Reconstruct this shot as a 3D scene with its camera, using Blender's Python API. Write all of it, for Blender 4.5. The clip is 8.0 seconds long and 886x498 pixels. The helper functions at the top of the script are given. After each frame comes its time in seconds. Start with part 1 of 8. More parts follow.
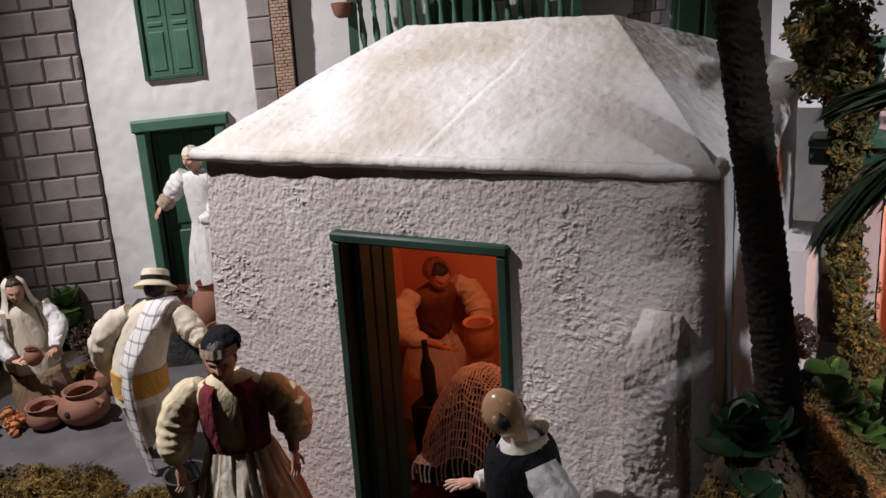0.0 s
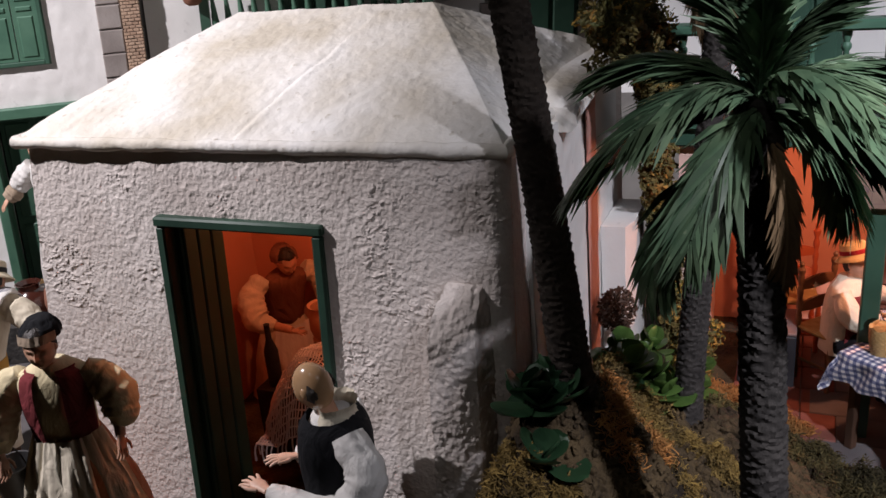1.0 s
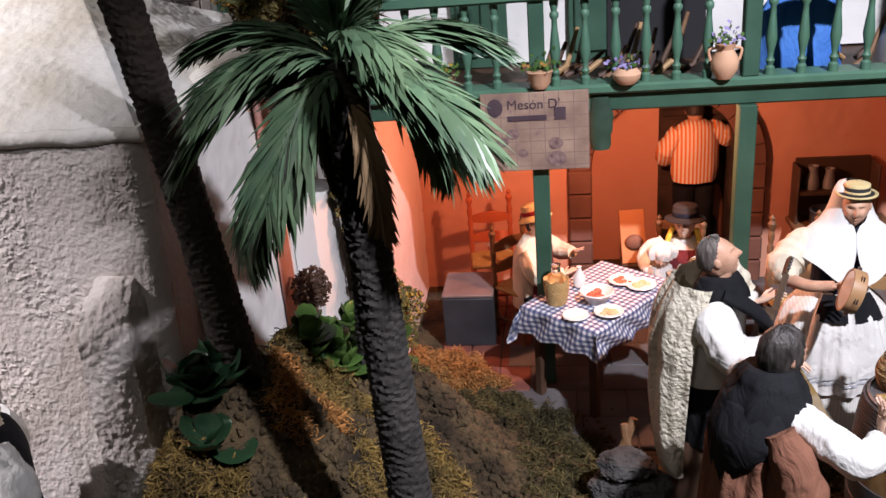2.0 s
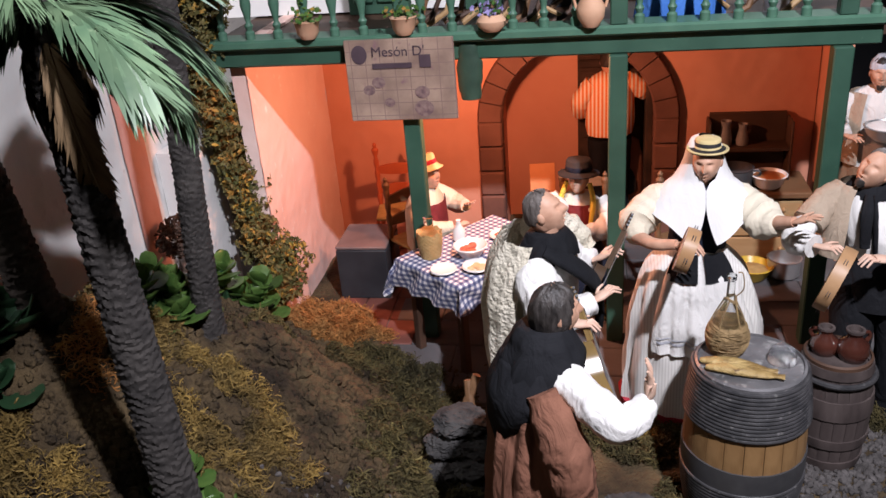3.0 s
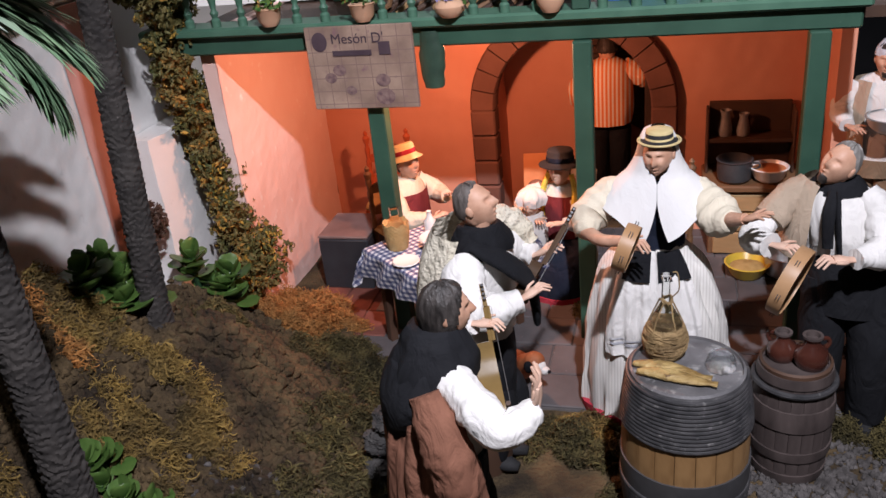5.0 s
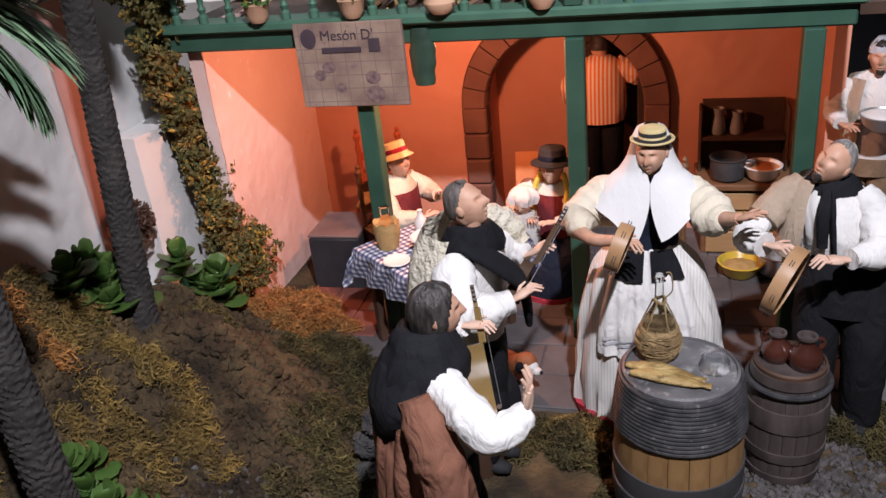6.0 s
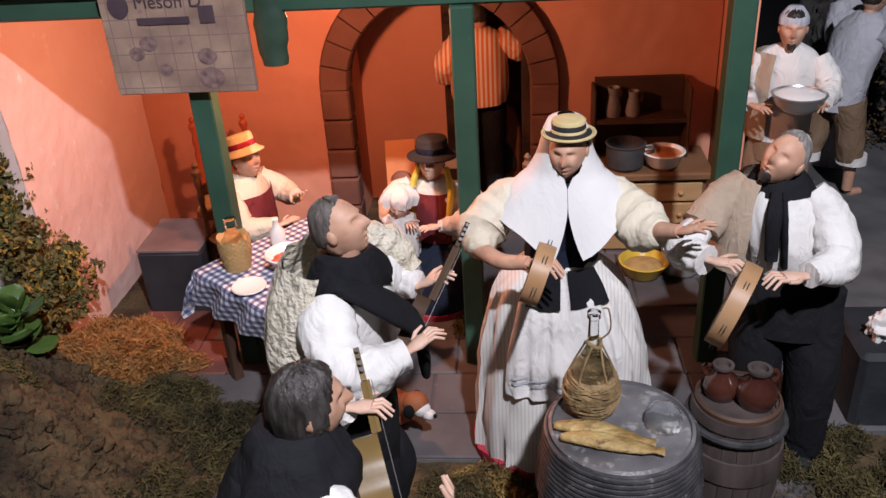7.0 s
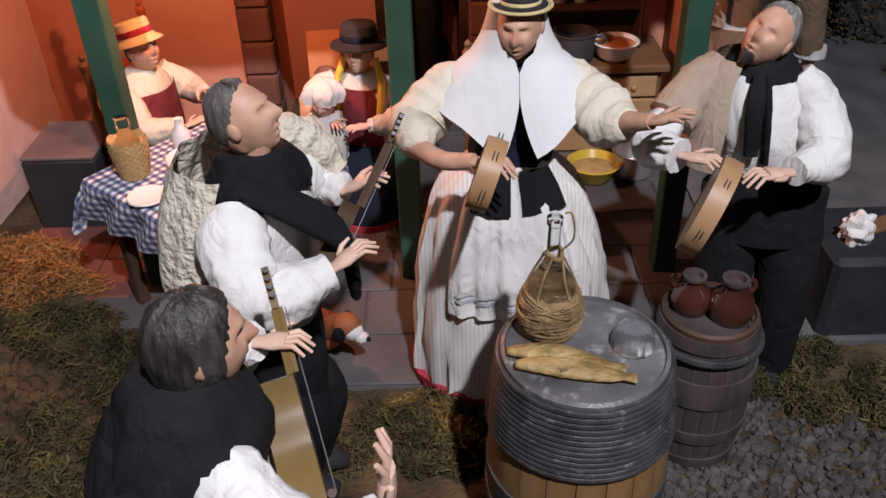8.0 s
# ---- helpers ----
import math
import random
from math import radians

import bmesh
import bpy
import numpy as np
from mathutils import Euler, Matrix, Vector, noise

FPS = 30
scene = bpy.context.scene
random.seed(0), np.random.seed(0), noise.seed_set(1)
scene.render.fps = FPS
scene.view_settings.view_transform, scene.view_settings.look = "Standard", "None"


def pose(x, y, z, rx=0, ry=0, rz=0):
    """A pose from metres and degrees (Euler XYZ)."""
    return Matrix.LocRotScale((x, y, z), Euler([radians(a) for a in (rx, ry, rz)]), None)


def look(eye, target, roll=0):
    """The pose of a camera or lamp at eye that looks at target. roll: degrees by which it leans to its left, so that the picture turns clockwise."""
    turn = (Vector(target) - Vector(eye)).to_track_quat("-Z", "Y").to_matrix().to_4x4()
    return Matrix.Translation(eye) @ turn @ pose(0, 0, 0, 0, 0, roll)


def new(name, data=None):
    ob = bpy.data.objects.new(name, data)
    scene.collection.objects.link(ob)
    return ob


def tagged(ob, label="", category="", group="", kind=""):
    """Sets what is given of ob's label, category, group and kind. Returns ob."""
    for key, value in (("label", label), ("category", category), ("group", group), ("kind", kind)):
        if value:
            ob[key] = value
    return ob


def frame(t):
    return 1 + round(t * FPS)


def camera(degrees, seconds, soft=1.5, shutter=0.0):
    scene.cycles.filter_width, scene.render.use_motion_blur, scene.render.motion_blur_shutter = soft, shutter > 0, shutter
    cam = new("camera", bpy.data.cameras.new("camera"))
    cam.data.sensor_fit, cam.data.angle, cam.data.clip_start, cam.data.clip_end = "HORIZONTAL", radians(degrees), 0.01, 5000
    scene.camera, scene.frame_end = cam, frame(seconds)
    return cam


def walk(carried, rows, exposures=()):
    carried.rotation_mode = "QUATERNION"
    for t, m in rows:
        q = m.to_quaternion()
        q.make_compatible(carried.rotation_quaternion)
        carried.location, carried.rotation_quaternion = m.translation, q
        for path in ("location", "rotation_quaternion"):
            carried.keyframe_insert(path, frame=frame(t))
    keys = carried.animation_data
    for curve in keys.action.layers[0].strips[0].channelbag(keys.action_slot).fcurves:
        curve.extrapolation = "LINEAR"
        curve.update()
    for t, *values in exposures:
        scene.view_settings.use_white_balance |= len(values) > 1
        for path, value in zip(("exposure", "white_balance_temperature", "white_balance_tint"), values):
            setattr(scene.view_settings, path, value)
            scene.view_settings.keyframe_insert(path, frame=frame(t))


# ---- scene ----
cam = camera(54.7, 8.0)
PATH = [
    (0, (0.187, 0.253, 1.011), (-0.764, 1.878, 0.335), -6.1),
    (0.5, (0.231, 0.264, 1.001), (-0.661, 1.918, 0.319), -5.7),
    (1, (0.331, 0.272, 0.994), (-0.433, 1.978, 0.282), -5.3),
    (1.5, (0.420, 0.293, 0.973), (-0.048, 2.088, 0.224), -4.2),
    (2, (0.490, 0.307, 0.958), (0.218, 2.134, 0.190), -4.9),
    (2.2, (0.581, 0.285, 0.955), (0.287, 2.105, 0.178), -4.6),
    (3.3, (0.855, 0.410, 0.909), (0.454, 2.160, 0.028), -4.9),
    (3.5, (0.918, 0.424, 0.904), (0.441, 2.156, 0.024), -5.1),
    (4, (0.958, 0.438, 0.901), (0.452, 2.159, 0.016), -5.8),
    (4.5, (0.964, 0.446, 0.900), (0.454, 2.166, 0.017), -6.0),
    (5, (0.975, 0.447, 0.897), (0.454, 2.169, 0.023), -6.3),
    (6.5, (0.970, 0.505, 0.882), (0.505, 2.231, -0.014), -5.7),
    (7, (0.893, 0.727, 0.828), (0.718, 2.473, -0.133), -3.6),
    (7.5, (0.883, 0.825, 0.781), (0.815, 2.539, -0.246), -3.0),
    (8, (0.882, 0.848, 0.746), (0.858, 2.489, -0.396), -2.0),
]
walk(cam, [(t, look(eye, target, roll)) for t, eye, target, roll in PATH],
     [(0.0, 0.0), (0.5, 0.0), (1.0, 0.12), (1.5, 0.46), (2.0, 0.7), (3.5, 0.5), (5.0, 0.4), (6.5, 0.36), (7.0, 0.28), (7.5, 0.2), (8.0, 0.12)])

# ---- light ----
world = bpy.data.worlds.new("hall_dark")
scene.world = world
world.use_nodes = True
world.node_tree.nodes["Background"].inputs[0].default_value = (0.62, 0.68, 0.8, 1)
world.node_tree.nodes["Background"].inputs[1].default_value = 0.052


def spot(name, eye, target, watts, size, blend, radius, colour):
    d = bpy.data.lights.new(name, "SPOT")
    d.energy, d.spot_size, d.spot_blend, d.shadow_soft_size, d.color = watts, radians(size), blend, radius, colour
    ob = new(name, d)
    ob.matrix_world = look(eye, target)
    return ob


def bulb(name, eye, watts, radius, colour):
    d = bpy.data.lights.new(name, "POINT")
    d.energy, d.shadow_soft_size, d.color = watts, radius, colour
    ob = new(name, d)
    ob.location = eye
    return ob


spot("house_spot", (-1.95, 0.55, 2.25), (-1.08, 1.55, 0.53), 295, 54, 0.6, 0.03, (1.0, 0.935, 0.98))
spot("tavern_spot", (1.25, 0.35, 1.95), (0.89, 1.76, 0.15), 182, 72, 0.8, 0.03, (1.0, 0.985, 1.1))
# Soft fill added to lift the palm crown; no such lamp is known.
spot("palm_fill", (-0.1, -0.4, 2.7), (0.22, 1.2, 0.76), 14, 34, 0.9, 0.12, (1.0, 0.97, 0.95))
bulb("tavern_bulb", (0.6, 1.94, 0.548), 6.4, 0.012, (1.0, 0.38, 0.21))
bulb("house_bulb", (-0.44, 1.55, 0.655), 1.5, 0.012, (1.0, 0.38, 0.17))


# ---- materials ----
def mk(name, c1, c2, scale=8.0, rough=0.8, fine=60.0, bump=0.3, dist=0.003, c3=None, spots=0.0, metal=0.0, spec=0.4, stretch=(1, 1, 1), rand=0.0, sheen=0.0, twist=0.0):
    """Two-scale noise colour with fine relief."""
    m = bpy.data.materials.new(name)
    m.use_nodes = True
    n, l = m.node_tree.nodes, m.node_tree.links
    b = n["Principled BSDF"]
    b.inputs["Roughness"].default_value, b.inputs["Metallic"].default_value = rough, metal
    b.inputs["Specular IOR Level"].default_value = spec
    b.inputs["Sheen Weight"].default_value = sheen
    co = n.new("ShaderNodeTexCoord")
    mp = n.new("ShaderNodeMapping")
    mp.inputs["Scale"].default_value = stretch
    l.new(co.outputs["Object"], mp.inputs["Vector"])
    big = n.new("ShaderNodeTexNoise")
    big.inputs["Scale"].default_value, big.inputs["Detail"].default_value = scale, 5
    l.new(mp.outputs[0], big.inputs["Vector"])
    ramp = n.new("ShaderNodeMapRange")
    ramp.inputs["From Min"].default_value, ramp.inputs["From Max"].default_value = 0.32, 0.68
    l.new(big.outputs["Fac"], ramp.inputs["Value"])
    mix = n.new("ShaderNodeMix")
    mix.data_type = "RGBA"
    mix.inputs["A"].default_value, mix.inputs["B"].default_value = (*c1, 1), (*c2, 1)
    l.new(ramp.outputs[0], mix.inputs["Factor"])
    out = mix.outputs["Result"]
    small = n.new("ShaderNodeTexNoise")
    small.inputs["Scale"].default_value, small.inputs["Detail"].default_value, small.inputs["Distortion"].default_value = fine, 6, twist
    l.new(mp.outputs[0], small.inputs["Vector"])
    if c3:
        r2 = n.new("ShaderNodeMapRange")
        r2.inputs["From Min"].default_value, r2.inputs["From Max"].default_value = 0.62 - spots, 0.75 - spots
        l.new(small.outputs["Fac"], r2.inputs["Value"])
        m2 = n.new("ShaderNodeMix")
        m2.data_type = "RGBA"
        m2.inputs["B"].default_value = (*c3, 1)
        l.new(r2.outputs[0], m2.inputs["Factor"])
        l.new(out, m2.inputs["A"])
        out = m2.outputs["Result"]
    if rand:
        info = n.new("ShaderNodeObjectInfo")
        geo = n.new("ShaderNodeNewGeometry")
        add = n.new("ShaderNodeMath")
        add.operation = "ADD"
        l.new(info.outputs["Random"], add.inputs[0])
        l.new(geo.outputs["Random Per Island"], add.inputs[1])
        mr = n.new("ShaderNodeMapRange")
        mr.inputs["From Max"].default_value = 2.0
        mr.inputs["To Min"].default_value, mr.inputs["To Max"].default_value = 1 - rand, 1 + rand
        l.new(add.outputs[0], mr.inputs["Value"])
        hs = n.new("ShaderNodeHueSaturation")
        l.new(mr.outputs[0], hs.inputs["Value"])
        l.new(out, hs.inputs["Color"])
        out = hs.outputs[0]
    l.new(out, b.inputs["Base Color"])
    if bump:
        bp = n.new("ShaderNodeBump")
        bp.inputs["Strength"].default_value, bp.inputs["Distance"].default_value = bump, dist
        l.new(small.outputs["Fac"], bp.inputs["Height"])
        l.new(bp.outputs[0], b.inputs["Normal"])
    return m


def banded(name, a, b_, axis, period, share=0.5, base=None, rough=0.85):
    """Cloth with woven stripes along one axis or, with two axes, checks."""
    m = mk(name, a, a, 30, rough, 400, 0.25, 0.001)
    n, l = m.node_tree.nodes, m.node_tree.links
    bs = n["Principled BSDF"]
    geo = n.new("ShaderNodeTexCoord")
    sep = n.new("ShaderNodeSeparateXYZ")
    l.new(geo.outputs["UV"] if axis.startswith("u") else geo.outputs["Object"], sep.inputs[0])
    facs = []
    for ax in axis.lstrip("u"):
        mu = n.new("ShaderNodeMath")
        mu.operation = "DIVIDE"
        mu.inputs[1].default_value = period
        l.new(sep.outputs["XYZ".index(ax)], mu.inputs[0])
        fr = n.new("ShaderNodeMath")
        fr.operation = "FRACT"
        l.new(mu.outputs[0], fr.inputs[0])
        lt = n.new("ShaderNodeMath")
        lt.operation = "LESS_THAN"
        lt.inputs[1].default_value = share
        l.new(fr.outputs[0], lt.inputs[0])
        facs.append(lt)
    col = None
    for f in facs:
        mx = n.new("ShaderNodeMix")
        mx.data_type = "RGBA"
        mx.blend_type = "MULTIPLY" if len(facs) > 1 else "MIX"
        if col is None:
            mx.inputs["A"].default_value = (*a, 1)
        else:
            l.new(col, mx.inputs["A"])
        mx.inputs["B"].default_value = (*b_, 1)
        l.new(f.outputs[0], mx.inputs["Factor"])
        col = mx.outputs["Result"]
    l.new(col, bs.inputs["Base Color"])
    return m


STUCCO = mk("rough_plaster", (0.545, 0.485, 0.45), (0.665, 0.61, 0.575), 7, 0.9, 110, 0.8, 0.005, (0.42, 0.385, 0.36), -0.03)
ROOFW = mk("lime_roof", (0.9, 0.885, 0.86), (0.6, 0.545, 0.45), 6.5, 0.88, 60, 0.8, 0.004, (0.47, 0.42, 0.35), -0.02)
SMOOTH = mk("white_plaster", (0.78, 0.77, 0.75), (0.66, 0.65, 0.635), 5, 0.85, 34, 0.4, 0.004, (0.54, 0.53, 0.52), -0.04)
PINKW = mk("pink_plaster", (0.76, 0.50, 0.43), (0.80, 0.60, 0.54), 5, 0.8, 40, 0.5, 0.004, (0.86, 0.76, 0.72), -0.03)
ORANGEW = mk("orange_plaster", (0.68, 0.33, 0.22), (0.60, 0.26, 0.165), 5, 0.8, 40, 0.3, 0.002, (0.52, 0.24, 0.16), -0.1)
STRIPE = mk("terracotta_paint", (0.52, 0.27, 0.23), (0.6, 0.35, 0.3), 10, 0.85, 60, 0.3, 0.002)
BLOCK = mk("grey_stone_block", (0.235, 0.205, 0.19), (0.33, 0.295, 0.275), 14, 0.9, 90, 0.5, 0.003, rand=0.18)
JOINT = mk("dark_joint", (0.1, 0.094, 0.09), (0.15, 0.14, 0.135), 20, 0.95)
BRICK = mk("small_brick", (0.36, 0.24, 0.17), (0.46, 0.33, 0.24), 30, 0.9, 120, 0.4, 0.002, rand=0.2)
ARCHST = mk("arch_stone", (0.12, 0.055, 0.04), (0.18, 0.085, 0.06), 12, 0.9, 80, 0.5, 0.002, rand=0.15)
GREEN = mk("green_paint", (0.026, 0.07, 0.046), (0.04, 0.097, 0.064), 14, 0.5, 70, 0.25, 0.001, (0.07, 0.135, 0.09), -0.08)
# Darker copy of green_paint: shade at the cottage door put into the colour.
GREEND = mk("shaded_green_door", (0.014, 0.038, 0.026), (0.024, 0.06, 0.04), 14, 0.5, 70, 0.25, 0.001, (0.05, 0.09, 0.065), -0.1)
GREENL = mk("worn_green_paint", (0.05, 0.125, 0.082), (0.075, 0.165, 0.11), 18, 0.5, 90, 0.25, 0.001, (0.13, 0.21, 0.16), -0.1)
# Near-black for the hall; also stands for the dark inside the balcony doorway.
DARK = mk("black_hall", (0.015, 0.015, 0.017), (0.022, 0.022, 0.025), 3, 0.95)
SOIL = mk("dry_soil", (0.02, 0.013, 0.007), (0.11, 0.074, 0.034), 13, 0.95, 130, 1.0, 0.008, (0.05, 0.03, 0.016), 0.0)
MOSS = mk("dry_moss", (0.055, 0.038, 0.013), (0.215, 0.138, 0.036), 14, 0.9, 200, 0.3, 0.001, rand=0.92)
MOSSG = mk("green_moss", (0.032, 0.027, 0.01), (0.115, 0.09, 0.03), 14, 0.9, 200, 0.3, 0.001, rand=0.92)
MOSSR = mk("rust_moss", (0.30, 0.12, 0.03), (0.22, 0.12, 0.04), 14, 0.9, 200, 0.3, 0.001, rand=0.6)
GRAVEL = mk("dark_gravel", (0.045, 0.04, 0.038), (0.115, 0.104, 0.1), 40, 0.95, 160, 0.5, 0.002, rand=0.3)
ROCK = mk("grey_rock", (0.022, 0.021, 0.021), (0.07, 0.066, 0.063), 40, 0.95, 90, 0.8, 0.005)
SLAB = mk("dark_slab", (0.062, 0.058, 0.06), (0.115, 0.106, 0.108), 9, 0.75, 80, 0.4, 0.002, (0.2, 0.18, 0.18), -0.08, rand=0.12)
TILE = mk("red_tile", (0.12, 0.04, 0.03), (0.18, 0.065, 0.048), 22, 0.7, 90, 0.3, 0.002, rand=0.15)
LANE = mk("grey_lane", (0.075, 0.075, 0.078), (0.13, 0.13, 0.132), 12, 0.9, 120, 0.4, 0.002)
TRUNK = mk("palm_bark", (0.02, 0.0175, 0.0165), (0.05, 0.044, 0.04), 30, 0.95, 140, 0.7, 0.003, (0.115, 0.1, 0.092), -0.04)
TRUNKD = mk("dark_palm_bark", (0.018, 0.013, 0.01), (0.042, 0.032, 0.025), 30, 0.95, 140, 0.7, 0.003, (0.1, 0.08, 0.065), -0.05)
# Pale third colour puts small highlights into the leaf tone.
FROND = mk("palm_frond", (0.075, 0.14, 0.08), (0.155, 0.235, 0.13), 22, 0.38, 90, 0.2, 0.001, (0.3, 0.38, 0.23), -0.02, rand=0.7)
DRYFR = mk("dry_frond", (0.24, 0.16, 0.085), (0.16, 0.1, 0.05), 16, 0.8, 90, 0.2, 0.001, rand=0.3)
SUCC = mk("succulent_leaf", (0.034, 0.085, 0.018), (0.085, 0.15, 0.036), 40, 0.32, 60, 0.1, 0.001, rand=0.3)
SUCCD = mk("dark_leaf", (0.014, 0.04, 0.018), (0.024, 0.058, 0.026), 12, 0.35, 60, 0.1, 0.001, rand=0.3)
VINE = mk("vine_leaf", (0.05, 0.06, 0.017), (0.12, 0.085, 0.022), 20, 0.7, 120, 0.2, 0.001, rand=0.5)
VINEY = mk("yellow_vine_leaf", (0.3, 0.2, 0.03), (0.24, 0.11, 0.025), 20, 0.7, 120, 0.2, 0.001, rand=0.35)
WOOD = mk("brown_wood", (0.13, 0.065, 0.03), (0.2, 0.105, 0.05), 10, 0.6, 80, 0.35, 0.001, stretch=(1, 1, 6), rand=0.12)
WOODD = mk("dark_wood", (0.05, 0.026, 0.016), (0.085, 0.045, 0.028), 10, 0.6, 80, 0.3, 0.001, rand=0.12)
WOODY = mk("yellow_wood", (0.33, 0.2, 0.09), (0.42, 0.27, 0.13), 10, 0.6, 80, 0.3, 0.001, stretch=(1, 1, 6), rand=0.12)
OAK = mk("barrel_oak", (0.17, 0.09, 0.035), (0.3, 0.175, 0.075), 12, 0.42, 70, 0.35, 0.001, stretch=(3, 3, 1), rand=0.12)
OAKG = mk("grey_barrel_oak", (0.038, 0.028, 0.026), (0.085, 0.065, 0.06), 12, 0.65, 70, 0.4, 0.001, stretch=(3, 3, 1), rand=0.15)
IRON = mk("dull_iron", (0.07, 0.07, 0.075), (0.12, 0.12, 0.125), 25, 0.5, 120, 0.3, 0.001, metal=0.6)
BRICKD = mk("dark_brown_brick", (0.022, 0.013, 0.009), (0.075, 0.042, 0.028), 14, 0.9, 60, 0.7, 0.004)
CLAY = mk("terracotta", (0.2, 0.085, 0.055), (0.27, 0.125, 0.08), 20, 0.75, 90, 0.3, 0.001)
CLAYO = mk("orange_clay", (0.5, 0.19, 0.07), (0.58, 0.25, 0.1), 20, 0.7, 90, 0.3, 0.001, rand=0.15)
CLAYL = mk("light_terracotta", (0.5, 0.28, 0.17), (0.6, 0.37, 0.24), 20, 0.7, 90, 0.2, 0.001)
GLAZE = mk("brown_glaze", (0.045, 0.014, 0.010), (0.075, 0.024, 0.016), 20, 0.16, 60, 0.05, 0.001, spec=0.8)
WHITE = mk("white_glaze", (0.72, 0.71, 0.68), (0.78, 0.77, 0.75), 10, 0.25, 60, 0.05, 0.001)
YELLOWG = mk("yellow_glaze", (0.5, 0.36, 0.04), (0.58, 0.43, 0.06), 10, 0.3, 60, 0.05, 0.001)
STEEL = mk("aluminium", (0.5, 0.5, 0.5), (0.6, 0.6, 0.6), 10, 0.35, 60, 0.05, 0.001, metal=0.8)
WICKER = mk("wicker", (0.37, 0.235, 0.09), (0.47, 0.32, 0.14), 60, 0.7, 220, 0.7, 0.002)
STRAW = mk("straw", (0.3, 0.2, 0.07), (0.4, 0.28, 0.11), 60, 0.8, 160, 0.6, 0.002, rand=0.3)


# ---- mesh tools ----
def quad_loft(bm, rings, mi=0, caps=True, closed=True):
    vs = [[bm.verts.new(p) for p in r] for r in rings]
    n = len(vs[0])
    for a, b in zip(vs, vs[1:]):
        for i in range(n if closed else n - 1):
            f = bm.faces.new((a[i], a[(i + 1) % n], b[(i + 1) % n], b[i]))
            f.material_index, f.smooth = mi, True
    if caps and closed:
        for r, rev in ((vs[0], True), (vs[-1], False)):
            f = bm.faces.new(r[::-1] if rev else r)
            f.material_index, f.smooth = mi, True
    return vs


def box(bm, x0, x1, y0, y1, z0, z1, mi=0, m=None, bev=0.0):
    m = m or Matrix()
    if bev:
        rs = []
        for z, d in ((z0, bev), (z0 + bev, 0), (z1 - bev, 0), (z1, bev)):
            b = bev
            rs.append([m @ Vector(p) for p in ((x0 + d, y0 + b + d * .5, z), (x0 + b + d * .5, y0 + d, z), (x1 - b - d * .5, y0 + d, z), (x1 - d, y0 + b + d * .5, z),
                                               (x1 - d, y1 - b - d * .5, z), (x1 - b - d * .5, y1 - d, z), (x0 + b + d * .5, y1 - d, z), (x0 + d, y1 - b - d * .5, z))])
    else:
        rs = [[m @ Vector(p) for p in ((x0, y0, z), (x1, y0, z), (x1, y1, z), (x0, y1, z))] for z in (z0, z1)]
    for r in quad_loft(bm, rs, mi):
        pass
    return bm


def lathe(bm, prof, seg=24, mi=0, m=None, sx=1.0, sy=1.0, wob=0.0):
    m = m or Matrix()
    rs = []
    for k, (r, z) in enumerate(prof):
        rs.append([m @ Vector((r * sx * math.cos(a) * (1 + wob * math.sin(3 * a + k)), r * sy * math.sin(a) * (1 + wob * math.cos(2 * a)), z)) for a in (2 * math.pi * i / seg for i in range(seg))])
    quad_loft(bm, rs, mi)
    return bm


def tube(bm, pts, rad, seg=10, mi=0, flat=1.0, fold=0.0, up=None):
    pts = [Vector(p) for p in pts]
    rad = rad if isinstance(rad, (list, tuple)) else [rad] * len(pts)
    rs, side = [], None
    for i, p in enumerate(pts):
        d = (pts[min(i + 1, len(pts) - 1)] - pts[max(i - 1, 0)])
        d = d.normalized() if d.length > 1e-9 else Vector((0, 0, 1))
        if side is None:
            ref = Vector(up) if up else (Vector((0, 0, 1)) if abs(d.z) < 0.9 else Vector((1, 0, 0)))
            side = d.cross(ref).normalized()
        else:
            side = (side - d * side.dot(d)).normalized()
        w = d.cross(side)
        r = rad[i]
        rs.append([p + (side * math.cos(a) + w * math.sin(a) * flat) * r * (1 + fold * math.sin(5 * a + i * 1.7) + fold * math.sin(3 * a - i * 2.3)) for a in (2 * math.pi * k / seg for k in range(seg))])
    quad_loft(bm, rs, mi)
    return bm


def smooth_pts(pts, n):
    """Catmull-Rom through the points."""
    pts = [Vector(p) for p in pts]
    ext = [pts[0] * 2 - pts[1]] + pts + [pts[-1] * 2 - pts[-2]]
    out = []
    for i in range(len(pts) - 1):
        a, b, c, d = ext[i:i + 4]
        for k in range(n):
            t = k / n
            out.append(0.5 * ((2 * b) + (c - a) * t + (2 * a - 5 * b + 4 * c - d) * t * t + (3 * b - a - 3 * c + d) * t ** 3))
    return out + [pts[-1]]


def ell(bm, c, r, mi=0, seg=16, rows=10, rot=None, rough=0.0):
    c = Vector(c)
    rot = rot or Matrix.Identity(3)
    rs = []
    for j in range(rows + 1):
        t = math.pi * (0.02 + 0.96 * j / rows)
        rs.append([])
        for i in range(seg):
            a = 2 * math.pi * i / seg
            v = Vector((math.sin(t) * math.cos(a), math.sin(t) * math.sin(a), -math.cos(t)))
            k = 1 + rough * noise.noise(v * 2.3 + c * 40) if rough else 1
            rs[-1].append(c + rot @ Vector((v.x * r[0], v.y * r[1], v.z * r[2])) * k)
    quad_loft(bm, rs, mi)
    return bm


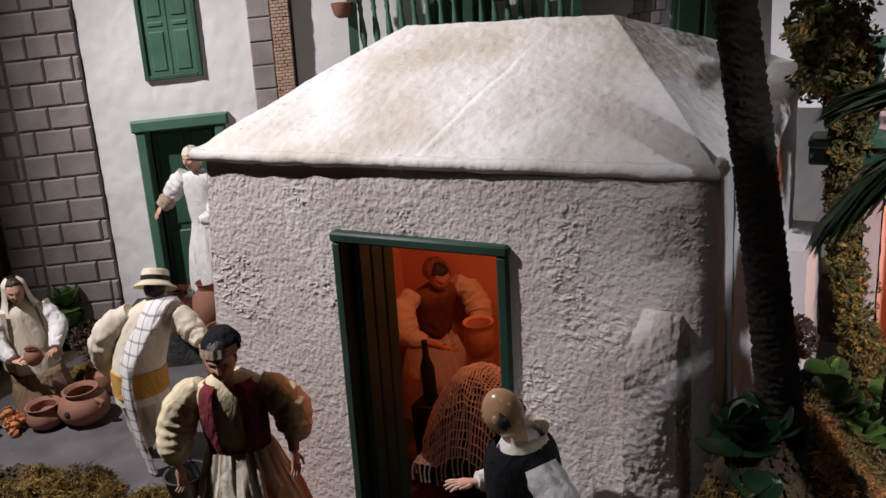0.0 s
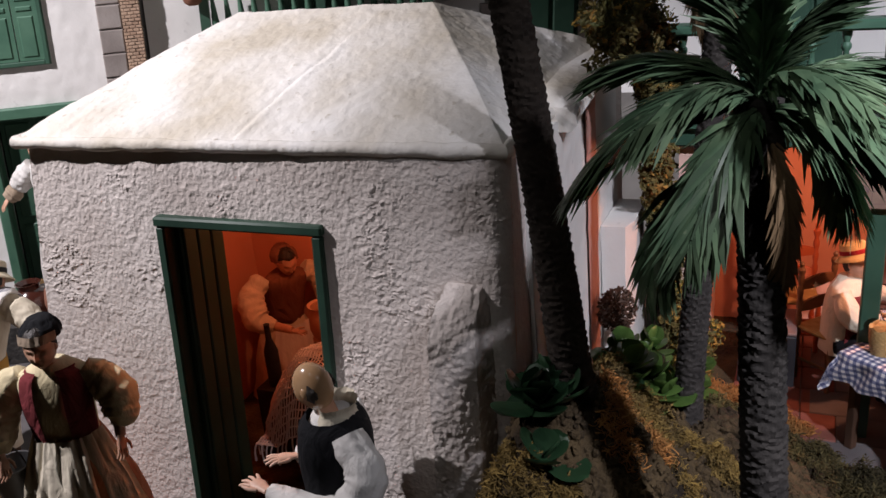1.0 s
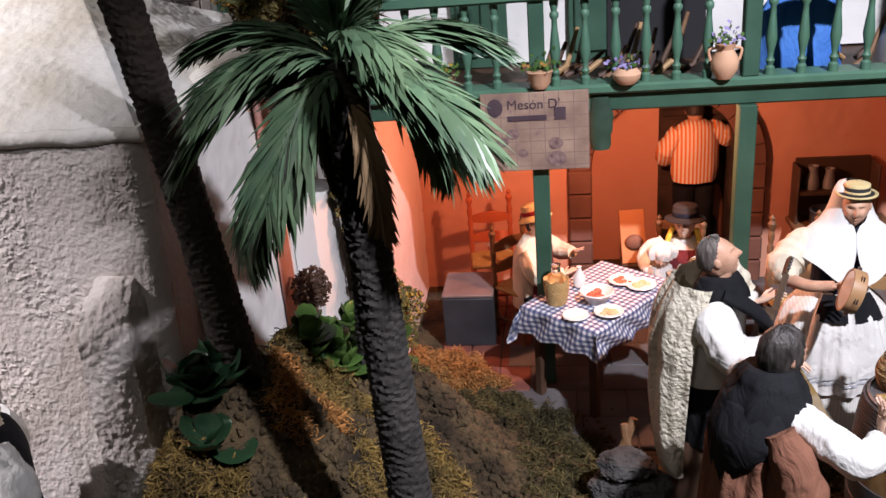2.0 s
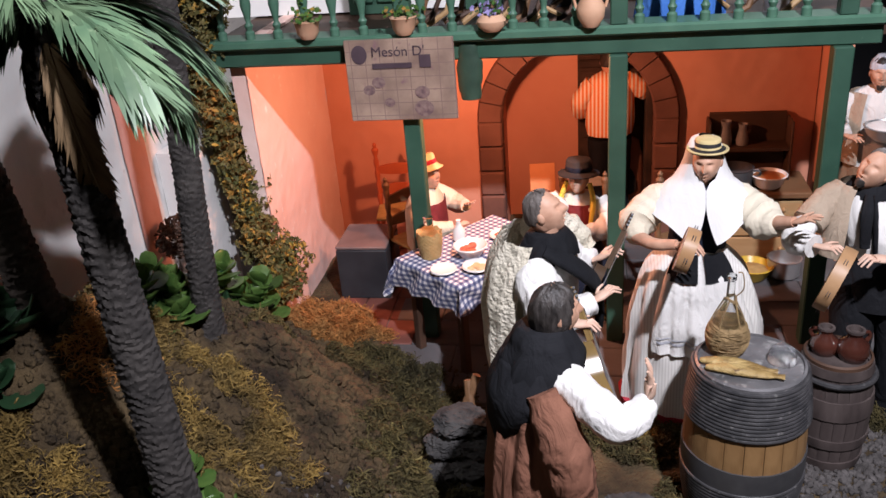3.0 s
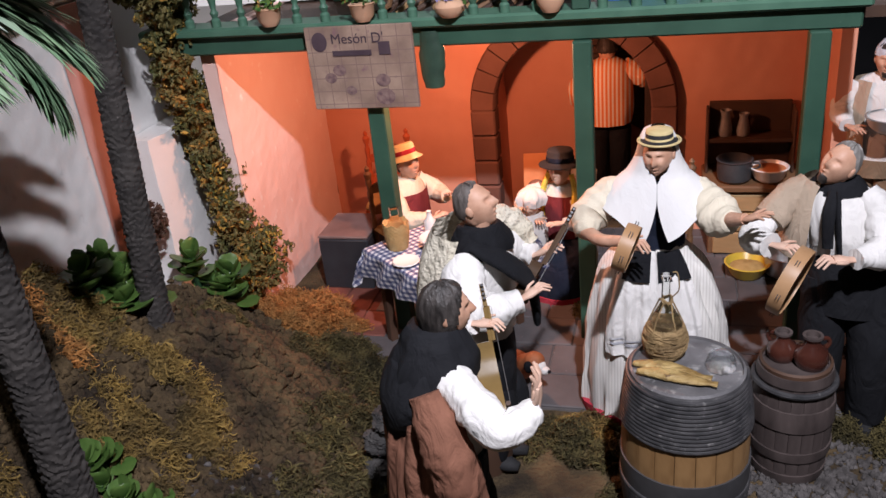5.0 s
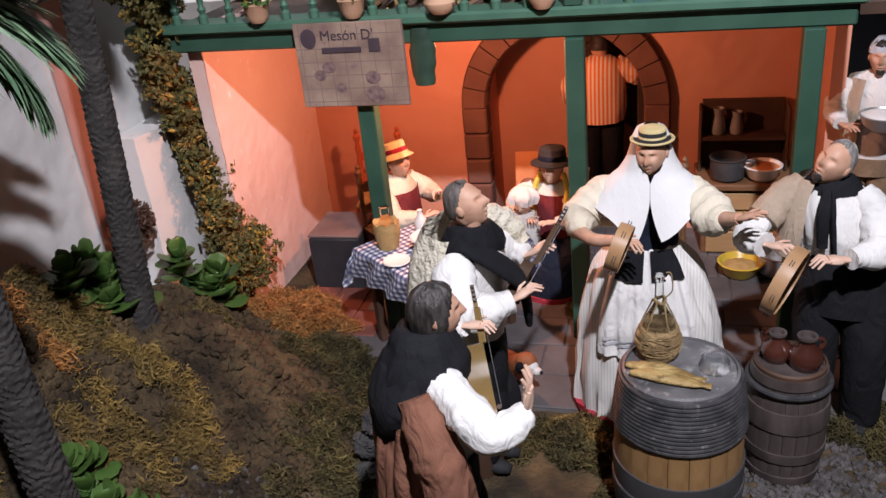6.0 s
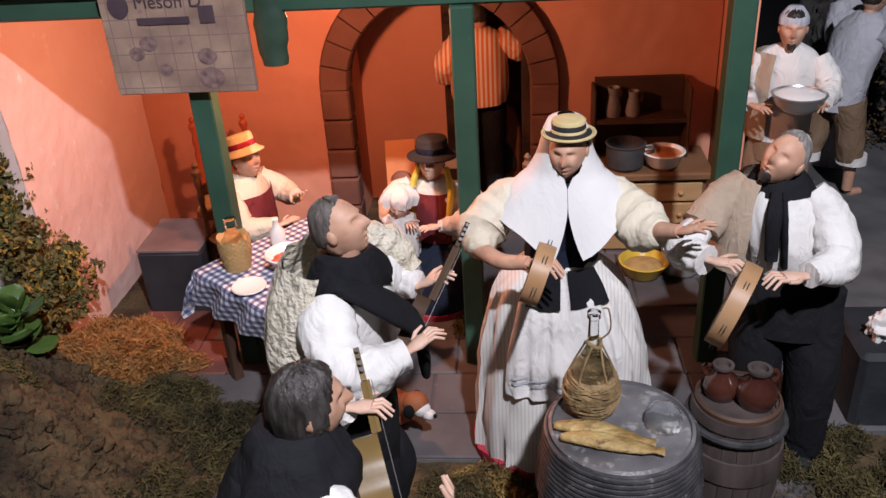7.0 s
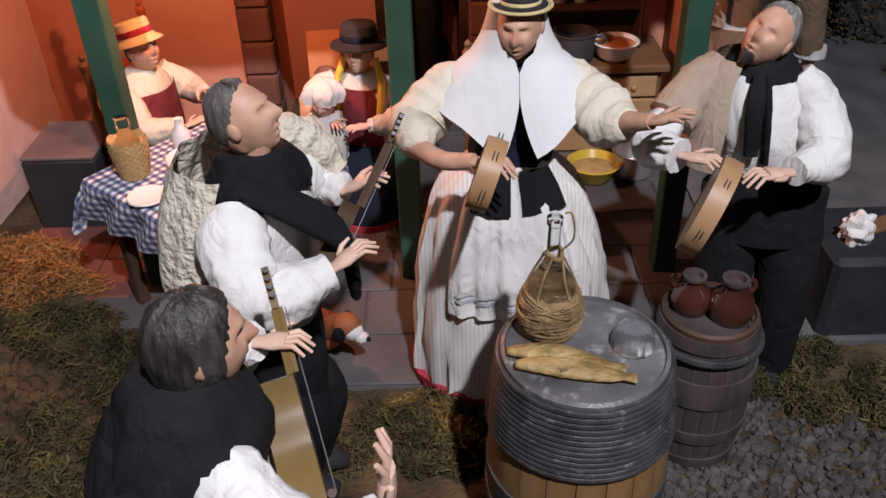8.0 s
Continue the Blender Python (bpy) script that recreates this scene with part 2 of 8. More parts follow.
def mesh_of(name, bm, mats, sharp=None):
    me = bpy.data.meshes.new(name)
    bmesh.ops.recalc_face_normals(bm, faces=bm.faces)
    bm.to_mesh(me)
    bm.free()
    for m in (mats if isinstance(mats, (list, tuple)) else [mats]):
        me.materials.append(m)
    me.set_sharp_from_angle(angle=radians(sharp or 40))
    return me


BASE = {}


def thing(name, at, label, category, group="", kind="", turn=0.0):
    """An Empty at a thing's base, to hold its parts; the parts are built in the world's metres."""
    ob = tagged(new(name), label, category, group, kind)
    ob.matrix_world = pose(*at, 0, 0, turn)
    ob.empty_display_size = 0.02
    BASE[ob.name] = pose(*at, 0, 0, turn).inverted()
    return ob


def part(name, bm, mats, parent=None, label="", sharp=None):
    ob = new(name, mesh_of(name, bm, mats, sharp) if isinstance(bm, bmesh.types.BMesh) else bm)
    if parent:
        ob.parent = parent
        ob.matrix_parent_inverse = BASE.get(parent.name, Matrix())
    return tagged(ob, label)


def solo(name, bm, mats, label, category, group="", kind="", sharp=None):
    return tagged(part(name, bm, mats, None, "", sharp), label, category, group, kind)


def fbm(x, y, s, z=0.0):
    return noise.fractal(Vector((x * s, y * s, z)), 1.0, 2.0, 4)


def step_up(v, a, b):
    v = min(1.0, max(0.0, (v - a) / (b - a)))
    return v * v * (3 - 2 * v)


def crust(p):
    """Height, 0 to 1, of thrown plaster: flat flakes with broken edges, worn smooth in patches."""
    calm = step_up(noise.noise(p * 7 + Vector((3, 0, 0))) + 0.35 * noise.noise(p * 19), -0.02, 0.46)
    w = Vector((p.x * 70, p.y * 70, p.z * 105)) + Vector((noise.noise(p * 60), noise.noise(p * 60 + Vector((9, 9, 9))), noise.noise(p * 60 + Vector((5, 2, 7))))) * 0.8
    flake = step_up(noise.noise(w) + 0.6 * noise.noise(w * 2.6) + 0.3 * noise.noise(w * 5.5), 0.12, 0.36)
    crumb = step_up(noise.noise(w * 2.2 + Vector((4, 4, 4))) + 0.5 * noise.noise(w * 4.7), 0.14, 0.4)
    pit = step_up(noise.noise(p * 46 + Vector((0, 8, 1))), 0.34, 0.5)
    return calm * (0.75 * flake + 0.45 * crumb) - 0.35 * pit + 0.22 * noise.noise(p * 230) + 0.5 * noise.noise(p * 13)


def bump_wall(bm, o, u, v, nu, nv, amp, s, keep=None, mi=0, warp=None, trowel=False):
    """A plastered face: a fine grid from o along u and v, pushed out unevenly; keep(a, b) leaves openings."""
    o, u, v = Vector(o), Vector(u), Vector(v)
    nrm = u.cross(v).normalized()
    vs = {}

    def vert(i, j):
        if (i, j) not in vs:
            p = o + u * (i / nu) + v * (j / nv)
            q = p * s
            if trowel:
                d = amp * crust(p)
            else:
                d = amp * (noise.noise(q) * 0.6 + noise.noise(q * 2.7) * 0.5 + abs(noise.noise(q * 6.1)) * 0.45)
            p = p + nrm * d
            vs[(i, j)] = bm.verts.new(warp(p) if warp else p)
        return vs[(i, j)]
    for i in range(nu):
        for j in range(nv):
            if keep is None or keep((i + 0.5) / nu, (j + 0.5) / nv):
                f = bm.faces.new((vert(i, j), vert(i + 1, j), vert(i + 1, j + 1), vert(i, j + 1)))
                f.smooth, f.material_index = True, mi
    return bm


# ---- ground ----
def bell(x, y, cx, cy, rx, ry):
    return math.exp(-(((x - cx) / rx) ** 2 + ((y - cy) / ry) ** 2))


def ground_z(x, y):
    h = 0.40 * bell(x, y, 0.03, 1.27, 0.22, 0.30) + 0.10 * bell(x, y, 0.24, 1.52, 0.12, 0.16) + 0.10 * bell(x, y, 0.08, 1.68, 0.14, 0.14)
    h += 0.08 * bell(x, y, 0.34, 1.02, 0.2, 0.26) + 0.05 * bell(x, y, -1.25, 1.0, 0.3, 0.15) + 0.05 * bell(x, y, 0.42, 1.35, 0.15, 0.15) + 0.045 * bell(x, y, 0.32, 1.5, 0.085, 0.1)
    flat = min(1.0, max(0.0, (x + 0.02) / 0.05)) if y > 1.22 else min(1.0, max(0.0, (x + 0.12) / 0.12)) if x < 0 else 1.0
    if x < -0.12:
        h *= 0.15 if x > -0.9 else 1.0
    else:
        h *= 0.35 + 0.65 * flat
    if x > 0.2 and y > 1.9:
        h *= max(0.0, 1 - (y - 1.9) / 0.08) if x < 0.3 else 0
    lump = 0.0 if h < 0.004 else 1.0
    return h + lump * (0.022 * fbm(x, y, 8) + 0.02 * fbm(x, y, 22) + 0.011 * abs(noise.noise(Vector((x * 55, y * 55, 1))))) + 0.004 * fbm(x, y, 40)


def build_ground():
    x0, x1, y0, y1, st = -3.2, 2.6, 0.35, 3.5, 0.0125
    nx, ny = int((x1 - x0) / st), int((y1 - y0) / st)
    vs = [(x0 + i * st, y0 + j * st, ground_z(x0 + i * st, y0 + j * st)) for j in range(ny + 1) for i in range(nx + 1)]
    fs = [(j * (nx + 1) + i, j * (nx + 1) + i + 1, (j + 1) * (nx + 1) + i + 1, (j + 1) * (nx + 1) + i) for j in range(ny) for i in range(nx)]
    me = bpy.data.meshes.new("ground")
    me.from_pydata(vs, [], fs)
    me.materials.append(SOIL)
    me.shade_smooth()
    tagged(new("ground", me), "dry brown soil of the miniature landscape, raised into mounds", "ground", "", "structure")


build_ground()


# ---- hall round the model ----
def hall():
    for nm, b in (("wall_north", (-4.2, 4.2, 4.0, 4.1, -0.9, 3.2)), ("wall_south", (-4.2, 4.2, -2.1, -2.0, -0.9, 3.2)),
                  ("wall_west", (-4.3, -4.2, -2.1, 4.1, -0.9, 3.2)), ("wall_east", (4.2, 4.3, -2.1, 4.1, -0.9, 3.2))):
        tagged(part(nm, box(bmesh.new(), *b), DARK), "plain dark wall of the exhibition hall", "wall", "", "structure")
    tagged(part("ceiling", box(bmesh.new(), -4.3, 4.3, -2.1, 4.1, 3.2, 3.3), DARK), "plain dark ceiling of the exhibition hall", "ceiling", "", "structure")
    tagged(part("floor", box(bmesh.new(), -4.3, 4.3, -2.1, 4.1, -1.0, -0.9), DARK), "dark floor of the exhibition hall", "floor", "", "structure")
    tagged(part("plinth", box(bmesh.new(), -3.2, 2.6, 0.35, 3.5, -0.9, -0.03), DARK), "dark base that carries the model landscape", "plinth", "", "structure")


hall()


# ---- whitewashed cottage ----
def cottage():
    h = thing("cottage", (-0.45, 1.65, 0), "whitewashed miniature cottage with rough plaster and hipped roof", "house")
    bm = bmesh.new()
    xl, xr, yf, yb, zt = -0.868, -0.036, 1.289, 2.02, 0.715
    dl, dr, dz = -0.601, -0.311, 0.598
    lean = Matrix(((1, 0, 0, 0), (0, 1, 0.09, -0.065), (0, 0, 1, 0), (0, 0, 0, 1)))   # the battered front

    def batter(p):
        """Old walls that spread towards the ground, most of all in front and at the street corner."""
        k, front = 0.7 - p.z, min(1.0, max(0.0, (yb - p.y) / (yb - yf)))
        side = min(1.0, max(0.0, (-0.62 - p.x) / 0.248))
        a = (p.x - xl) / (xr - xl)
        return Vector((p.x - 0.09 * k * side, p.y + front * (-0.009 + 0.015 * (1 - a) - 0.09 * k), p.z))

    def keep(a, b):
        x, z = xl + (-0.0215 - xl) * a, zt * b
        return not (dl < x < dr and z < dz)

    def rounded(p):
        """The front wall turns back in a round corner towards the side wall."""
        s = min(0.0245, max(0.0, p.x + 0.046))
        return batter(Vector((p.x, p.y + 0.025 - math.sqrt(0.025 ** 2 - s * s), p.z)))
    bump_wall(bm, (xl, yf, 0), (-0.0215 - xl, 0, 0), (0, 0, zt), 510, 440, 0.0019, 92, keep, 0, rounded, True)
    bump_wall(bm, (-0.0215, yf + 0.02, 0), (0, yb - yf - 0.02, 0), (0, 0, zt), 60, 60, 0.002, 16, None, 0, batter)
    bump_wall(bm, (xl, yb, 0), (0, yf - yb, 0), (0, 0, zt), 160, 140, 0.0022, 92, None, 0, batter, True)
    bump_wall(bm, (xr, yb, 0), (xl - xr, 0, 0), (0, 0, zt), 30, 30, 0.003, 16)
    part("wall", bm, STUCCO, h)
    t = 0.035
    for b in ((xl + .01, dl - .001, yf + .024, yf + t, 0, zt), (dr + .001, xr - .004, yf + .024, yf + t, 0, zt), (dl - .001, dr + .001, yf + .024, yf + t, dz + .001, zt),
              (xl + .003, xl + t, yf + t, yb - .003, 0, zt), (xr - t, xr - .003, yf + t, yb - .003, 0, zt), (xl + t, xr - t, 1.80, 1.83, 0, zt), (xl + t, xr - t, yf + t, 1.80, 0.69, zt)):
        part("inner_wall", box(bmesh.new(), *b, 0, lean if b[3] == yf + t else None), ORANGEW, h, "orange plaster inside the room")
    roof = bmesh.new()
    e = [(-0.884, 1.286), (-0.024, 1.286), (-0.024, 2.05), (-0.884, 2.05)]
    rd = [(-0.665, 1.66), (-0.265, 1.66)]
    ze, zr = 0.718, 0.868

    def roof_pt(x, y):
        dx0, dx1 = (x - e[0][0]) / 0.222, (e[1][0] - x) / 0.243
        dy0, dy1 = (y - 1.286) / 0.374, (2.05 - y) / 0.39
        k = max(0.0, min(dx0, dx1, dy0, dy1, 1.0))
        k2 = k ** 0.92
        sx, sy = -0.44 + 0.1 * (y - 1.29) / 0.37, min(1.0, dy0)
        sx += 0.006 * noise.noise(Vector((y * 12, 0, 0)))
        fade = max(0.0, min(1.0, (0.9 - dy0) * 4)) * (0.6 + 0.5 * noise.noise(Vector((y * 30, 5, 0))))
        seam = fade * (0.0028 * math.exp(-((x - sx) / 0.009) ** 2) - 0.0026 * math.exp(-((x - sx + 0.011) / 0.005) ** 2))
        k2 += seam / 0.15
        return ze + (zr - ze) * k2 + 0.004 * noise.noise(Vector((x * 9, y * 9, 0))) + 0.0012 * noise.noise(Vector((x * 60, y * 60, 2))) + 0.0007 * max(0.0, noise.noise(Vector((x * 130, y * 130, 4))) - 0.1)
    for a, b, c, d, nx in ((e[0], e[1], rd[1], rd[0], 220), (e[1], e[2], rd[1], rd[1], 130), (e[2], e[3], rd[0], rd[1], 90), (e[3], e[0], rd[0], rd[0], 130)):
        ny, grid = 110, []
        for j in range(ny + 1):
            t = j / ny
            lo, hi = Vector(a).lerp(Vector(d), t), Vector(b).lerp(Vector(c), t)
            row = [lo.lerp(hi, i / nx) for i in range(nx + 1)]
            grid.append([roof.verts.new((q.x, q.y, roof_pt(q.x, q.y))) for q in row])
        for j in range(ny):
            for i in range(nx):
                roof.faces.new((grid[j][i], grid[j][i + 1], grid[j + 1][i + 1], grid[j + 1][i])).smooth = True
    r = part("roof", roof, ROOFW, h, "", 60)
    rim = bmesh.new()
    loop = []
    for a, b in zip(e, e[1:] + e[:1]):
        for k in range(30):
            loop.append((a[0] + (b[0] - a[0]) * k / 30, a[1] + (b[1] - a[1]) * k / 30))
    pts = [(x, y, 0.712 + 0.003 * noise.noise(Vector((x * 25, y * 25, 0)))) for x, y in loop] + [(loop[0][0], loop[0][1], 0.712)]
    tube(rim, pts, [0.0105 + 0.0028 * noise.noise(Vector((p[0] * 40, p[1] * 40, 5))) for p in pts], 10)
    part("eave", rim, ROOFW, r, "chipped whitewashed eave")
    b = bmesh.new()
    rs = []
    for k in range(241):
        z = 0.53 * k / 240
        cap = max(0.0, (z - 0.46) / 0.07) ** 2
        yo = 1.2 - 0.07 * (0.5 - min(z, 0.49)) + 0.058 * cap
        x0, x1 = -0.119 - 0.012 * (0.5 - z) + 0.007 * cap, -0.056 + 0.012 * (0.5 - z) - 0.006 * cap
        ring = [(x0 + (x1 - x0) * i / 40, yo + 0.012 * (i / 40) ** 3) for i in range(40)] + [(x1 + 0.014 * i / 40, yo + 0.012 + (1.31 - yo - 0.012) * i / 40) for i in range(40)]
        ring += [(x1 + 0.014 + (x0 - x1 - 0.014) * i / 12, 1.31) for i in range(12)] + [(x0, 1.31 + (yo - 1.31) * i / 24) for i in range(24)]
        row = []
        for x, y in ring:
            q = Vector((x, y, z))
            g = 0.0026 * crust(q * 1.15 + Vector((2, 0, 0))) + 0.002 * noise.noise(q * 24) + 0.0016 * noise.noise(q * 120) + 0.0012 * abs(noise.noise(q * 190))
            w = Vector((x + 0.085, y - 1.26, 0)).normalized()
            row.append(q + w * g + Vector((0, 0, 0.9 * g if z > 0.48 else 0)))
        rs.append(row)
    quad_loft(b, rs)
    part("buttress", b, STUCCO, h)
    # door frame
    f = bmesh.new()
    box(f, dl - 0.006, dl + 0.011, yf - 0.012, yf + 0.03, 0, dz - 0.013, 0, lean, 0.003)
    fl = part("door_frame", f, GREEND, h, "green painted door frame, its shade put into a darker colour")
    f = bmesh.new()
    box(f, dr - 0.011, dr + 0.006, yf - 0.012, yf + 0.03, 0, dz - 0.013, 0, lean, 0.003)
    part("jamb", f, GREEND, fl)
    f = bmesh.new()
    box(f, dl - 0.008, dr + 0.008, yf - 0.014, yf + 0.03, dz - 0.013, dz + 0.003, 0, lean, 0.003)
    part("lintel", f, GREEND, fl)
    f = bmesh.new()
    m = lean @ Matrix.Translation((dl + 0.023, yf + 0.012, 0)) @ Matrix.Rotation(radians(88), 4, "Z")
    box(f, 0, 0.1, 0, 0.012, 0.01, dz - 0.016, 0, m, 0.002)
    for k in range(3):
        box(f, 0.003 + 0.0325 * k, 0.0325 + 0.0325 * k, -0.005, 0.002, 0.014, dz - 0.02, 0, m, 0.002)
    part("door_leaf", f, GREEND, h, "open green plank door, its shade put into a darker colour")
    f = bmesh.new()
    box(f, xl + t, xr - t, yf + t, 1.80, 0.002, 0.012)
    part("room_floor", f, WOODD, h)


cottage()


# ---- side wall with painted stripe ----
def side_walls():
    bm = bmesh.new()
    bump_wall(bm, (-0.012, 1.345, 0), (0, 0.31, 0), (0, 0, 0.70), 50, 90, 0.003, 14)
    bump_wall(bm, (-0.012, 1.728, 0), (0, 0.194, 0), (0, 0, 0.70), 30, 90, 0.003, 14)
    box(bm, -0.04, -0.014, 1.345, 1.922, 0, 0.70)
    w = tagged(part("wall_side", bm, SMOOTH), "smooth white plaster wall beside the cottage", "wall", "", "structure")
    bm = bmesh.new()
    bump_wall(bm, (-0.008, 1.655, 0), (0, 0.073, 0), (0, 0, 0.70), 14, 90, 0.002, 14)
    part("stripe", bm, STRIPE, w, "terracotta painted stripe")
    bm = bmesh.new()
    rs = []
    for k, (y, z) in enumerate(((1.50, .69), (1.52, .70), (1.57, .706), (1.66, .715), (1.78, .715), (1.93, .71))):
        rs.append([(-0.05, y, z + .035), (0.002, y, z + .03), (0.016, y, z + .018), (0.018, y, z + .004), (0.008, y, z - .006), (-0.05, y, z - .008)])
    quad_loft(bm, rs)
    part("cornice", bm, ROOFW, w, "rounded white coping")
    bm = bmesh.new()
    rs = []
    for k in range(25):
        z = 0.44 * k / 24
        n = lambda a: 0.003 * noise.noise(Vector((a * 9, z * 30, 0)))
        rs.append([(-0.01, 1.76 + n(1), z), (0.035 + n(2), 1.76 + n(3), z), (0.045 + n(4), 1.80, z), (0.045 + n(5), 1.90, z), (0.035 + n(6), 1.925 + n(7), z), (-0.01, 1.925, z)])
    quad_loft(bm, rs)
    tagged(part("wall_stub", bm, SMOOTH), "low rough white wall stub under the creeper", "wall", "", "structure")


side_walls()


# ---- tavern shell ----
TX0, TX1, TYF, TYB, TZ = 0.145, 1.27, 1.862, 2.33, 0.575


def tavern():
    bm = bmesh.new()
    bump_wall(bm, (TX0, 1.87, 0), (0, TYB - 1.87, 0), (0, 0, 0.6), 40, 50, 0.003, 14)
    box(bm, TX0 - 0.03, TX0 - 0.003, 1.872, TYB, 0, 0.6)
    tagged(part("wall_left", bm, PINKW), "pink plastered side wall of the tavern", "wall", "", "structure")
    ac, ah = 0.745, 0.31   # arch centre and springing

    def in_arch(x, z, r):
        return (abs(x - ac) < r and z < ah) or ((x - ac) ** 2 + (z - ah) ** 2 < r * r)
    bm = bmesh.new()
    bump_wall(bm, (TX0, TYB, 0), (TX1 - TX0, 0, 0), (0, 0, 0.6), 150, 80, 0.003, 14,
              lambda a, b: not in_arch(TX0 + (TX1 - TX0) * a, 0.6 * b, 0.19))
    box(bm, TX0, ac - 0.192, TYB + .004, TYB + .03, 0, 0.6)
    box(bm, ac + 0.192, TX1, TYB + .004, TYB + .03, 0, 0.6)
    box(bm, ac - 0.192, ac + 0.192, TYB + .004, TYB + .03, ah + 0.192, 0.6)
    tagged(part("wall_back", bm, ORANGEW), "orange plastered back wall of the tavern", "wall", "", "structure")
    rec = None
    for b in ((ac - 0.23, ac - 0.18, TYB + .03, 2.48, 0, .6), (ac + 0.18, ac + 0.23, TYB + .03, 2.48, 0, .6), (ac - 0.23, ac + 0.23, 2.48, 2.51, 0, .6), (ac - .23, ac + .23, TYB + .03, 2.51, .6, .62)):
        if rec is None:
            rec = tagged(part("wall_recess", box(bmesh.new(), *b), ORANGEW), "orange plaster of the recess behind the arch", "wall", "", "structure")
        else:
            part("recess_side", box(bmesh.new(), *b), ORANGEW, rec)
    arch = thing("stone_arch", (ac, TYB, 0), "rounded dark red stone arch round the kitchen recess", "arch", "", "structure")
    ri, ro, yy = 0.175, 0.232, TYB - 0.022
    for k in range(14):
        a0, a1 = math.pi * k / 14 + 0.008, math.pi * (k + 1) / 14 - 0.008
        bm = bmesh.new()
        rs = []
        for y, d in ((yy, .004), (yy + .006, 0), (TYB + 0.03, 0)):
            o = [(ac + (ro - d) * math.cos(a), ah + (ro - d) * math.sin(a)) for a in (a0, (a0 + a1) / 2, a1)]
            i = [(ac + (ri + d) * math.cos(a), ah + (ri + d) * math.sin(a)) for a in (a1, (a0 + a1) / 2, a0)]
            rs.append([(x, y, z) for x, z in o + i])
        quad_loft(bm, rs)
        part("stone", bm, ARCHST, arch)
    for sgn in (-1, 1):
        for k in range(5):
            bm = bmesh.new()
            xa, xb = sorted((ac + sgn * ri, ac + sgn * ro))
            box(bm, xa, xb, yy, TYB + .03, ah / 5 * k + .001, ah / 5 * (k + 1) - .001, bev=0.004)
            part("stone", bm, ARCHST, arch)
    # ceiling of the tavern room, floor of the balcony
    bm = bmesh.new()
    box(bm, TX0 - .1, TX1 + .02, TYF + .03, 2.34, 0.577, 0.595)
    tagged(part("ceiling_tavern", bm, WOODD), "dark boards over the tavern room", "ceiling", "", "structure")
    beam = thing("balcony_beam", (0.7, TYF, 0.57), "long green painted beam carrying the balcony", "beam", "", "structure")
    bm = bmesh.new()
    box(bm, 0.02, 1.24, TYF - .015, TYF + .03, 0.571, 0.604, bev=0.003)
    part("beam", bm, GREEN, beam)
    bm = bmesh.new()
    box(bm, 0.02, 1.25, TYF - .03, TYF + .035, 0.6045, 0.622, bev=0.004)
    part("ledge", bm, GREENL, beam)
    for nm, x in (("post", 0.458), ("post", 0.824), ("post", 1.182)):
        p = bmesh.new()
        box(p, x - .0155, x + .0155, TYF - .026, TYF + .006, 0, 0.571, bev=0.002)
        solo("post", p, GREEN, "square green painted timber post under the balcony", "post", "tavern posts", "structure")


tavern()


def balcony():
    rail = thing("balcony_railing", (0.7, TYF - .01, 0.62), "green turned wooden balcony railing", "railing")
    prof = [(0.0085, 0), (0.0085, .012), (0.005, .016), (0.008, .024), (0.0045, .03), (0.006, .04), (0.0098, .06), (0.0085, .075), (0.0055, .1), (0.0048, .115), (0.008, .12), (0.008, .126), (0.005, .13), (0.0075, .14), (0.0085, .15)]
    me = mesh_of("baluster", lathe(bmesh.new(), prof, 12), GREENL)
    x = 0.07
    while x < 1.24:
        if min(abs(x - q) for q in (0.458, 0.824, 1.182)) > 0.026:
            b = part("baluster", me, None, rail)
            b.location = (x, TYF - 0.012, 0.622)
        x += 0.0525
    for q in (0.458, 0.824, 1.182):
        part("rail_post", box(bmesh.new(), q - .014, q + .014, TYF - .026, TYF + .002, 0.622, 0.93, bev=.002), GREEN, rail)
    part("handrail", box(bmesh.new(), 0.02, 1.25, TYF - .035, TYF + .012, 0.772, 0.79, bev=.004), GREENL, rail)
    bm = bmesh.new()
    bump_wall(bm, (-0.1, 2.2, 0.6), (1.5, 0, 0), (0, 0, 0.6), 60, 30, 0.003, 12)
    box(bm, -.1, 1.4, 2.204, 2.23, 0.6, 1.2)
    tagged(part("wall_upper", bm, SMOOTH), "white wall of the upper floor behind the balcony", "wall", "", "structure")


balcony()


# ---- dolls: one mesh each ----
def cloth(name, c1, c2, sheen=0.0, fine=34, bump=0.68, rough=0.9):
    return mk(name, c1, c2, 14, rough, fine, bump, 0.011, stretch=(1, 1, 0.55), sheen=sheen, spec=0.15, twist=1.4)


C_WHITE = cloth("white_linen", (0.62, 0.605, 0.58), (0.72, 0.705, 0.68), fine=30, bump=0.6)
C_VEIL = cloth("starched_veil", (0.66, 0.655, 0.645), (0.73, 0.725, 0.715), bump=0.18)
C_CREAM = cloth("cream_linen", (0.60, 0.54, 0.42), (0.68, 0.62, 0.5), bump=0.5)
C_YEL = cloth("yellowed_linen", (0.64, 0.55, 0.34), (0.7, 0.61, 0.41), bump=0.45)
C_BLACK = cloth("black_wool", (0.007, 0.0075, 0.0095), (0.014, 0.0145, 0.017), fine=30, bump=0.6)
C_NAVY = cloth("navy_wool", (0.012, 0.016, 0.03), (0.02, 0.025, 0.04))
C_BROWN = cloth("brown_felt", (0.17, 0.075, 0.048), (0.22, 0.10, 0.065))
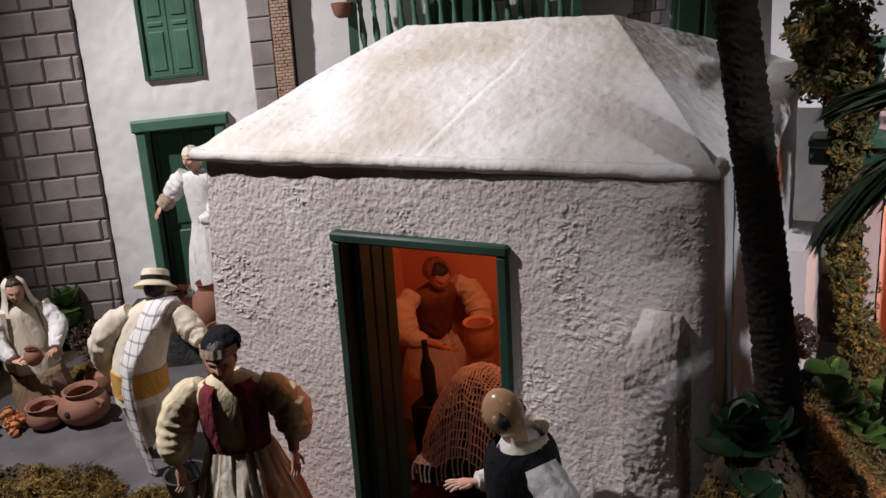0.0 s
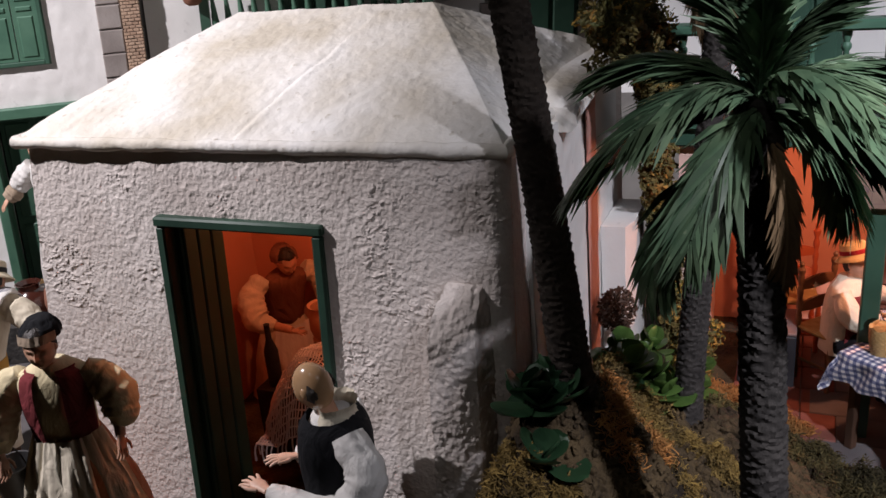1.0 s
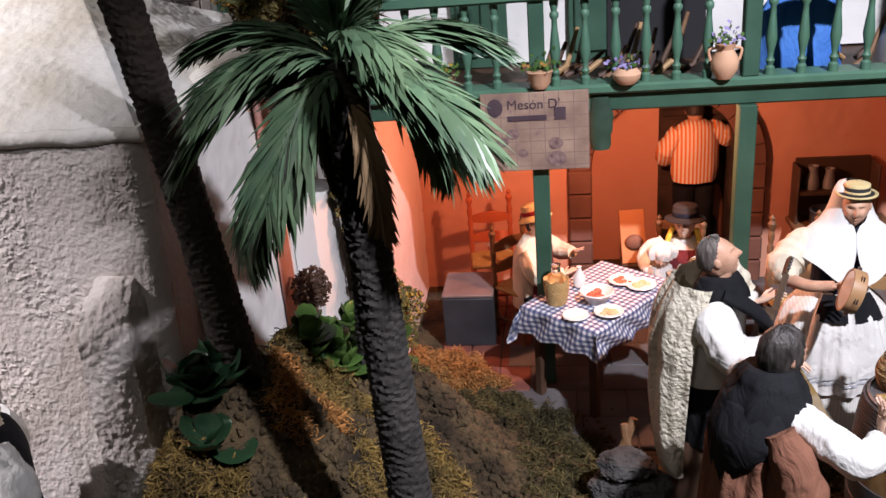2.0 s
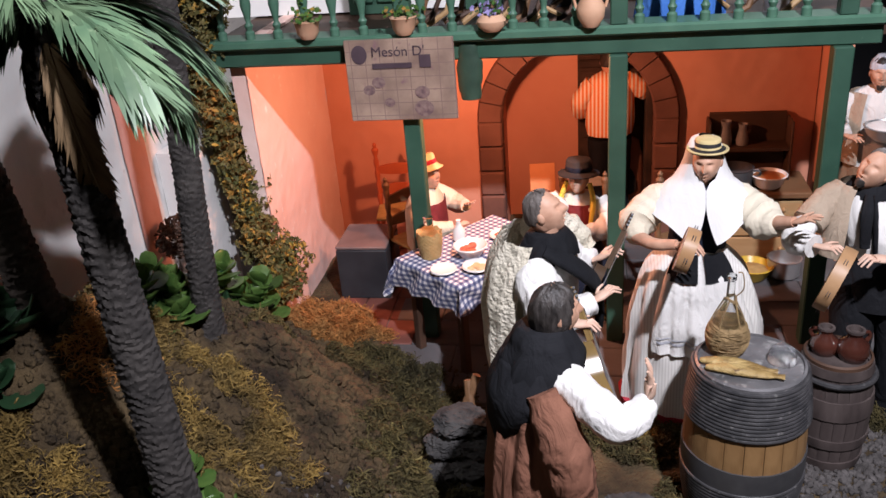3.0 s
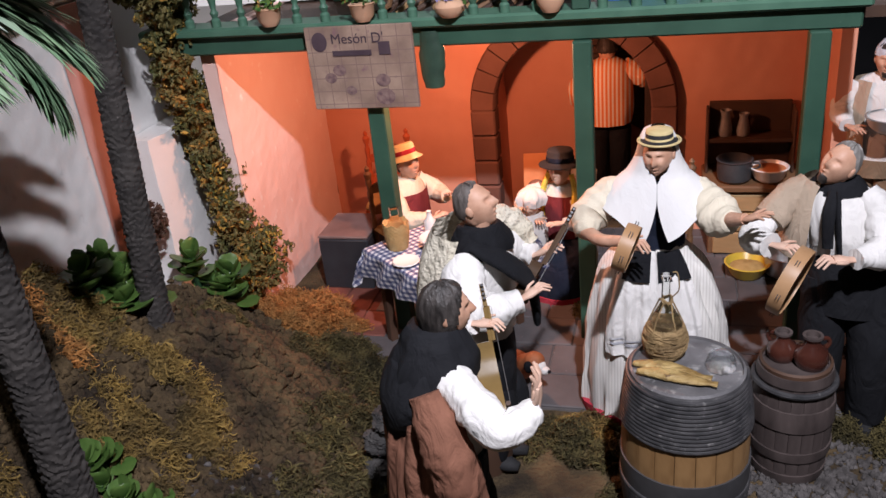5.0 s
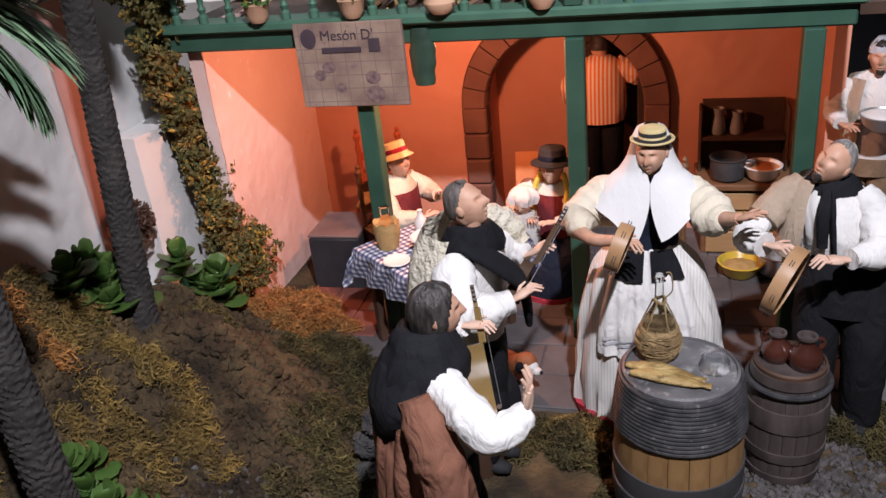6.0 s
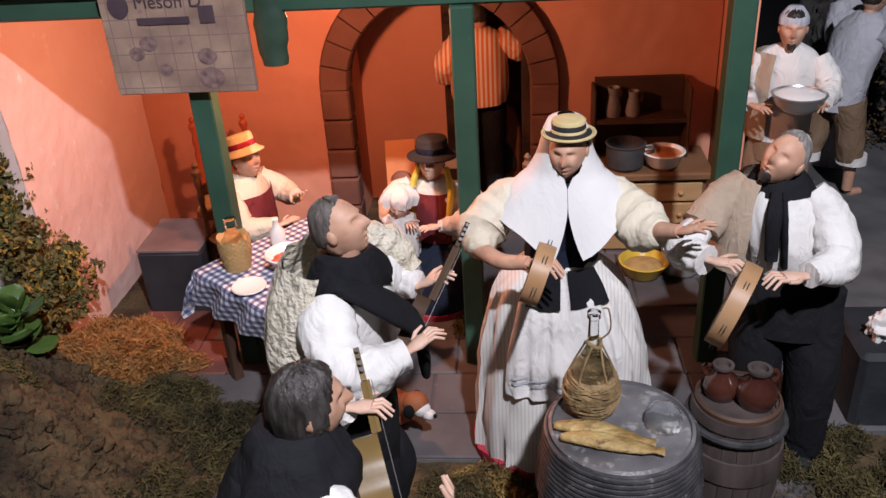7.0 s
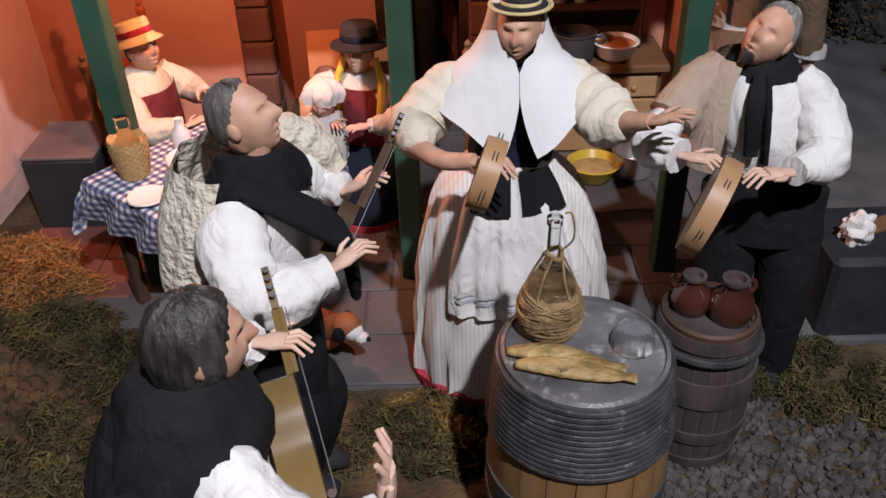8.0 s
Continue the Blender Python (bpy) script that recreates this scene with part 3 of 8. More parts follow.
C_BEIGE = cloth("beige_weave", (0.31, 0.24, 0.175), (0.42, 0.335, 0.255), fine=60, bump=0.4)
C_BURG = cloth("burgundy_wool", (0.14, 0.025, 0.03), (0.2, 0.04, 0.045))
C_RED = cloth("red_wool", (0.35, 0.03, 0.05), (0.42, 0.05, 0.07))
C_OCHRE = cloth("ochre_sash", (0.45, 0.24, 0.05), (0.52, 0.3, 0.08))
C_ORANGE = cloth("orange_cloth", (0.5, 0.2, 0.1), (0.58, 0.27, 0.15))
C_YSCARF = cloth("yellow_scarf", (0.62, 0.47, 0.06), (0.68, 0.54, 0.1))
C_GREY = cloth("grey_shirt", (0.4, 0.41, 0.45), (0.48, 0.49, 0.53))
C_TROUS = cloth("brown_trousers", (0.18, 0.12, 0.075), (0.24, 0.165, 0.105))
C_SHEEP = mk("sheepskin", (0.60, 0.55, 0.43), (0.70, 0.65, 0.54), 25, 0.95, 130, 1.0, 0.009, (0.42, 0.38, 0.29), -0.04)
C_STRIPE = banded("striped_skirt", (0.68, 0.665, 0.625), (0.57, 0.545, 0.51), "X", 0.0048, 0.35)
C_OSTR = banded("striped_shirt", (0.80, 0.72, 0.62), (0.72, 0.22, 0.06), "X", 0.009, 0.55)
C_PLAID = banded("checked_shawl", (0.68, 0.66, 0.63), (0.5, 0.5, 0.55), "XZ", 0.024, 0.16)
SKIN = mk("painted_skin", (0.46, 0.25, 0.165), (0.57, 0.34, 0.235), 70, 0.52, 160, 0.08, 0.001)
SKINP = mk("pale_skin", (0.56, 0.35, 0.255), (0.66, 0.45, 0.345), 70, 0.5, 160, 0.08, 0.001)
SKINB = mk("varnished_skin", (0.42, 0.25, 0.13), (0.48, 0.3, 0.17), 40, 0.22, 160, 0.05, 0.001)
HAIRG = mk("grey_hair", (0.012, 0.010, 0.009), (0.058, 0.05, 0.046), 130, 0.5, 200, 0.8, 0.004, stretch=(1, 1, 0.22))
HAIRL = mk("light_grey_hair", (0.13, 0.12, 0.11), (0.25, 0.235, 0.22), 60, 0.6, 120, 0.6, 0.004, stretch=(1, 1, 0.35))
HAIRM = mk("greying_hair", (0.06, 0.05, 0.045), (0.14, 0.12, 0.108), 90, 0.55, 170, 0.8, 0.004, stretch=(1, 1, 0.25))
HAIRD = mk("dark_hair", (0.018, 0.014, 0.012), (0.035, 0.028, 0.024), 60, 0.55, 190, 0.7, 0.003, stretch=(1, 1, 0.35))
HATST = mk("straw_hat", (0.52, 0.41, 0.19), (0.62, 0.5, 0.26), 40, 0.7, 240, 0.7, 0.002)
HATC = mk("cream_hat", (0.6, 0.53, 0.38), (0.68, 0.61, 0.46), 40, 0.7, 200, 0.4, 0.002)
HATB = mk("black_felt", (0.012, 0.012, 0.013), (0.02, 0.02, 0.022), 40, 0.8, 160, 0.3, 0.001)


class Doll:
    """A modelled figure, gathered in one mesh; points are (left, front, up) from its base."""

    def __init__(self, x, y, z, yaw):
        self.o, self.bm, self.mats = Vector((x, y, z)), bmesh.new(), []
        self.f = Vector((math.cos(radians(yaw)), math.sin(radians(yaw)), 0))
        self.l = Vector((-self.f.y, self.f.x, 0))
        self.seed = x * 7 + y * 3

    def mi(self, m):
        if m not in self.mats:
            self.mats.append(m)
        return self.mats.index(m)

    def p(self, q):
        return self.o + self.l * q[0] + self.f * q[1] + Vector((0, 0, q[2]))

    def body(self, rings, mat, fold=0.03, k=7, sub=5, seg=32, a0=0.0, a1=360.0, out=0.0):
        """Cloth lofted through ellipses (left, front, up, half width, half depth), with folds."""
        rows = []
        cols = list(zip(*[smooth_pts([(r[i], 0, 0) for r in rings], sub) for i in range(5)]))
        full = abs(a1 - a0) >= 359
        for j, r in enumerate(cols):
            c = [v.x for v in r]
            row = []
            n = seg if full else seg + 1
            for i in range(n):
                a = radians(a0 + (a1 - a0) * i / seg)
                w = noise.noise(Vector((math.cos(a) * k * 0.5, math.sin(a) * k * 0.5, c[2] * 6 + self.seed)))
                w2 = noise.noise(Vector((math.cos(a) * k * 0.25, math.sin(a) * k * 0.25, c[2] * 25 + self.seed)))
                s = 1 + fold * w * 1.6 + fold * 0.6 * w2
                row.append(self.p((c[0] + (c[3] + out) * s * math.cos(a), c[1] + (c[4] + out) * s * math.sin(a), c[2])))
            rows.append(row)
        quad_loft(self.bm, rows, self.mi(mat), full, full)
        return self

    def limb(self, pts, rad, mat, fold=0.06, seg=20, sub=8, flat=1.0):
        cloth_arm = fold > 0.12
        if cloth_arm:
            seg, sub = 34, 14
        q = smooth_pts([self.p(a) for a in pts], sub)
        rr = [v.x for v in smooth_pts([(r, 0, 0) for r in rad], sub)]
        rr = [r * (0.80 if cloth_arm else 0.86) * (1 + fold * 0.8 * noise.noise(Vector((i * 0.3, self.seed, r * 50)))) for i, r in enumerate(rr)]
        n0 = len(self.bm.verts)
        tube(self.bm, q, rr, seg, self.mi(mat), flat)
        self.bm.verts.ensure_lookup_table()
        run, along = 0.0, [0.0]
        for a, b in zip(q, q[1:]):
            run += (b - a).length
            along.append(run)
        for k in range(n0, len(self.bm.verts)):
            v = self.bm.verts[k]
            i = (k - n0) // seg
            c, r = q[i], rr[i]
            a = 2 * math.pi * ((k - n0) % seg) / seg
            w = noise.noise(v.co * 34 + Vector((self.seed, 0, 0))) + 0.42 * noise.noise(v.co * 80 + Vector((0, self.seed, 0)))
            if cloth_arm:
                # creases that run across and along the sleeve
                s1 = noise.noise(Vector((along[i] * 62 + 1.4 * math.sin(a + self.seed), math.cos(a) * 1.1, math.sin(a) * 1.1 + self.seed)))
                s2 = noise.noise(Vector((along[i] * 22, math.cos(a) * 3.0 + self.seed, math.sin(a) * 3.0)))
                w = 0.6 * w + 0.45 * (0.42 - abs(s1) * 1.7) + 0.6 * (0.4 - abs(s2) * 1.7)
            v.co = c + (v.co - c) * (1 + fold * 1.1 * w)
        return self

    def hand(self, wrist, tip, mat=None, spread=0.35, curl=0.25, up=(0, 0, 1)):
        w, t = self.p(wrist), self.p(tip)
        d = t - w
        L = d.length
        d.normalize()
        side = d.cross(Vector(up))
        side = side.normalized() if side.length > 0.1 else self.l.copy()
        nrm = side.cross(d)
        i = self.mi(mat or SKIN)
        tube(self.bm, [w - d * L * 0.15, w, w + d * L * 0.25, w + d * L * 0.5], [L * 0.16, L * 0.17, L * 0.25, L * 0.22], 10, i, 0.5, 0, tuple(nrm))
        for k in range(4):
            b = w + d * L * 0.48 + side * L * 0.12 * (k - 1.5)
            g = (d + side * spread * (k - 1.5) * 0.35).normalized()
            n = L * (0.5 if k in (1, 2) else 0.4)
            tube(self.bm, [b, b + g * n * 0.5 + nrm * curl * n * 0.1, b + g * n * 0.95 - nrm * curl * n * 0.6], [L * 0.062, L * 0.056, L * 0.036], 6, i)
        b = w + d * L * 0.15 - side * L * 0.2
        tube(self.bm, [b, b + (d * 0.6 - side * 0.55 + nrm * 0.2) * L * 0.3, b + (d - side * 0.5 + nrm * 0.2) * L * 0.42], [L * 0.075, L * 0.065, L * 0.04], 6, i)
        return self

    def head(self, c, look_l=0.0, look_up=0.0, r=0.029, skin=None, hair=None, hairline=0.45, beard=None, roll=0.0, bob=False):
        """A plain carved head; look_l, look_up: degrees that it turns to its left and upwards."""
        c = self.p(c)
        m = Matrix((self.l, self.f, Vector((0, 0, 1)))).transposed() @ Matrix.Rotation(radians(look_l), 3, "Z") @ Matrix.Rotation(radians(look_up), 3, "X") @ Matrix.Rotation(radians(roll), 3, "Y")

        def shape(v, k=1.0):
            x, y, z = v
            w = 0.76 - (0.16 * max(0, -z) if y > -0.2 else 0.05 * max(0, -z))
            q = Vector((x * w, y * 0.93, z * 1.12))
            if y > 0:
                eyes = [math.exp(-((x - e) / 0.17) ** 2 - ((z - 0.1) / 0.1) ** 2) for e in (-0.36, 0.36)]
                balls = [math.exp(-((x - e) / 0.09) ** 2 - ((z - 0.08) / 0.055) ** 2) for e in (-0.36, 0.36)]
                q.y += 0.21 * math.exp(-(x / 0.14) ** 2 - ((z + 0.17) / 0.13) ** 2) + 0.16 * math.exp(-(x / 0.10) ** 2 - ((z - 0.02) / 0.2) ** 2)
                q.y -= 0.21 * sum(eyes) - 0.1 * sum(balls)
                q.y += 0.08 * math.exp(-(abs(abs(x) - 0.3) / 0.22) ** 2 - ((z - 0.27) / 0.07) ** 2) + 0.07 * math.exp(-((abs(x) - 0.45) / 0.2) ** 2 - ((z + 0.22) / 0.18) ** 2)
                q.y += 0.09 * math.exp(-(x / 0.2) ** 2 - ((z + 0.46) / 0.05) ** 2) + 0.09 * math.exp(-(x / 0.18) ** 2 - ((z + 0.62) / 0.06) ** 2) + 0.13 * math.exp(-(x / 0.25) ** 2 - ((z + 0.86) / 0.13) ** 2)
                q.y -= 0.15 * math.exp(-(x / 0.24) ** 2 - ((z + 0.54) / 0.03) ** 2) + 0.05 * math.exp(-(x / 0.3) ** 2 - ((z + 0.36) / 0.05) ** 2) + 0.05 * sum(math.exp(-((x - e) / 0.05) ** 2 - ((z + 0.3) / 0.16) ** 2) for e in (-0.26, 0.26))
            return c + m @ (q * r * k)
        rows, seg = 44, 48
        dirs = [[Vector((math.sin(t) * math.cos(a), math.sin(t) * math.sin(a), -math.cos(t))) for a in (2 * math.pi * i / seg for i in range(seg))] for t in (math.pi * (0.03 + 0.94 * j / rows) for j in range(rows + 1))]
        quad_loft(self.bm, [[shape(v) for v in row] for row in dirs], self.mi(skin or SKIN))
        for sx in (-1, 1):
            ell(self.bm, c + m @ Vector((sx * 0.74, -0.05, 0)) * r, (r * 0.1, r * 0.2, r * 0.27), self.mi(skin or SKIN), 8, 6, m)
        def ease(u):
            u = min(1.0, max(0.0, u))
            return u * u * (3 - 2 * u)

        def lock(v):
            g = math.atan2(v.x, v.y)
            return 0.055 * noise.noise(Vector((math.cos(g) * 7, math.sin(g) * 7, v.z * 2.2)) + self.o) + 0.05 * noise.noise(Vector((math.cos(g) * 15, math.sin(g) * 15, v.z * 3)))
        if hair:
            def edge(v):
                low = hairline - (1.15 * ease((0.8 - v.y) / 0.62) if bob else 1.1 * ease((0.6 - v.y) / 1.1)) + 0.1 * noise.noise(v * 6)
                return ease((v.z - low) / 0.16)
            quad_loft(self.bm, [[shape(v, 0.93 + (0.17 + lock(v)) * edge(v)) for v in row] for row in dirs], self.mi(hair))
        if beard:
            def chin(v):
                return ease((v.y - 0.1) / 0.3) * ease((-0.55 - v.z) / 0.15) * ease((0.5 - abs(v.x)) / 0.2)
            quad_loft(self.bm, [[shape(v, 0.93 + (0.17 + lock(v)) * chin(v)) for v in row] for row in dirs], self.mi(beard))
        self.hm, self.hc, self.hr = m, c, r
        return self

    def neck(self, a, b, rad=0.011, mat=None):
        tube(self.bm, [self.p(a), self.p(b)], [rad * 1.1, rad], 12, self.mi(mat or SKIN))
        return self

    def hat(self, brim, crown, high, mat, band=None, lift=0.55, tilt=0.0, droop=0.0, top=None):
        """A hat on the head last made."""
        m = Matrix.Translation(self.hc + self.hm @ Vector((0, -0.1 * self.hr, lift * self.hr))) @ self.hm.to_4x4() @ Matrix.Rotation(radians(tilt), 4, "X")
        lathe(self.bm, [(crown * 0.9, 0.0), (brim * 0.8, -droop * 0.6), (brim, -droop), (brim * 1.01, -droop + 0.002), (brim * 0.8, -droop * 0.5 + 0.003), (crown * 1.02, 0.004), (crown, high * 0.85), (crown * 0.9, high), (0.001, high * 1.02)], 28, self.mi(mat), m, 1.0, 1.08, 0.012)
        if band:
            lathe(self.bm, [(crown * 1.03, 0.004), (crown * 1.055, 0.005), (crown * 1.05, high * 0.5), (crown * 1.0, high * 0.5)], 28, self.mi(band), m, 1.0, 1.08)
        return self

    def shoe(self, a, b, mat=None):
        tube(self.bm, [self.p(a), self.p([(x + y) / 2 for x, y in zip(a, b)]), self.p(b)], [0.013, 0.014, 0.008], 10, self.mi(mat or HATB), 0.8)
        return self

    def done(self, label, group=""):
        ob = solo("doll", self.bm, self.mats, label, "doll", group, "", 75)
        return ob


def singer():
    d = Doll(0.945, 1.66, 0.004, -88)
    d.body([(0, 0.0, 0.0, 0.116, 0.09), (0, 0, 0.012, 0.118, 0.092), (0, 0, 0.02, 0.118, 0.092)], C_RED, 0.03, 9, 2)
    d.body([(0.004, 0, 0.02, 0.117, 0.091), (0.003, 0, 0.12, 0.109, 0.086), (0.002, 0, 0.2, 0.098, 0.079), (0, 0, 0.265, 0.077, 0.063), (0, 0, 0.302, 0.042, 0.034)], C_STRIPE, 0.085, 18, 5, 72)
    d.body([(0.003, 0.002, 0.142, 0.1065, 0.0855), (0.002, 0.002, 0.2, 0.099, 0.081), (0, 0.002, 0.265, 0.079, 0.066), (0, 0.002, 0.302, 0.044, 0.036)], C_WHITE, 0.08, 18, 6, 40, 50, 132, 0.006)
    for z, w in ((0.164, 0.0022), (0.172, 0.001)):
        d.body([(0.0025, 0.002, z - w, 0.1041, 0.0839), (0.0025, 0.002, z + w, 0.1035, 0.0835)], C_GREY, 0.08, 18, 3, 40, 56, 126, 0.0085)
    d.body([(0, 0, 0.296, 0.044, 0.036), (0, 0, 0.31, 0.045, 0.036), (0, 0, 0.325, 0.043, 0.035)], C_NAVY, 0.03)
    for a0, a1 in ((52, 86), (94, 128)):
        d.body([(0.0, 0.0, 0.268, 0.074, 0.063), (0, 0, 0.288, 0.061, 0.051), (0, 0, 0.306, 0.044, 0.037)], C_BLACK, 0.04, 5, 5, 16, a0, a1, 0.014)
    d.body([(0, 0, 0.318, 0.043, 0.034), (0, 0.004, 0.36, 0.047, 0.036), (0, 0, 0.39, 0.045, 0.03), (0, 0, 0.412, 0.024, 0.02)], C_NAVY)
    # puffed sleeves
    d.limb([(0.04, 0, 0.392), (0.066, 0.014, 0.376), (0.09, 0.05, 0.362), (0.103, 0.082, 0.37)], [0.024, 0.035, 0.037, 0.018], C_CREAM, 0.16)
    d.limb([(0.10, 0.076, 0.37), (0.11, 0.096, 0.379), (0.118, 0.108, 0.385)], [0.013, 0.0105, 0.009], SKIN, 0)
    d.hand((0.118, 0.108, 0.385), (0.15, 0.128, 0.402), SKIN, 0.9)
    d.limb([(-0.04, 0, 0.392), (-0.07, 0.008, 0.374), (-0.095, 0.026, 0.352), (-0.098, 0.055, 0.337)], [0.024, 0.034, 0.036, 0.018], C_CREAM, 0.16)
    d.limb([(-0.098, 0.05, 0.339), (-0.075, 0.085, 0.342), (-0.045, 0.105, 0.35)], [0.0125, 0.011, 0.009], SKIN, 0)
    d.hand((-0.045, 0.105, 0.35), (-0.006, 0.122, 0.352), SKIN, 0.3, 0.9)
    d.neck((0, 0.008, 0.40), (0.004, 0.018, 0.44))
    d.head((0.005, 0.023, 0.449), 16, -2, 0.0285, SKIN, HAIRD, 0.78)
    # veil: one stiff sheet from the crown over the shoulders, open round the face and parted below
    hood = [(0.485, 0.01, 0.012, 50), (0.479, 0.021, 0.026, 46), (0.468, 0.0262, 0.0305, 40), (0.455, 0.029, 0.032, 35), (0.444, 0.032, 0.033, 31), (0.434, 0.036, 0.034, 26), (0.427, 0.040, 0.035, 18), (0.421, 0.044, 0.0355, 6)]
    rows = []
    for z, rx, ry, g in hood:
        rows.append([d.p((0.004 + rx * math.cos(a), 0.005 + ry * math.sin(a), z)) for a in (radians(90 + g + (360 - 2 * g) * i / 56) for i in range(57))])
    for j in range(12):
        t = 0.16 + 0.84 * j / 11
        row = []
        for i in range(57):
            g = 0.3 + 20 * max(0.0, t - 0.42) ** 1.25
            a = radians(90 + g + (360 - 2 * g) * i / 56)
            s = math.sin(a)
            wv = 1 + 0.05 * t * noise.noise(Vector((math.cos(a) * 2.5, s * 2.5, 3)))
            dz = 0.422 - 0.048 * t ** 1.25 - 0.046 * t * max(0.0, s) ** 5 - 0.02 * t * max(0.0, -s)
            row.append(d.p((0.003 + (0.036 + 0.054 * t ** 0.9) * math.cos(a) * wv, 0.006 + (0.0335 + 0.0335 * t) * s * wv, dz)))
        rows.append(row)
    quad_loft(d.bm, rows, d.mi(C_VEIL), False, False)
    d.hat(0.0295, 0.0195, 0.003, HATB, None, 0.66, 4, 0.001)
    hm = Matrix.Translation(d.hc + d.hm @ Vector((0, -0.1 * d.hr, 0.66 * d.hr))) @ d.hm.to_4x4() @ Matrix.Rotation(radians(4), 4, "X")
    for q in (0.0295, 0.0268):
        tube(d.bm, [hm @ Vector((q * math.cos(a), q * 1.08 * math.sin(a), 0.0012)) for a in (2 * math.pi * k / 36 for k in range(37))], 0.0017 if q > 0.028 else 0.0009, 8, d.mi(HATST))
    lathe(d.bm, [(0.0198, 0.003), (0.02, 0.0065), (0.0193, 0.007)], 28, d.mi(HATST), hm, 1.0, 1.08)
    lathe(d.bm, [(0.0193, 0.0065), (0.0191, 0.013), (0.0185, 0.0132)], 28, d.mi(HATB), hm, 1.0, 1.08)
    lathe(d.bm, [(0.0191, 0.0125), (0.0188, 0.0165), (0.016, 0.0178), (0.001, 0.018)], 28, d.mi(HATST), hm, 1.0, 1.08)
    d.done("woman doll in white veil, straw boater and striped skirt", "tavern musicians")


def tambourine_player():
    d = Doll(1.192, 1.655, 0.0, -100)
    for s in (-1, 1):
        d.limb([(0.03 + 0.03 * s, 0, 0.26), (0.036 + 0.034 * s, 0.012, 0.15), (0.04 + 0.036 * s, 0.0, 0.02)], [0.042, 0.038, 0.034], C_BLACK)
        d.shoe((0.04 + 0.036 * s, -0.008, 0.012), (0.04 + 0.038 * s, 0.04, 0.009))
    d.body([(0.034, 0, 0.21, 0.062, 0.048), (0.03, 0, 0.26, 0.06, 0.047), (0.02, 0, 0.305, 0.052, 0.041)], C_BLACK)
    d.body([(0.02, 0.0, 0.296, 0.052, 0.041), (0.012, 0.006, 0.34, 0.051, 0.042), (0.002, 0.0, 0.38, 0.05, 0.036), (0, 0, 0.408, 0.028, 0.024)], C_WHITE, 0.08, 12, 7, 48)
    d.body([(-0.014, 0.004, 0.30, 0.055, 0.05), (-0.012, 0.006, 0.35, 0.051, 0.047), (-0.01, 0.0, 0.385, 0.051, 0.04), (-0.008, 0, 0.41, 0.032, 0.026)], C_BEIGE, 0.04, 7, 5, 24, 108, 285, 0.002)
    d.limb([(0.036, 0, 0.388), (0.058, 0.012, 0.364), (0.07, 0.05, 0.33), (0.034, 0.09, 0.33)], [0.024, 0.03, 0.03, 0.018], C_WHITE, 0.16)
    d.hand((0.026, 0.094, 0.33), (-0.014, 0.112, 0.334), SKINP, 0.4, 0.8)
    d.limb([(-0.046, 0.0, 0.385), (-0.08, 0.035, 0.356), (-0.097, 0.062, 0.337), (-0.074, 0.086, 0.337)], [0.018, 0.022, 0.027, 0.021], C_WHITE, 0.15)
    d.limb([(-0.034, -0.002, 0.396), (-0.058, 0.012, 0.378), (-0.082, 0.038, 0.354)], [0.024, 0.03, 0.031], C_BEIGE, 0.13)
    d.hand((-0.068, 0.09, 0.34), (-0.034, 0.108, 0.345), SKINP, 0.6, 0.5)
    d.neck((0, 0.008, 0.40), (0.004, 0.012, 0.43), 0.013)
    d.head((0.002, 0.014, 0.434), 30, 26, 0.0285, SKIN, HAIRL, 0.8, HAIRG, 22)
    # knotted black neckerchief with hanging ends
    d.body([(0, 0, 0.392, 0.041, 0.034), (0, 0, 0.403, 0.034, 0.029), (0, 0, 0.413, 0.026, 0.023)], C_BLACK, 0.14, 9)
    d.limb([(-0.002, 0.034, 0.402), (-0.004, 0.052, 0.37), (-0.002, 0.055, 0.325)], [0.009, 0.0105, 0.008], C_BLACK, 0.12, 12, 5, 0.5)
    d.limb([(0.004, 0.034, 0.402), (0.008, 0.05, 0.365), (0.014, 0.05, 0.315)], [0.009, 0.0105, 0.008], C_BLACK, 0.15, 12, 5, 0.5)
    d.done("man doll in white shirt, beige waistcoat and black neckerchief", "tavern musicians")


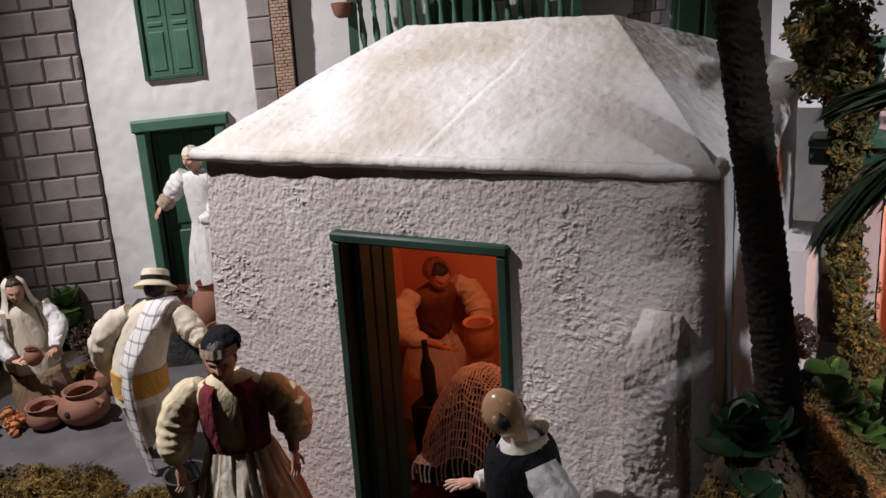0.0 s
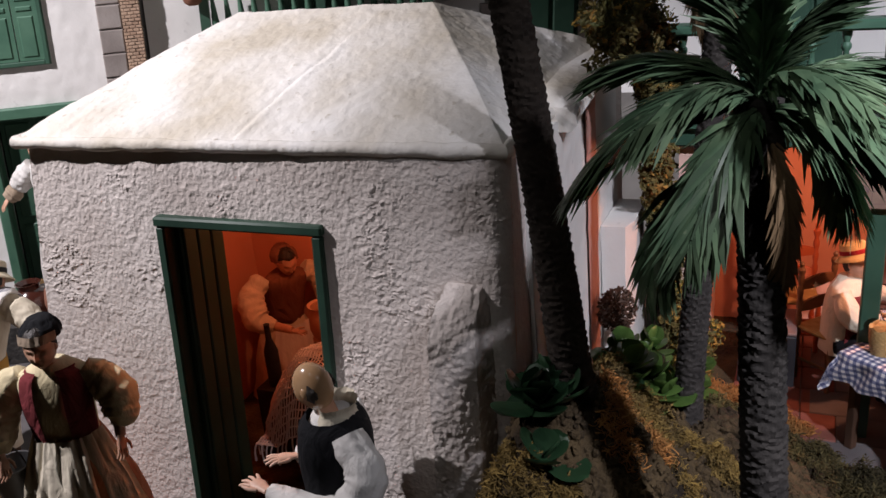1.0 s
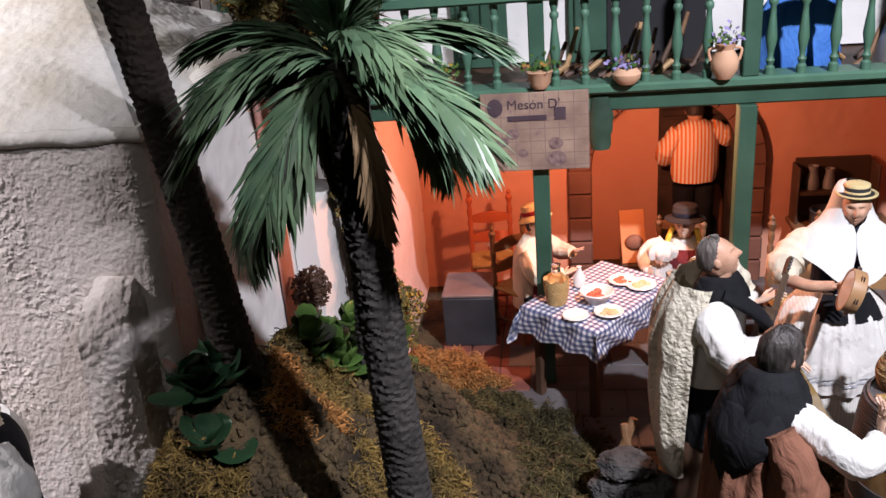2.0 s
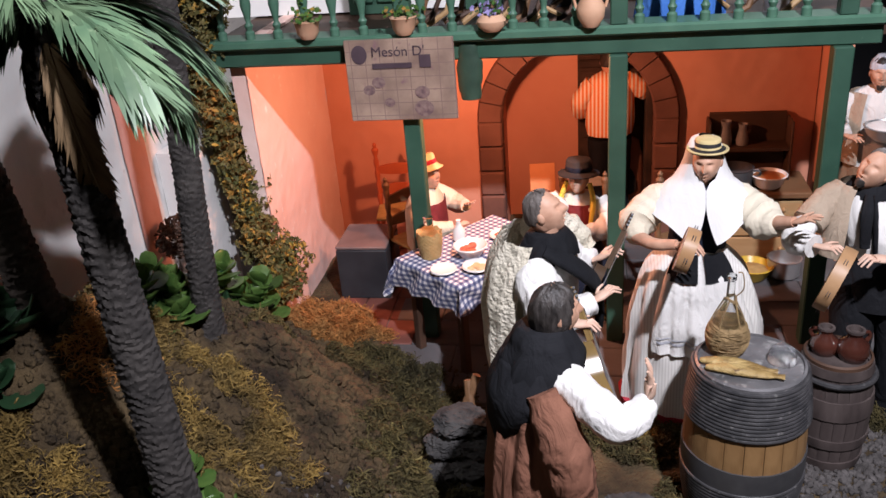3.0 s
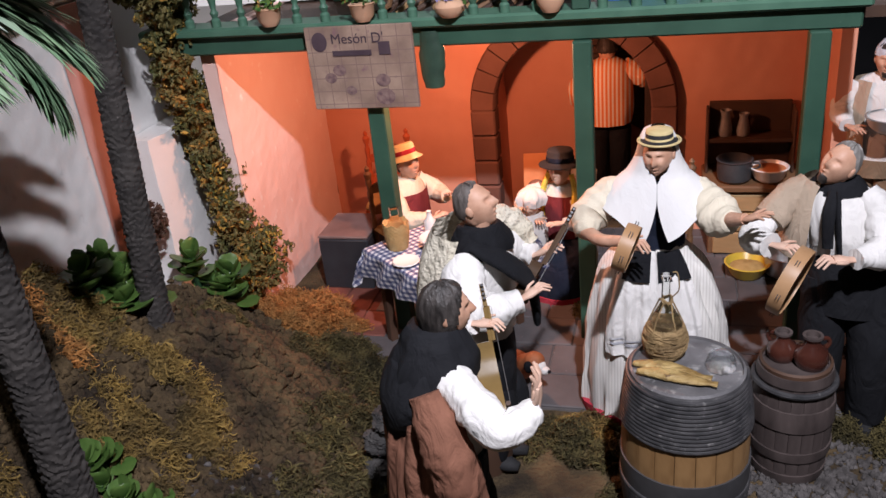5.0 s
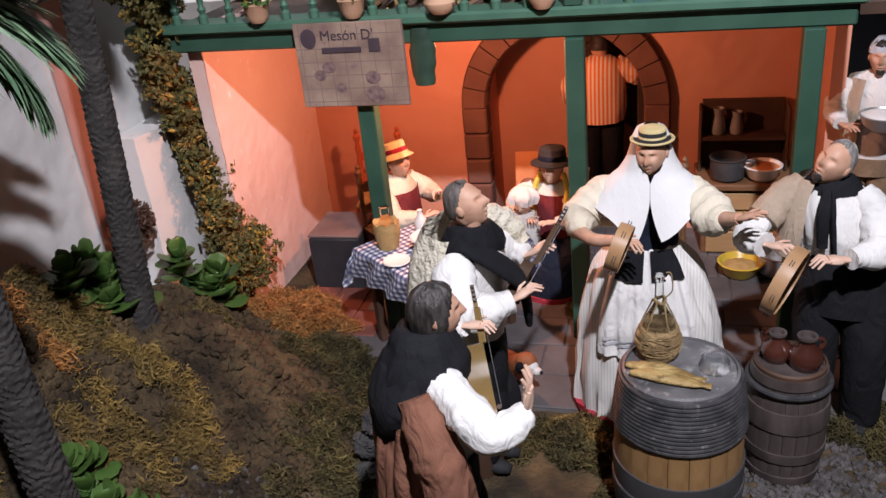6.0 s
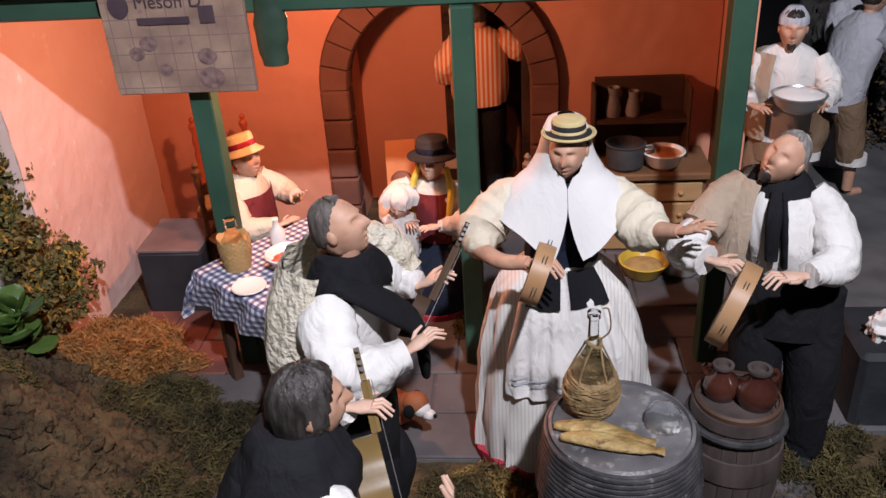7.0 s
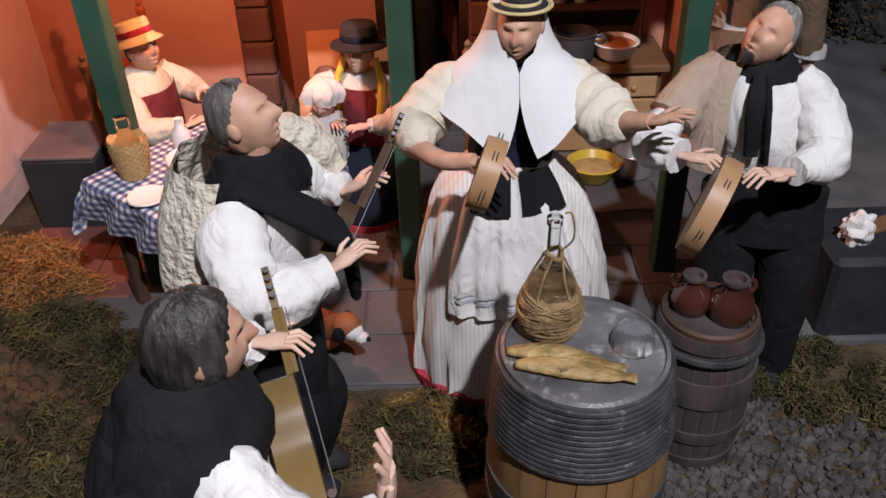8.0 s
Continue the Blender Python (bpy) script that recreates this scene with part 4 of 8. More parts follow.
def guitarist():
    d = Doll(0.726, 1.20, 0.0, 22)
    for s in (-1, 1):
        d.limb([(0.026 * s, 0, 0.25), (0.03 * s, 0.012 + .02 * s, 0.14), (0.032 * s, 0.025 * s, 0.02)], [0.036, 0.03, 0.026], C_BLACK)
        d.shoe((0.032 * s, 0.025 * s - .005, 0.012), (0.034 * s, 0.025 * s + 0.045, 0.009))
    d.body([(0, 0, 0.22, 0.048, 0.042), (0, 0, 0.29, 0.046, 0.039), (0, 0, 0.36, 0.047, 0.038), (0, 0, 0.40, 0.03, 0.026)], C_WHITE, 0.07)
    d.body([(0, 0, 0.2, 0.052, 0.045), (0, 0, 0.26, 0.056, 0.045)], C_BLACK)
    # brown coat slung over the back
    d.body([(0.0, -0.018, 0.07, 0.064, 0.054), (0.0, -0.014, 0.22, 0.057, 0.048), (0.0, -0.01, 0.31, 0.052, 0.043), (0.0, -0.006, 0.37, 0.044, 0.036)], C_BROWN, 0.12, 10, 6, 48, 172, 380, 0.01)
    d.limb([(-0.03, 0.006, 0.38), (-0.062, 0.022, 0.368), (-0.1, 0.05, 0.347), (-0.082, 0.09, 0.353)], [0.022, 0.027, 0.026, 0.017], C_WHITE, 0.17)
    d.hand((-0.081, 0.092, 0.357), (-0.073, 0.096, 0.404), SKINP, 0.9, 0.3, (1, 0, 0))
    d.limb([(0.04, 0.0, 0.388), (0.07, 0.022, 0.366), (0.054, 0.05, 0.384)], [0.026, 0.028, 0.018], C_WHITE, 0.17)
    d.hand((0.05, 0.054, 0.386), (0.034, 0.084, 0.39), SKINP, 0.4, 0.8)
    d.limb([(-0.05, -0.02, 0.372), (-0.074, -0.008, 0.325), (-0.078, 0.004, 0.265), (-0.07, 0.012, 0.215)], [0.022, 0.033, 0.034, 0.026], C_BROWN, 0.14)
    # black shawl round neck and shoulders
    d.body([(-0.002, -0.05, 0.272, 0.006, 0.012), (-0.002, -0.046, 0.296, 0.024, 0.02), (-0.002, -0.034, 0.328, 0.046, 0.034), (-0.002, -0.014, 0.356, 0.059, 0.052), (0.002, -0.004, 0.388, 0.05, 0.044)], C_BLACK, 0.06, 7, 8, 40)
    d.body([(0, -0.006, 0.366, 0.056, 0.05), (0, -0.002, 0.388, 0.052, 0.046), (0, 0.0, 0.404, 0.043, 0.038), (0, 0.0, 0.414, 0.037, 0.034), (0, 0.002, 0.425, 0.027, 0.027)], C_BLACK, 0.12, 9)
    d.neck((0, 0.004, 0.40), (0, 0.012, 0.425))
    d.head((0, 0.014, 0.438), -2, 2, 0.0295, SKIN, HAIRG, 0.55, None, 0.0, True)
    d.done("guitarist doll in black shawl, white shirt and brown coat", "tavern musicians")


def sheepskin_man():
    d = Doll(0.712, 1.478, 0.0, -12)
    d.limb([(0.02, 0.0, 0.17), (0.022, 0.03, 0.13), (0.022, 0.026, 0.08), (0.02, 0.012, 0.025)], [0.03, 0.025, 0.02, 0.015], C_BLACK)
    d.limb([(-0.015, 0.0, 0.17), (-0.014, 0.028, 0.13), (-0.014, 0.024, 0.08), (-0.016, 0.012, 0.025)], [0.03, 0.025, 0.02, 0.015], C_BLACK)
    d.shoe((0.02, 0.012, 0.02), (0.024, 0.045, 0.016), HATB)
    d.shoe((-0.016, 0.012, 0.018), (-0.014, 0.045, 0.014), HATB)
    d.body([(0, -0.005, 0.14, 0.05, 0.046), (0, -0.005, 0.2, 0.053, 0.048), (0, -0.005, 0.262, 0.05, 0.046)], C_BLACK, 0.05)
    d.body([(0, -0.005, 0.25, 0.054, 0.05), (0, 0, 0.3, 0.058, 0.046), (0, 0.006, 0.365, 0.058, 0.04), (0, 0.008, 0.395, 0.03, 0.026)], C_WHITE, 0.05)
    d.body([(-0.016, -0.036, 0.085, 0.03, 0.024), (-0.012, -0.038, 0.13, 0.04, 0.034), (-0.006, -0.036, 0.22, 0.05, 0.044), (-0.004, -0.032, 0.3, 0.058, 0.05), (-0.002, -0.022, 0.36, 0.06, 0.05), (0, -0.008, 0.41, 0.044, 0.042)], C_SHEEP, 0.10, 6, 9, 64, 172, 378, 0.01)
    d.limb([(0.03, -0.03, 0.40), (0.06, -0.008, 0.395), (0.078, 0.02, 0.38), (0.08, 0.045, 0.35)], [0.026, 0.03, 0.028, 0.02], C_SHEEP, 0.2)
    d.limb([(-0.04, 0.0, 0.376), (-0.07, 0.012, 0.352), (-0.085, 0.038, 0.326), (-0.048, 0.08, 0.332)], [0.03, 0.037, 0.034, 0.021], C_WHITE, 0.18)
    d.hand((-0.043, 0.084, 0.335), (-0.022, 0.112, 0.352), SKINP, 0.4, 0.7)
    d.limb([(0.044, 0.004, 0.372), (0.074, 0.03, 0.342), (0.064, 0.058, 0.342)], [0.028, 0.029, 0.018], C_WHITE, 0.17)
    d.hand((0.062, 0.064, 0.345), (0.062, 0.1, 0.366), SKINP, 0.6, 0.7)
    d.body([(0, 0.008, 0.378, 0.047, 0.043), (0, 0.008, 0.392, 0.043, 0.04), (0, 0.008, 0.404, 0.035, 0.034), (0, 0.007, 0.414, 0.028, 0.028)], C_BLACK, 0.16, 11)
    d.limb([(-0.036, 0.012, 0.40), (-0.03, 0.05, 0.378), (-0.006, 0.072, 0.345), (0.008, 0.078, 0.30), (0.012, 0.078, 0.265)], [0.02, 0.024, 0.024, 0.019, 0.014], C_BLACK, 0.12, 16, 6, 0.45)
    d.neck((0, 0.008, 0.40), (0, 0.014, 0.425))
    d.head((0.002, 0.002, 0.439), -6, 24, 0.0292, SKIN, HAIRM, 0.8)
    d.done("seated man doll singing, sheepskin on his back, black scarf", "tavern musicians")


def table_man():
    d = Doll(0.425, 2.03, 0.0, -16)
    d.limb([(0.025, 0.0, 0.12), (0.03, 0.08, 0.125), (0.03, 0.10, 0.02)], [0.033, 0.03, 0.022], C_BLACK)
    d.limb([(-0.025, 0.0, 0.12), (-0.03, 0.08, 0.125), (-0.03, 0.10, 0.02)], [0.033, 0.03, 0.022], C_BLACK)
    d.body([(0, 0, 0.10, 0.05, 0.042), (0, 0, 0.16, 0.048, 0.04), (0, 0.004, 0.225, 0.052, 0.038), (0, 0.008, 0.262, 0.026, 0.022)], C_CREAM, 0.05)
    d.body([(0, 0.002, 0.12, 0.05, 0.042), (0, 0.004, 0.18, 0.05, 0.042), (0, 0.008, 0.235, 0.045, 0.036)], C_BURG, 0.03, 7, 5, 24, 20, 160, 0.003)
    d.limb([(0.045, 0.004, 0.24), (0.066, 0.04, 0.205), (0.03, 0.085, 0.215)], [0.023, 0.026, 0.016], C_CREAM, 0.17)
    d.hand((0.025, 0.09, 0.22), (0.0, 0.11, 0.238), SKINP)
    d.limb([(-0.045, 0.004, 0.24), (-0.062, 0.035, 0.195), (-0.03, 0.08, 0.19)], [0.023, 0.026, 0.016], C_CREAM, 0.17)
    d.hand((-0.026, 0.085, 0.19), (0.0, 0.105, 0.195), SKINP)
    d.neck((0, 0.01, 0.255), (0, 0.014, 0.275))
    d.head((0, 0.018, 0.29), 20, 16, 0.028, SKIN, HAIRD, 0.6)
    d.hat(0.036, 0.024, 0.026, HATST, C_RED, 0.62, 2, 0.008)
    d.done("seated man doll in straw hat and burgundy waistcoat", "dolls at the table")


def table_woman():
    d = Doll(0.755, 2.055, 0.0, -105)
    d.body([(0, 0.03, 0.0, 0.07, 0.07), (0, 0.025, 0.08, 0.066, 0.066), (0, 0.0, 0.13, 0.045, 0.038)], C_NAVY, 0.05)
    d.body([(0, 0.03, 0.004, 0.071, 0.071), (0, 0.03, 0.02, 0.071, 0.071)], C_RED, 0.03)
    d.body([(0, 0, 0.11, 0.042, 0.036), (0, 0.002, 0.165, 0.044, 0.036), (0, 0.002, 0.21, 0.048, 0.033), (0, 0.004, 0.238, 0.024, 0.02)], C_WHITE, 0.05)
    d.body([(0, 0.004, 0.13, 0.042, 0.037), (0, 0.005, 0.18, 0.042, 0.037), (0, 0.005, 0.22, 0.036, 0.03)], C_BURG, 0.03, 7, 5, 20, 40, 140, 0.002)
    for s, e in ((1, 0.06), (-1, 0.055)):
        d.limb([(0.042 * s, 0, 0.222), (0.072 * s, 0.015, 0.195), (0.062 * s, 0.05, 0.18), (0.03 * s, e + .015, 0.185)], [0.022, 0.029, 0.028, 0.013], C_WHITE, 0.17)
        d.hand((0.028 * s, e + .018, 0.186), (0.005 * s, e + 0.045, 0.19), SKINP)
        d.limb([(0.024 * s, 0.012, 0.262), (0.034 * s, 0.022, 0.225), (0.03 * s, 0.035, 0.17)], [0.012, 0.014, 0.009], C_YSCARF, 0.1, 10, 5, 0.5)
    d.neck((0, 0.004, 0.235), (0, 0.008, 0.255))
    d.head((0, 0.014, 0.27), 0, 8, 0.0265, SKINP, HAIRD, 0.6)
    d.hat(0.042, 0.026, 0.028, HATB, C_NAVY, 0.55, -2, 0.004)
    d.done("seated woman doll in black hat and yellow scarf", "dolls at the table")
    d = Doll(0.70, 1.998, 0.12, -100)
    d.body([(0, 0, 0.0, 0.026, 0.024), (0, 0, 0.04, 0.028, 0.024), (0, 0, 0.075, 0.022, 0.018)], C_WHITE, 0.1, 9)
    d.head((0, 0.004, 0.098), 0, -14, 0.023, SKINP)
    d.body([(0, 0.004, 0.096, 0.026, 0.024), (0, 0.002, 0.112, 0.029, 0.027), (0, 0, 0.124, 0.021, 0.021), (0, 0, 0.129, 0.008, 0.008)], C_WHITE, 0.2, 13)
    d.done("small child doll in a frilled white cap at the table", "dolls at the table")


def cook():
    d = Doll(0.822, 2.385, 0.012, 98)
    for s in (-1, 1):
        d.limb([(0.024 * s, 0, 0.23), (0.026 * s, 0, 0.12), (0.027 * s, 0, 0.0)], [0.033, 0.026, 0.023], C_BLACK)
    d.body([(0, 0, 0.243, 0.054, 0.042), (0, 0, 0.275, 0.058, 0.042), (0, 0, 0.33, 0.055, 0.042), (0, 0, 0.375, 0.047, 0.034), (0, 0, 0.392, 0.022, 0.02)], C_OSTR, 0.06)
    d.limb([(0.038, 0, 0.366), (0.062, 0.005, 0.33), (0.066, 0.03, 0.295), (0.045, 0.055, 0.285)], [0.027, 0.031, 0.028, 0.017], C_OSTR, 0.15)
    d.hand((0.045, 0.058, 0.285), (0.03, 0.07, 0.30), SKIN)
    d.limb([(-0.036, 0, 0.368), (-0.066, 0.004, 0.352), (-0.088, 0.022, 0.335), (-0.096, 0.045, 0.342)], [0.027, 0.031, 0.027, 0.017], C_OSTR, 0.15)
    d.hand((-0.097, 0.046, 0.343), (-0.1, 0.06, 0.37), SKIN)
    d.neck((0, 0.004, 0.38), (0, 0.008, 0.40))
    d.head((0, 0.012, 0.412), 10, -12, 0.028, SKIN, HAIRD, 0.62)
    d.done("cook doll in orange striped shirt before the oven", "tavern staff")


def back_dolls():
    d = Doll(1.36, 2.21, 0.0, -104)
    for s in (-1, 1):
        d.limb([(0.026 * s, 0, 0.24), (0.03 * s, 0.01, 0.14), (0.03 * s, 0.0, 0.1)], [0.036, 0.034, 0.034], C_TROUS, 0.1)
        d.limb([(0.03 * s, 0.0, 0.11), (0.032 * s, 0.0, 0.02), (0.034 * s, 0.03, 0.01)], [0.018, 0.012, 0.01], SKIN, 0)
    d.body([(0, 0, 0.20, 0.05, 0.042), (0, 0, 0.26, 0.05, 0.04), (0, 0, 0.35, 0.055, 0.038), (0, 0, 0.385, 0.046, 0.03), (0, 0, 0.402, 0.02, 0.018)], C_WHITE, 0.06)
    d.body([(0, 0, 0.20, 0.054, 0.046), (0, 0, 0.235, 0.053, 0.044)], C_TROUS, 0.05)
    d.body([(-0.005, 0, 0.24, 0.056, 0.044), (-0.005, 0, 0.34, 0.058, 0.042), (-0.004, 0, 0.39, 0.045, 0.032)], C_BEIGE, 0.05, 7, 5, 20, 110, 250, 0.003)
    d.limb([(0.046, 0, 0.378), (0.072, 0.02, 0.335), (0.06, 0.075, 0.325)], [0.024, 0.027, 0.017], C_WHITE, 0.17)
    d.hand((0.057, 0.08, 0.325), (0.045, 0.115, 0.323), SKIN)
    d.limb([(-0.046, 0, 0.378), (-0.07, 0.02, 0.33), (-0.055, 0.07, 0.315)], [0.024, 0.027, 0.017], C_WHITE, 0.17)
    d.hand((-0.05, 0.075, 0.315), (-0.02, 0.105, 0.314), SKIN)
    d.neck((0, 0.004, 0.39), (0, 0.012, 0.415))
    d.head((0, 0.016, 0.43), 0, 2, 0.029, SKIN, HAIRD, 0.55, HAIRD)
    d.body([(0, 0.012, 0.44, 0.0245, 0.029), (0, 0.01, 0.452, 0.0225, 0.027), (0, 0.008, 0.466, 0.012, 0.014)], C_GREY, 0.03)
    d.done("servant doll in white shirt and brown trousers offering a bowl", "dolls in the lane")
    d = Doll(1.545, 2.45, 0.0, 25)
    for s in (-1, 1):
        d.limb([(0.028 * s, 0, 0.22), (0.032 * s, -0.02 * s, 0.12), (0.033 * s, -0.03 * s, 0.085)], [0.036, 0.034, 0.03], C_TROUS, 0.1)
        d.limb([(0.033 * s, -0.03 * s, 0.095), (0.034 * s, -0.032 * s, 0.02)], [0.015, 0.012], SKIN, 0)
        d.limb([(0.034 * s, -0.036 * s, 0.012), (0.036 * s, -0.03 * s + 0.035, 0.01)], [0.012, 0.009], SKIN, 0)
        d.body([(0.033 * s, -0.03 * s, 0.082, 0.03, 0.03), (0.033 * s, -0.03 * s, 0.1, 0.03, 0.03)], C_WHITE, 0.05)
    d.body([(0, 0, 0.20, 0.05, 0.042), (0, 0.01, 0.28, 0.054, 0.042), (0, 0.03, 0.35, 0.056, 0.038), (0, 0.04, 0.385, 0.024, 0.02)], C_GREY, 0.06)
    for s in (-1, 1):
        d.limb([(0.046 * s, 0.03, 0.362), (0.06 * s, 0.075, 0.32), (0.05 * s, 0.125, 0.295)], [0.026, 0.027, 0.017], C_GREY, 0.1)
        d.hand((0.05 * s, 0.13, 0.293), (0.046 * s, 0.165, 0.285), SKIN)
    d.neck((0, 0.04, 0.38), (0, 0.048, 0.40))
    d.head((0, 0.052, 0.412), 0, -10, 0.028, SKIN, HAIRD, 0.62)
    d.done("young man doll in grey shirt and rolled brown trousers", "dolls in the lane")
    d = Doll(1.62, 2.62, 0.0, -70)
    d.body([(0, 0, 0.0, 0.06, 0.05), (0, 0, 0.2, 0.052, 0.044), (0, 0, 0.3, 0.056, 0.042), (0, 0, 0.37, 0.05, 0.034), (0, 0, 0.39, 0.022, 0.02)], C_GREY, 0.06)
    for s in (-1, 1):
        d.limb([(0.046 * s, 0, 0.365), (0.07 * s, 0.03, 0.31), (0.06 * s, 0.08, 0.28)], [0.026, 0.027, 0.017], C_GREY, 0.1)
        d.hand((0.06 * s, 0.085, 0.278), (0.05 * s, 0.115, 0.27), SKIN)
    d.neck((0, 0.004, 0.38), (0, 0.01, 0.40))
    d.head((0, 0.012, 0.412), 0, -6, 0.028, SKIN, HAIRD, 0.62)
    d.done("bearded man doll in a long grey smock", "dolls in the lane")


def house_dolls():
    # woman with bucket
    d = Doll(-0.712, 1.10, 0.004, -62)
    d.body([(0, 0, 0.0, 0.105, 0.09), (0, 0, 0.12, 0.094, 0.082), (0, 0, 0.22, 0.074, 0.064), (0, 0, 0.30, 0.045, 0.037)], C_ORANGE, 0.09, 16, 5, 64)
    d.body([(0, 0.002, 0.02, 0.104, 0.092), (0, 0.002, 0.12, 0.095, 0.084), (0, 0.002, 0.22, 0.075, 0.066), (0, 0.002, 0.30, 0.046, 0.038)], C_CREAM, 0.1, 18, 6, 60, 5, 195, 0.006)
    d.body([(0, 0, 0.29, 0.045, 0.037), (0, 0.004, 0.345, 0.05, 0.04), (0, 0.002, 0.395, 0.056, 0.034), (0, 0, 0.418, 0.026, 0.022)], C_YEL, 0.04)
    for a, b in ((12, 68), (112, 250)):
        d.body([(0, 0, 0.285, 0.047, 0.039), (0, 0.004, 0.345, 0.052, 0.042), (0, 0.002, 0.395, 0.05, 0.036), (0, 0, 0.412, 0.034, 0.028)], C_BURG, 0.03, 7, 5, 18, a, b, 0.003)
    d.limb([(0.044, 0, 0.40), (0.068, 0.0, 0.378), (0.09, 0.01, 0.352), (0.092, 0.022, 0.322), (0.088, 0.03, 0.308)], [0.022, 0.034, 0.038, 0.033, 0.015], C_YEL, 0.125)
    d.limb([(0.088, 0.028, 0.314), (0.09, 0.04, 0.295)], [0.011, 0.009], SKIN, 0)
    d.hand((0.09, 0.04, 0.295), (0.092, 0.058, 0.26), SKIN, 0.4, 0.3, (1, 0, 0))
    d.limb([(-0.044, 0, 0.40), (-0.07, 0.0, 0.38), (-0.092, 0.008, 0.345), (-0.098, 0.022, 0.305), (-0.094, 0.034, 0.285)], [0.022, 0.034, 0.038, 0.034, 0.015], C_YEL, 0.125)
    d.hand((-0.092, 0.04, 0.284), (-0.086, 0.056, 0.248), SKIN, 0.3, 0.8, (1, 0, 0))
    d.neck((0, 0.004, 0.405), (0, 0.012, 0.435))
    d.head((0, 0.02, 0.45), -4, -6, 0.029, SKIN, HAIRD, 0.6)
    d.body([(0, 0.006, 0.465, 0.0295, 0.033), (0, 0.003, 0.478, 0.028, 0.031), (0, 0.0, 0.492, 0.016, 0.018)], C_BLACK, 0.1, 8)
    d.body([(0, 0.012, 0.464, 0.0275, 0.032), (0, 0.01, 0.477, 0.0265, 0.03)], C_BEIGE, 0.04, 8, 3, 24, 20, 160, 0.003)
    d.done("woman doll in cream apron and dark headscarf carrying a bucket", "villagers")
    # bald man
    d = Doll(-0.232, 1.115, -0.014, 190)
    for s in (-1, 1):
        d.limb([(0.026 * s, 0, 0.26), (0.03 * s, 0.0, 0.14), (0.032 * s, 0.0, 0.02)], [0.036, 0.03, 0.026], C_BLACK)
    d.body([(0, 0, 0.22, 0.054, 0.044), (0, 0, 0.3, 0.052, 0.042), (0, 0, 0.37, 0.058, 0.042), (0, 0, 0.41, 0.03, 0.026)], C_WHITE, 0.05)
    d.body([(0, 0, 0.23, 0.056, 0.046), (0, 0, 0.3, 0.054, 0.044), (0, 0, 0.36, 0.058, 0.046), (0, 0, 0.395, 0.05, 0.04), (0, 0, 0.412, 0.034, 0.028)], C_BLACK, 0.04, 7, 5, 40, 100, 442, 0.005)
    d.limb([(0.03, -0.03, 0.394), (0.056, -0.058, 0.346), (0.074, -0.02, 0.298), (0.045, 0.085, 0.308)], [0.028, 0.036, 0.033, 0.016], C_WHITE, 0.17)
    d.hand((0.042, 0.095, 0.31), (0.02, 0.135, 0.312), SKINP, 0.8)
    d.limb([(-0.05, 0, 0.395), (-0.075, 0.005, 0.34), (-0.07, 0.04, 0.30), (-0.04, 0.08, 0.31)], [0.026, 0.032, 0.029, 0.015], C_WHITE, 0.17)
    d.hand((-0.036, 0.085, 0.31), (-0.012, 0.12, 0.315), SKINP, 0.6)
    d.body([(0.0, -0.004, 0.404, 0.034, 0.03), (0, -0.006, 0.418, 0.026, 0.025), (0, -0.008, 0.43, 0.03, 0.028)], C_CREAM, 0.1, 9, 5, 30, 150, 390, 0.002)
    d.neck((0, 0.002, 0.40), (0, 0.01, 0.43), 0.013)
    d.head((0, 0.02, 0.448), 14, -16, 0.0305, SKINB)
    for s in (-1, 1):
        ell(d.bm, d.hc + d.hm @ Vector((0.021 * s, -0.011, -0.003)), (0.004, 0.010, 0.011), d.mi(HAIRD), 10, 8, d.hm, 0.5)
    d.done("bald man doll in black waistcoat and white shirt", "villagers")
    # man with straw hat and shawl, seen from behind
    d = Doll(-1.215, 1.33, -0.012, 112)
    for s in (-1, 1):
        d.limb([(0.026 * s, -0.01, 0.22), (0.03 * s, 0.01 * s, 0.12), (0.032 * s, 0.015 * s, 0.05)], [0.038, 0.032, 0.024], C_CREAM, 0.08)
        d.limb([(0.032 * s, 0.015 * s, 0.06), (0.033 * s, 0.012 * s, 0.01)], [0.015, 0.012], WOODD, 0)
    d.body([(0, -0.01, 0.18, 0.056, 0.048), (-0.008, -0.008, 0.25, 0.055, 0.045), (-0.03, 0.008, 0.32, 0.056, 0.044), (-0.048, 0.02, 0.365, 0.05, 0.035), (-0.056, 0.026, 0.386, 0.022, 0.02)], C_CREAM, 0.06)
    d.body([(-0.002, -0.01, 0.2, 0.059, 0.051), (-0.008, -0.008, 0.252, 0.058, 0.049)], C_OCHRE, 0.06)
    d.limb([(-0.008, 0.015, 0.36), (0.034, 0.008, 0.338), (0.068, 0.008, 0.292), (0.074, 0.02, 0.246), (0.066, 0.032, 0.226)], [0.028, 0.037, 0.038, 0.033, 0.014], C_CREAM, 0.17)
    d.hand((0.064, 0.035, 0.226), (0.056, 0.06, 0.204), SKIN)
    d.limb([(-0.088, 0.015, 0.364), (-0.118, 0.006, 0.346), (-0.148, -0.01, 0.322), (-0.165, -0.03, 0.31)], [0.028, 0.034, 0.031, 0.017], C_CREAM, 0.17)
    d.hand((-0.168, -0.034, 0.309), (-0.18, -0.056, 0.295), SKIN)
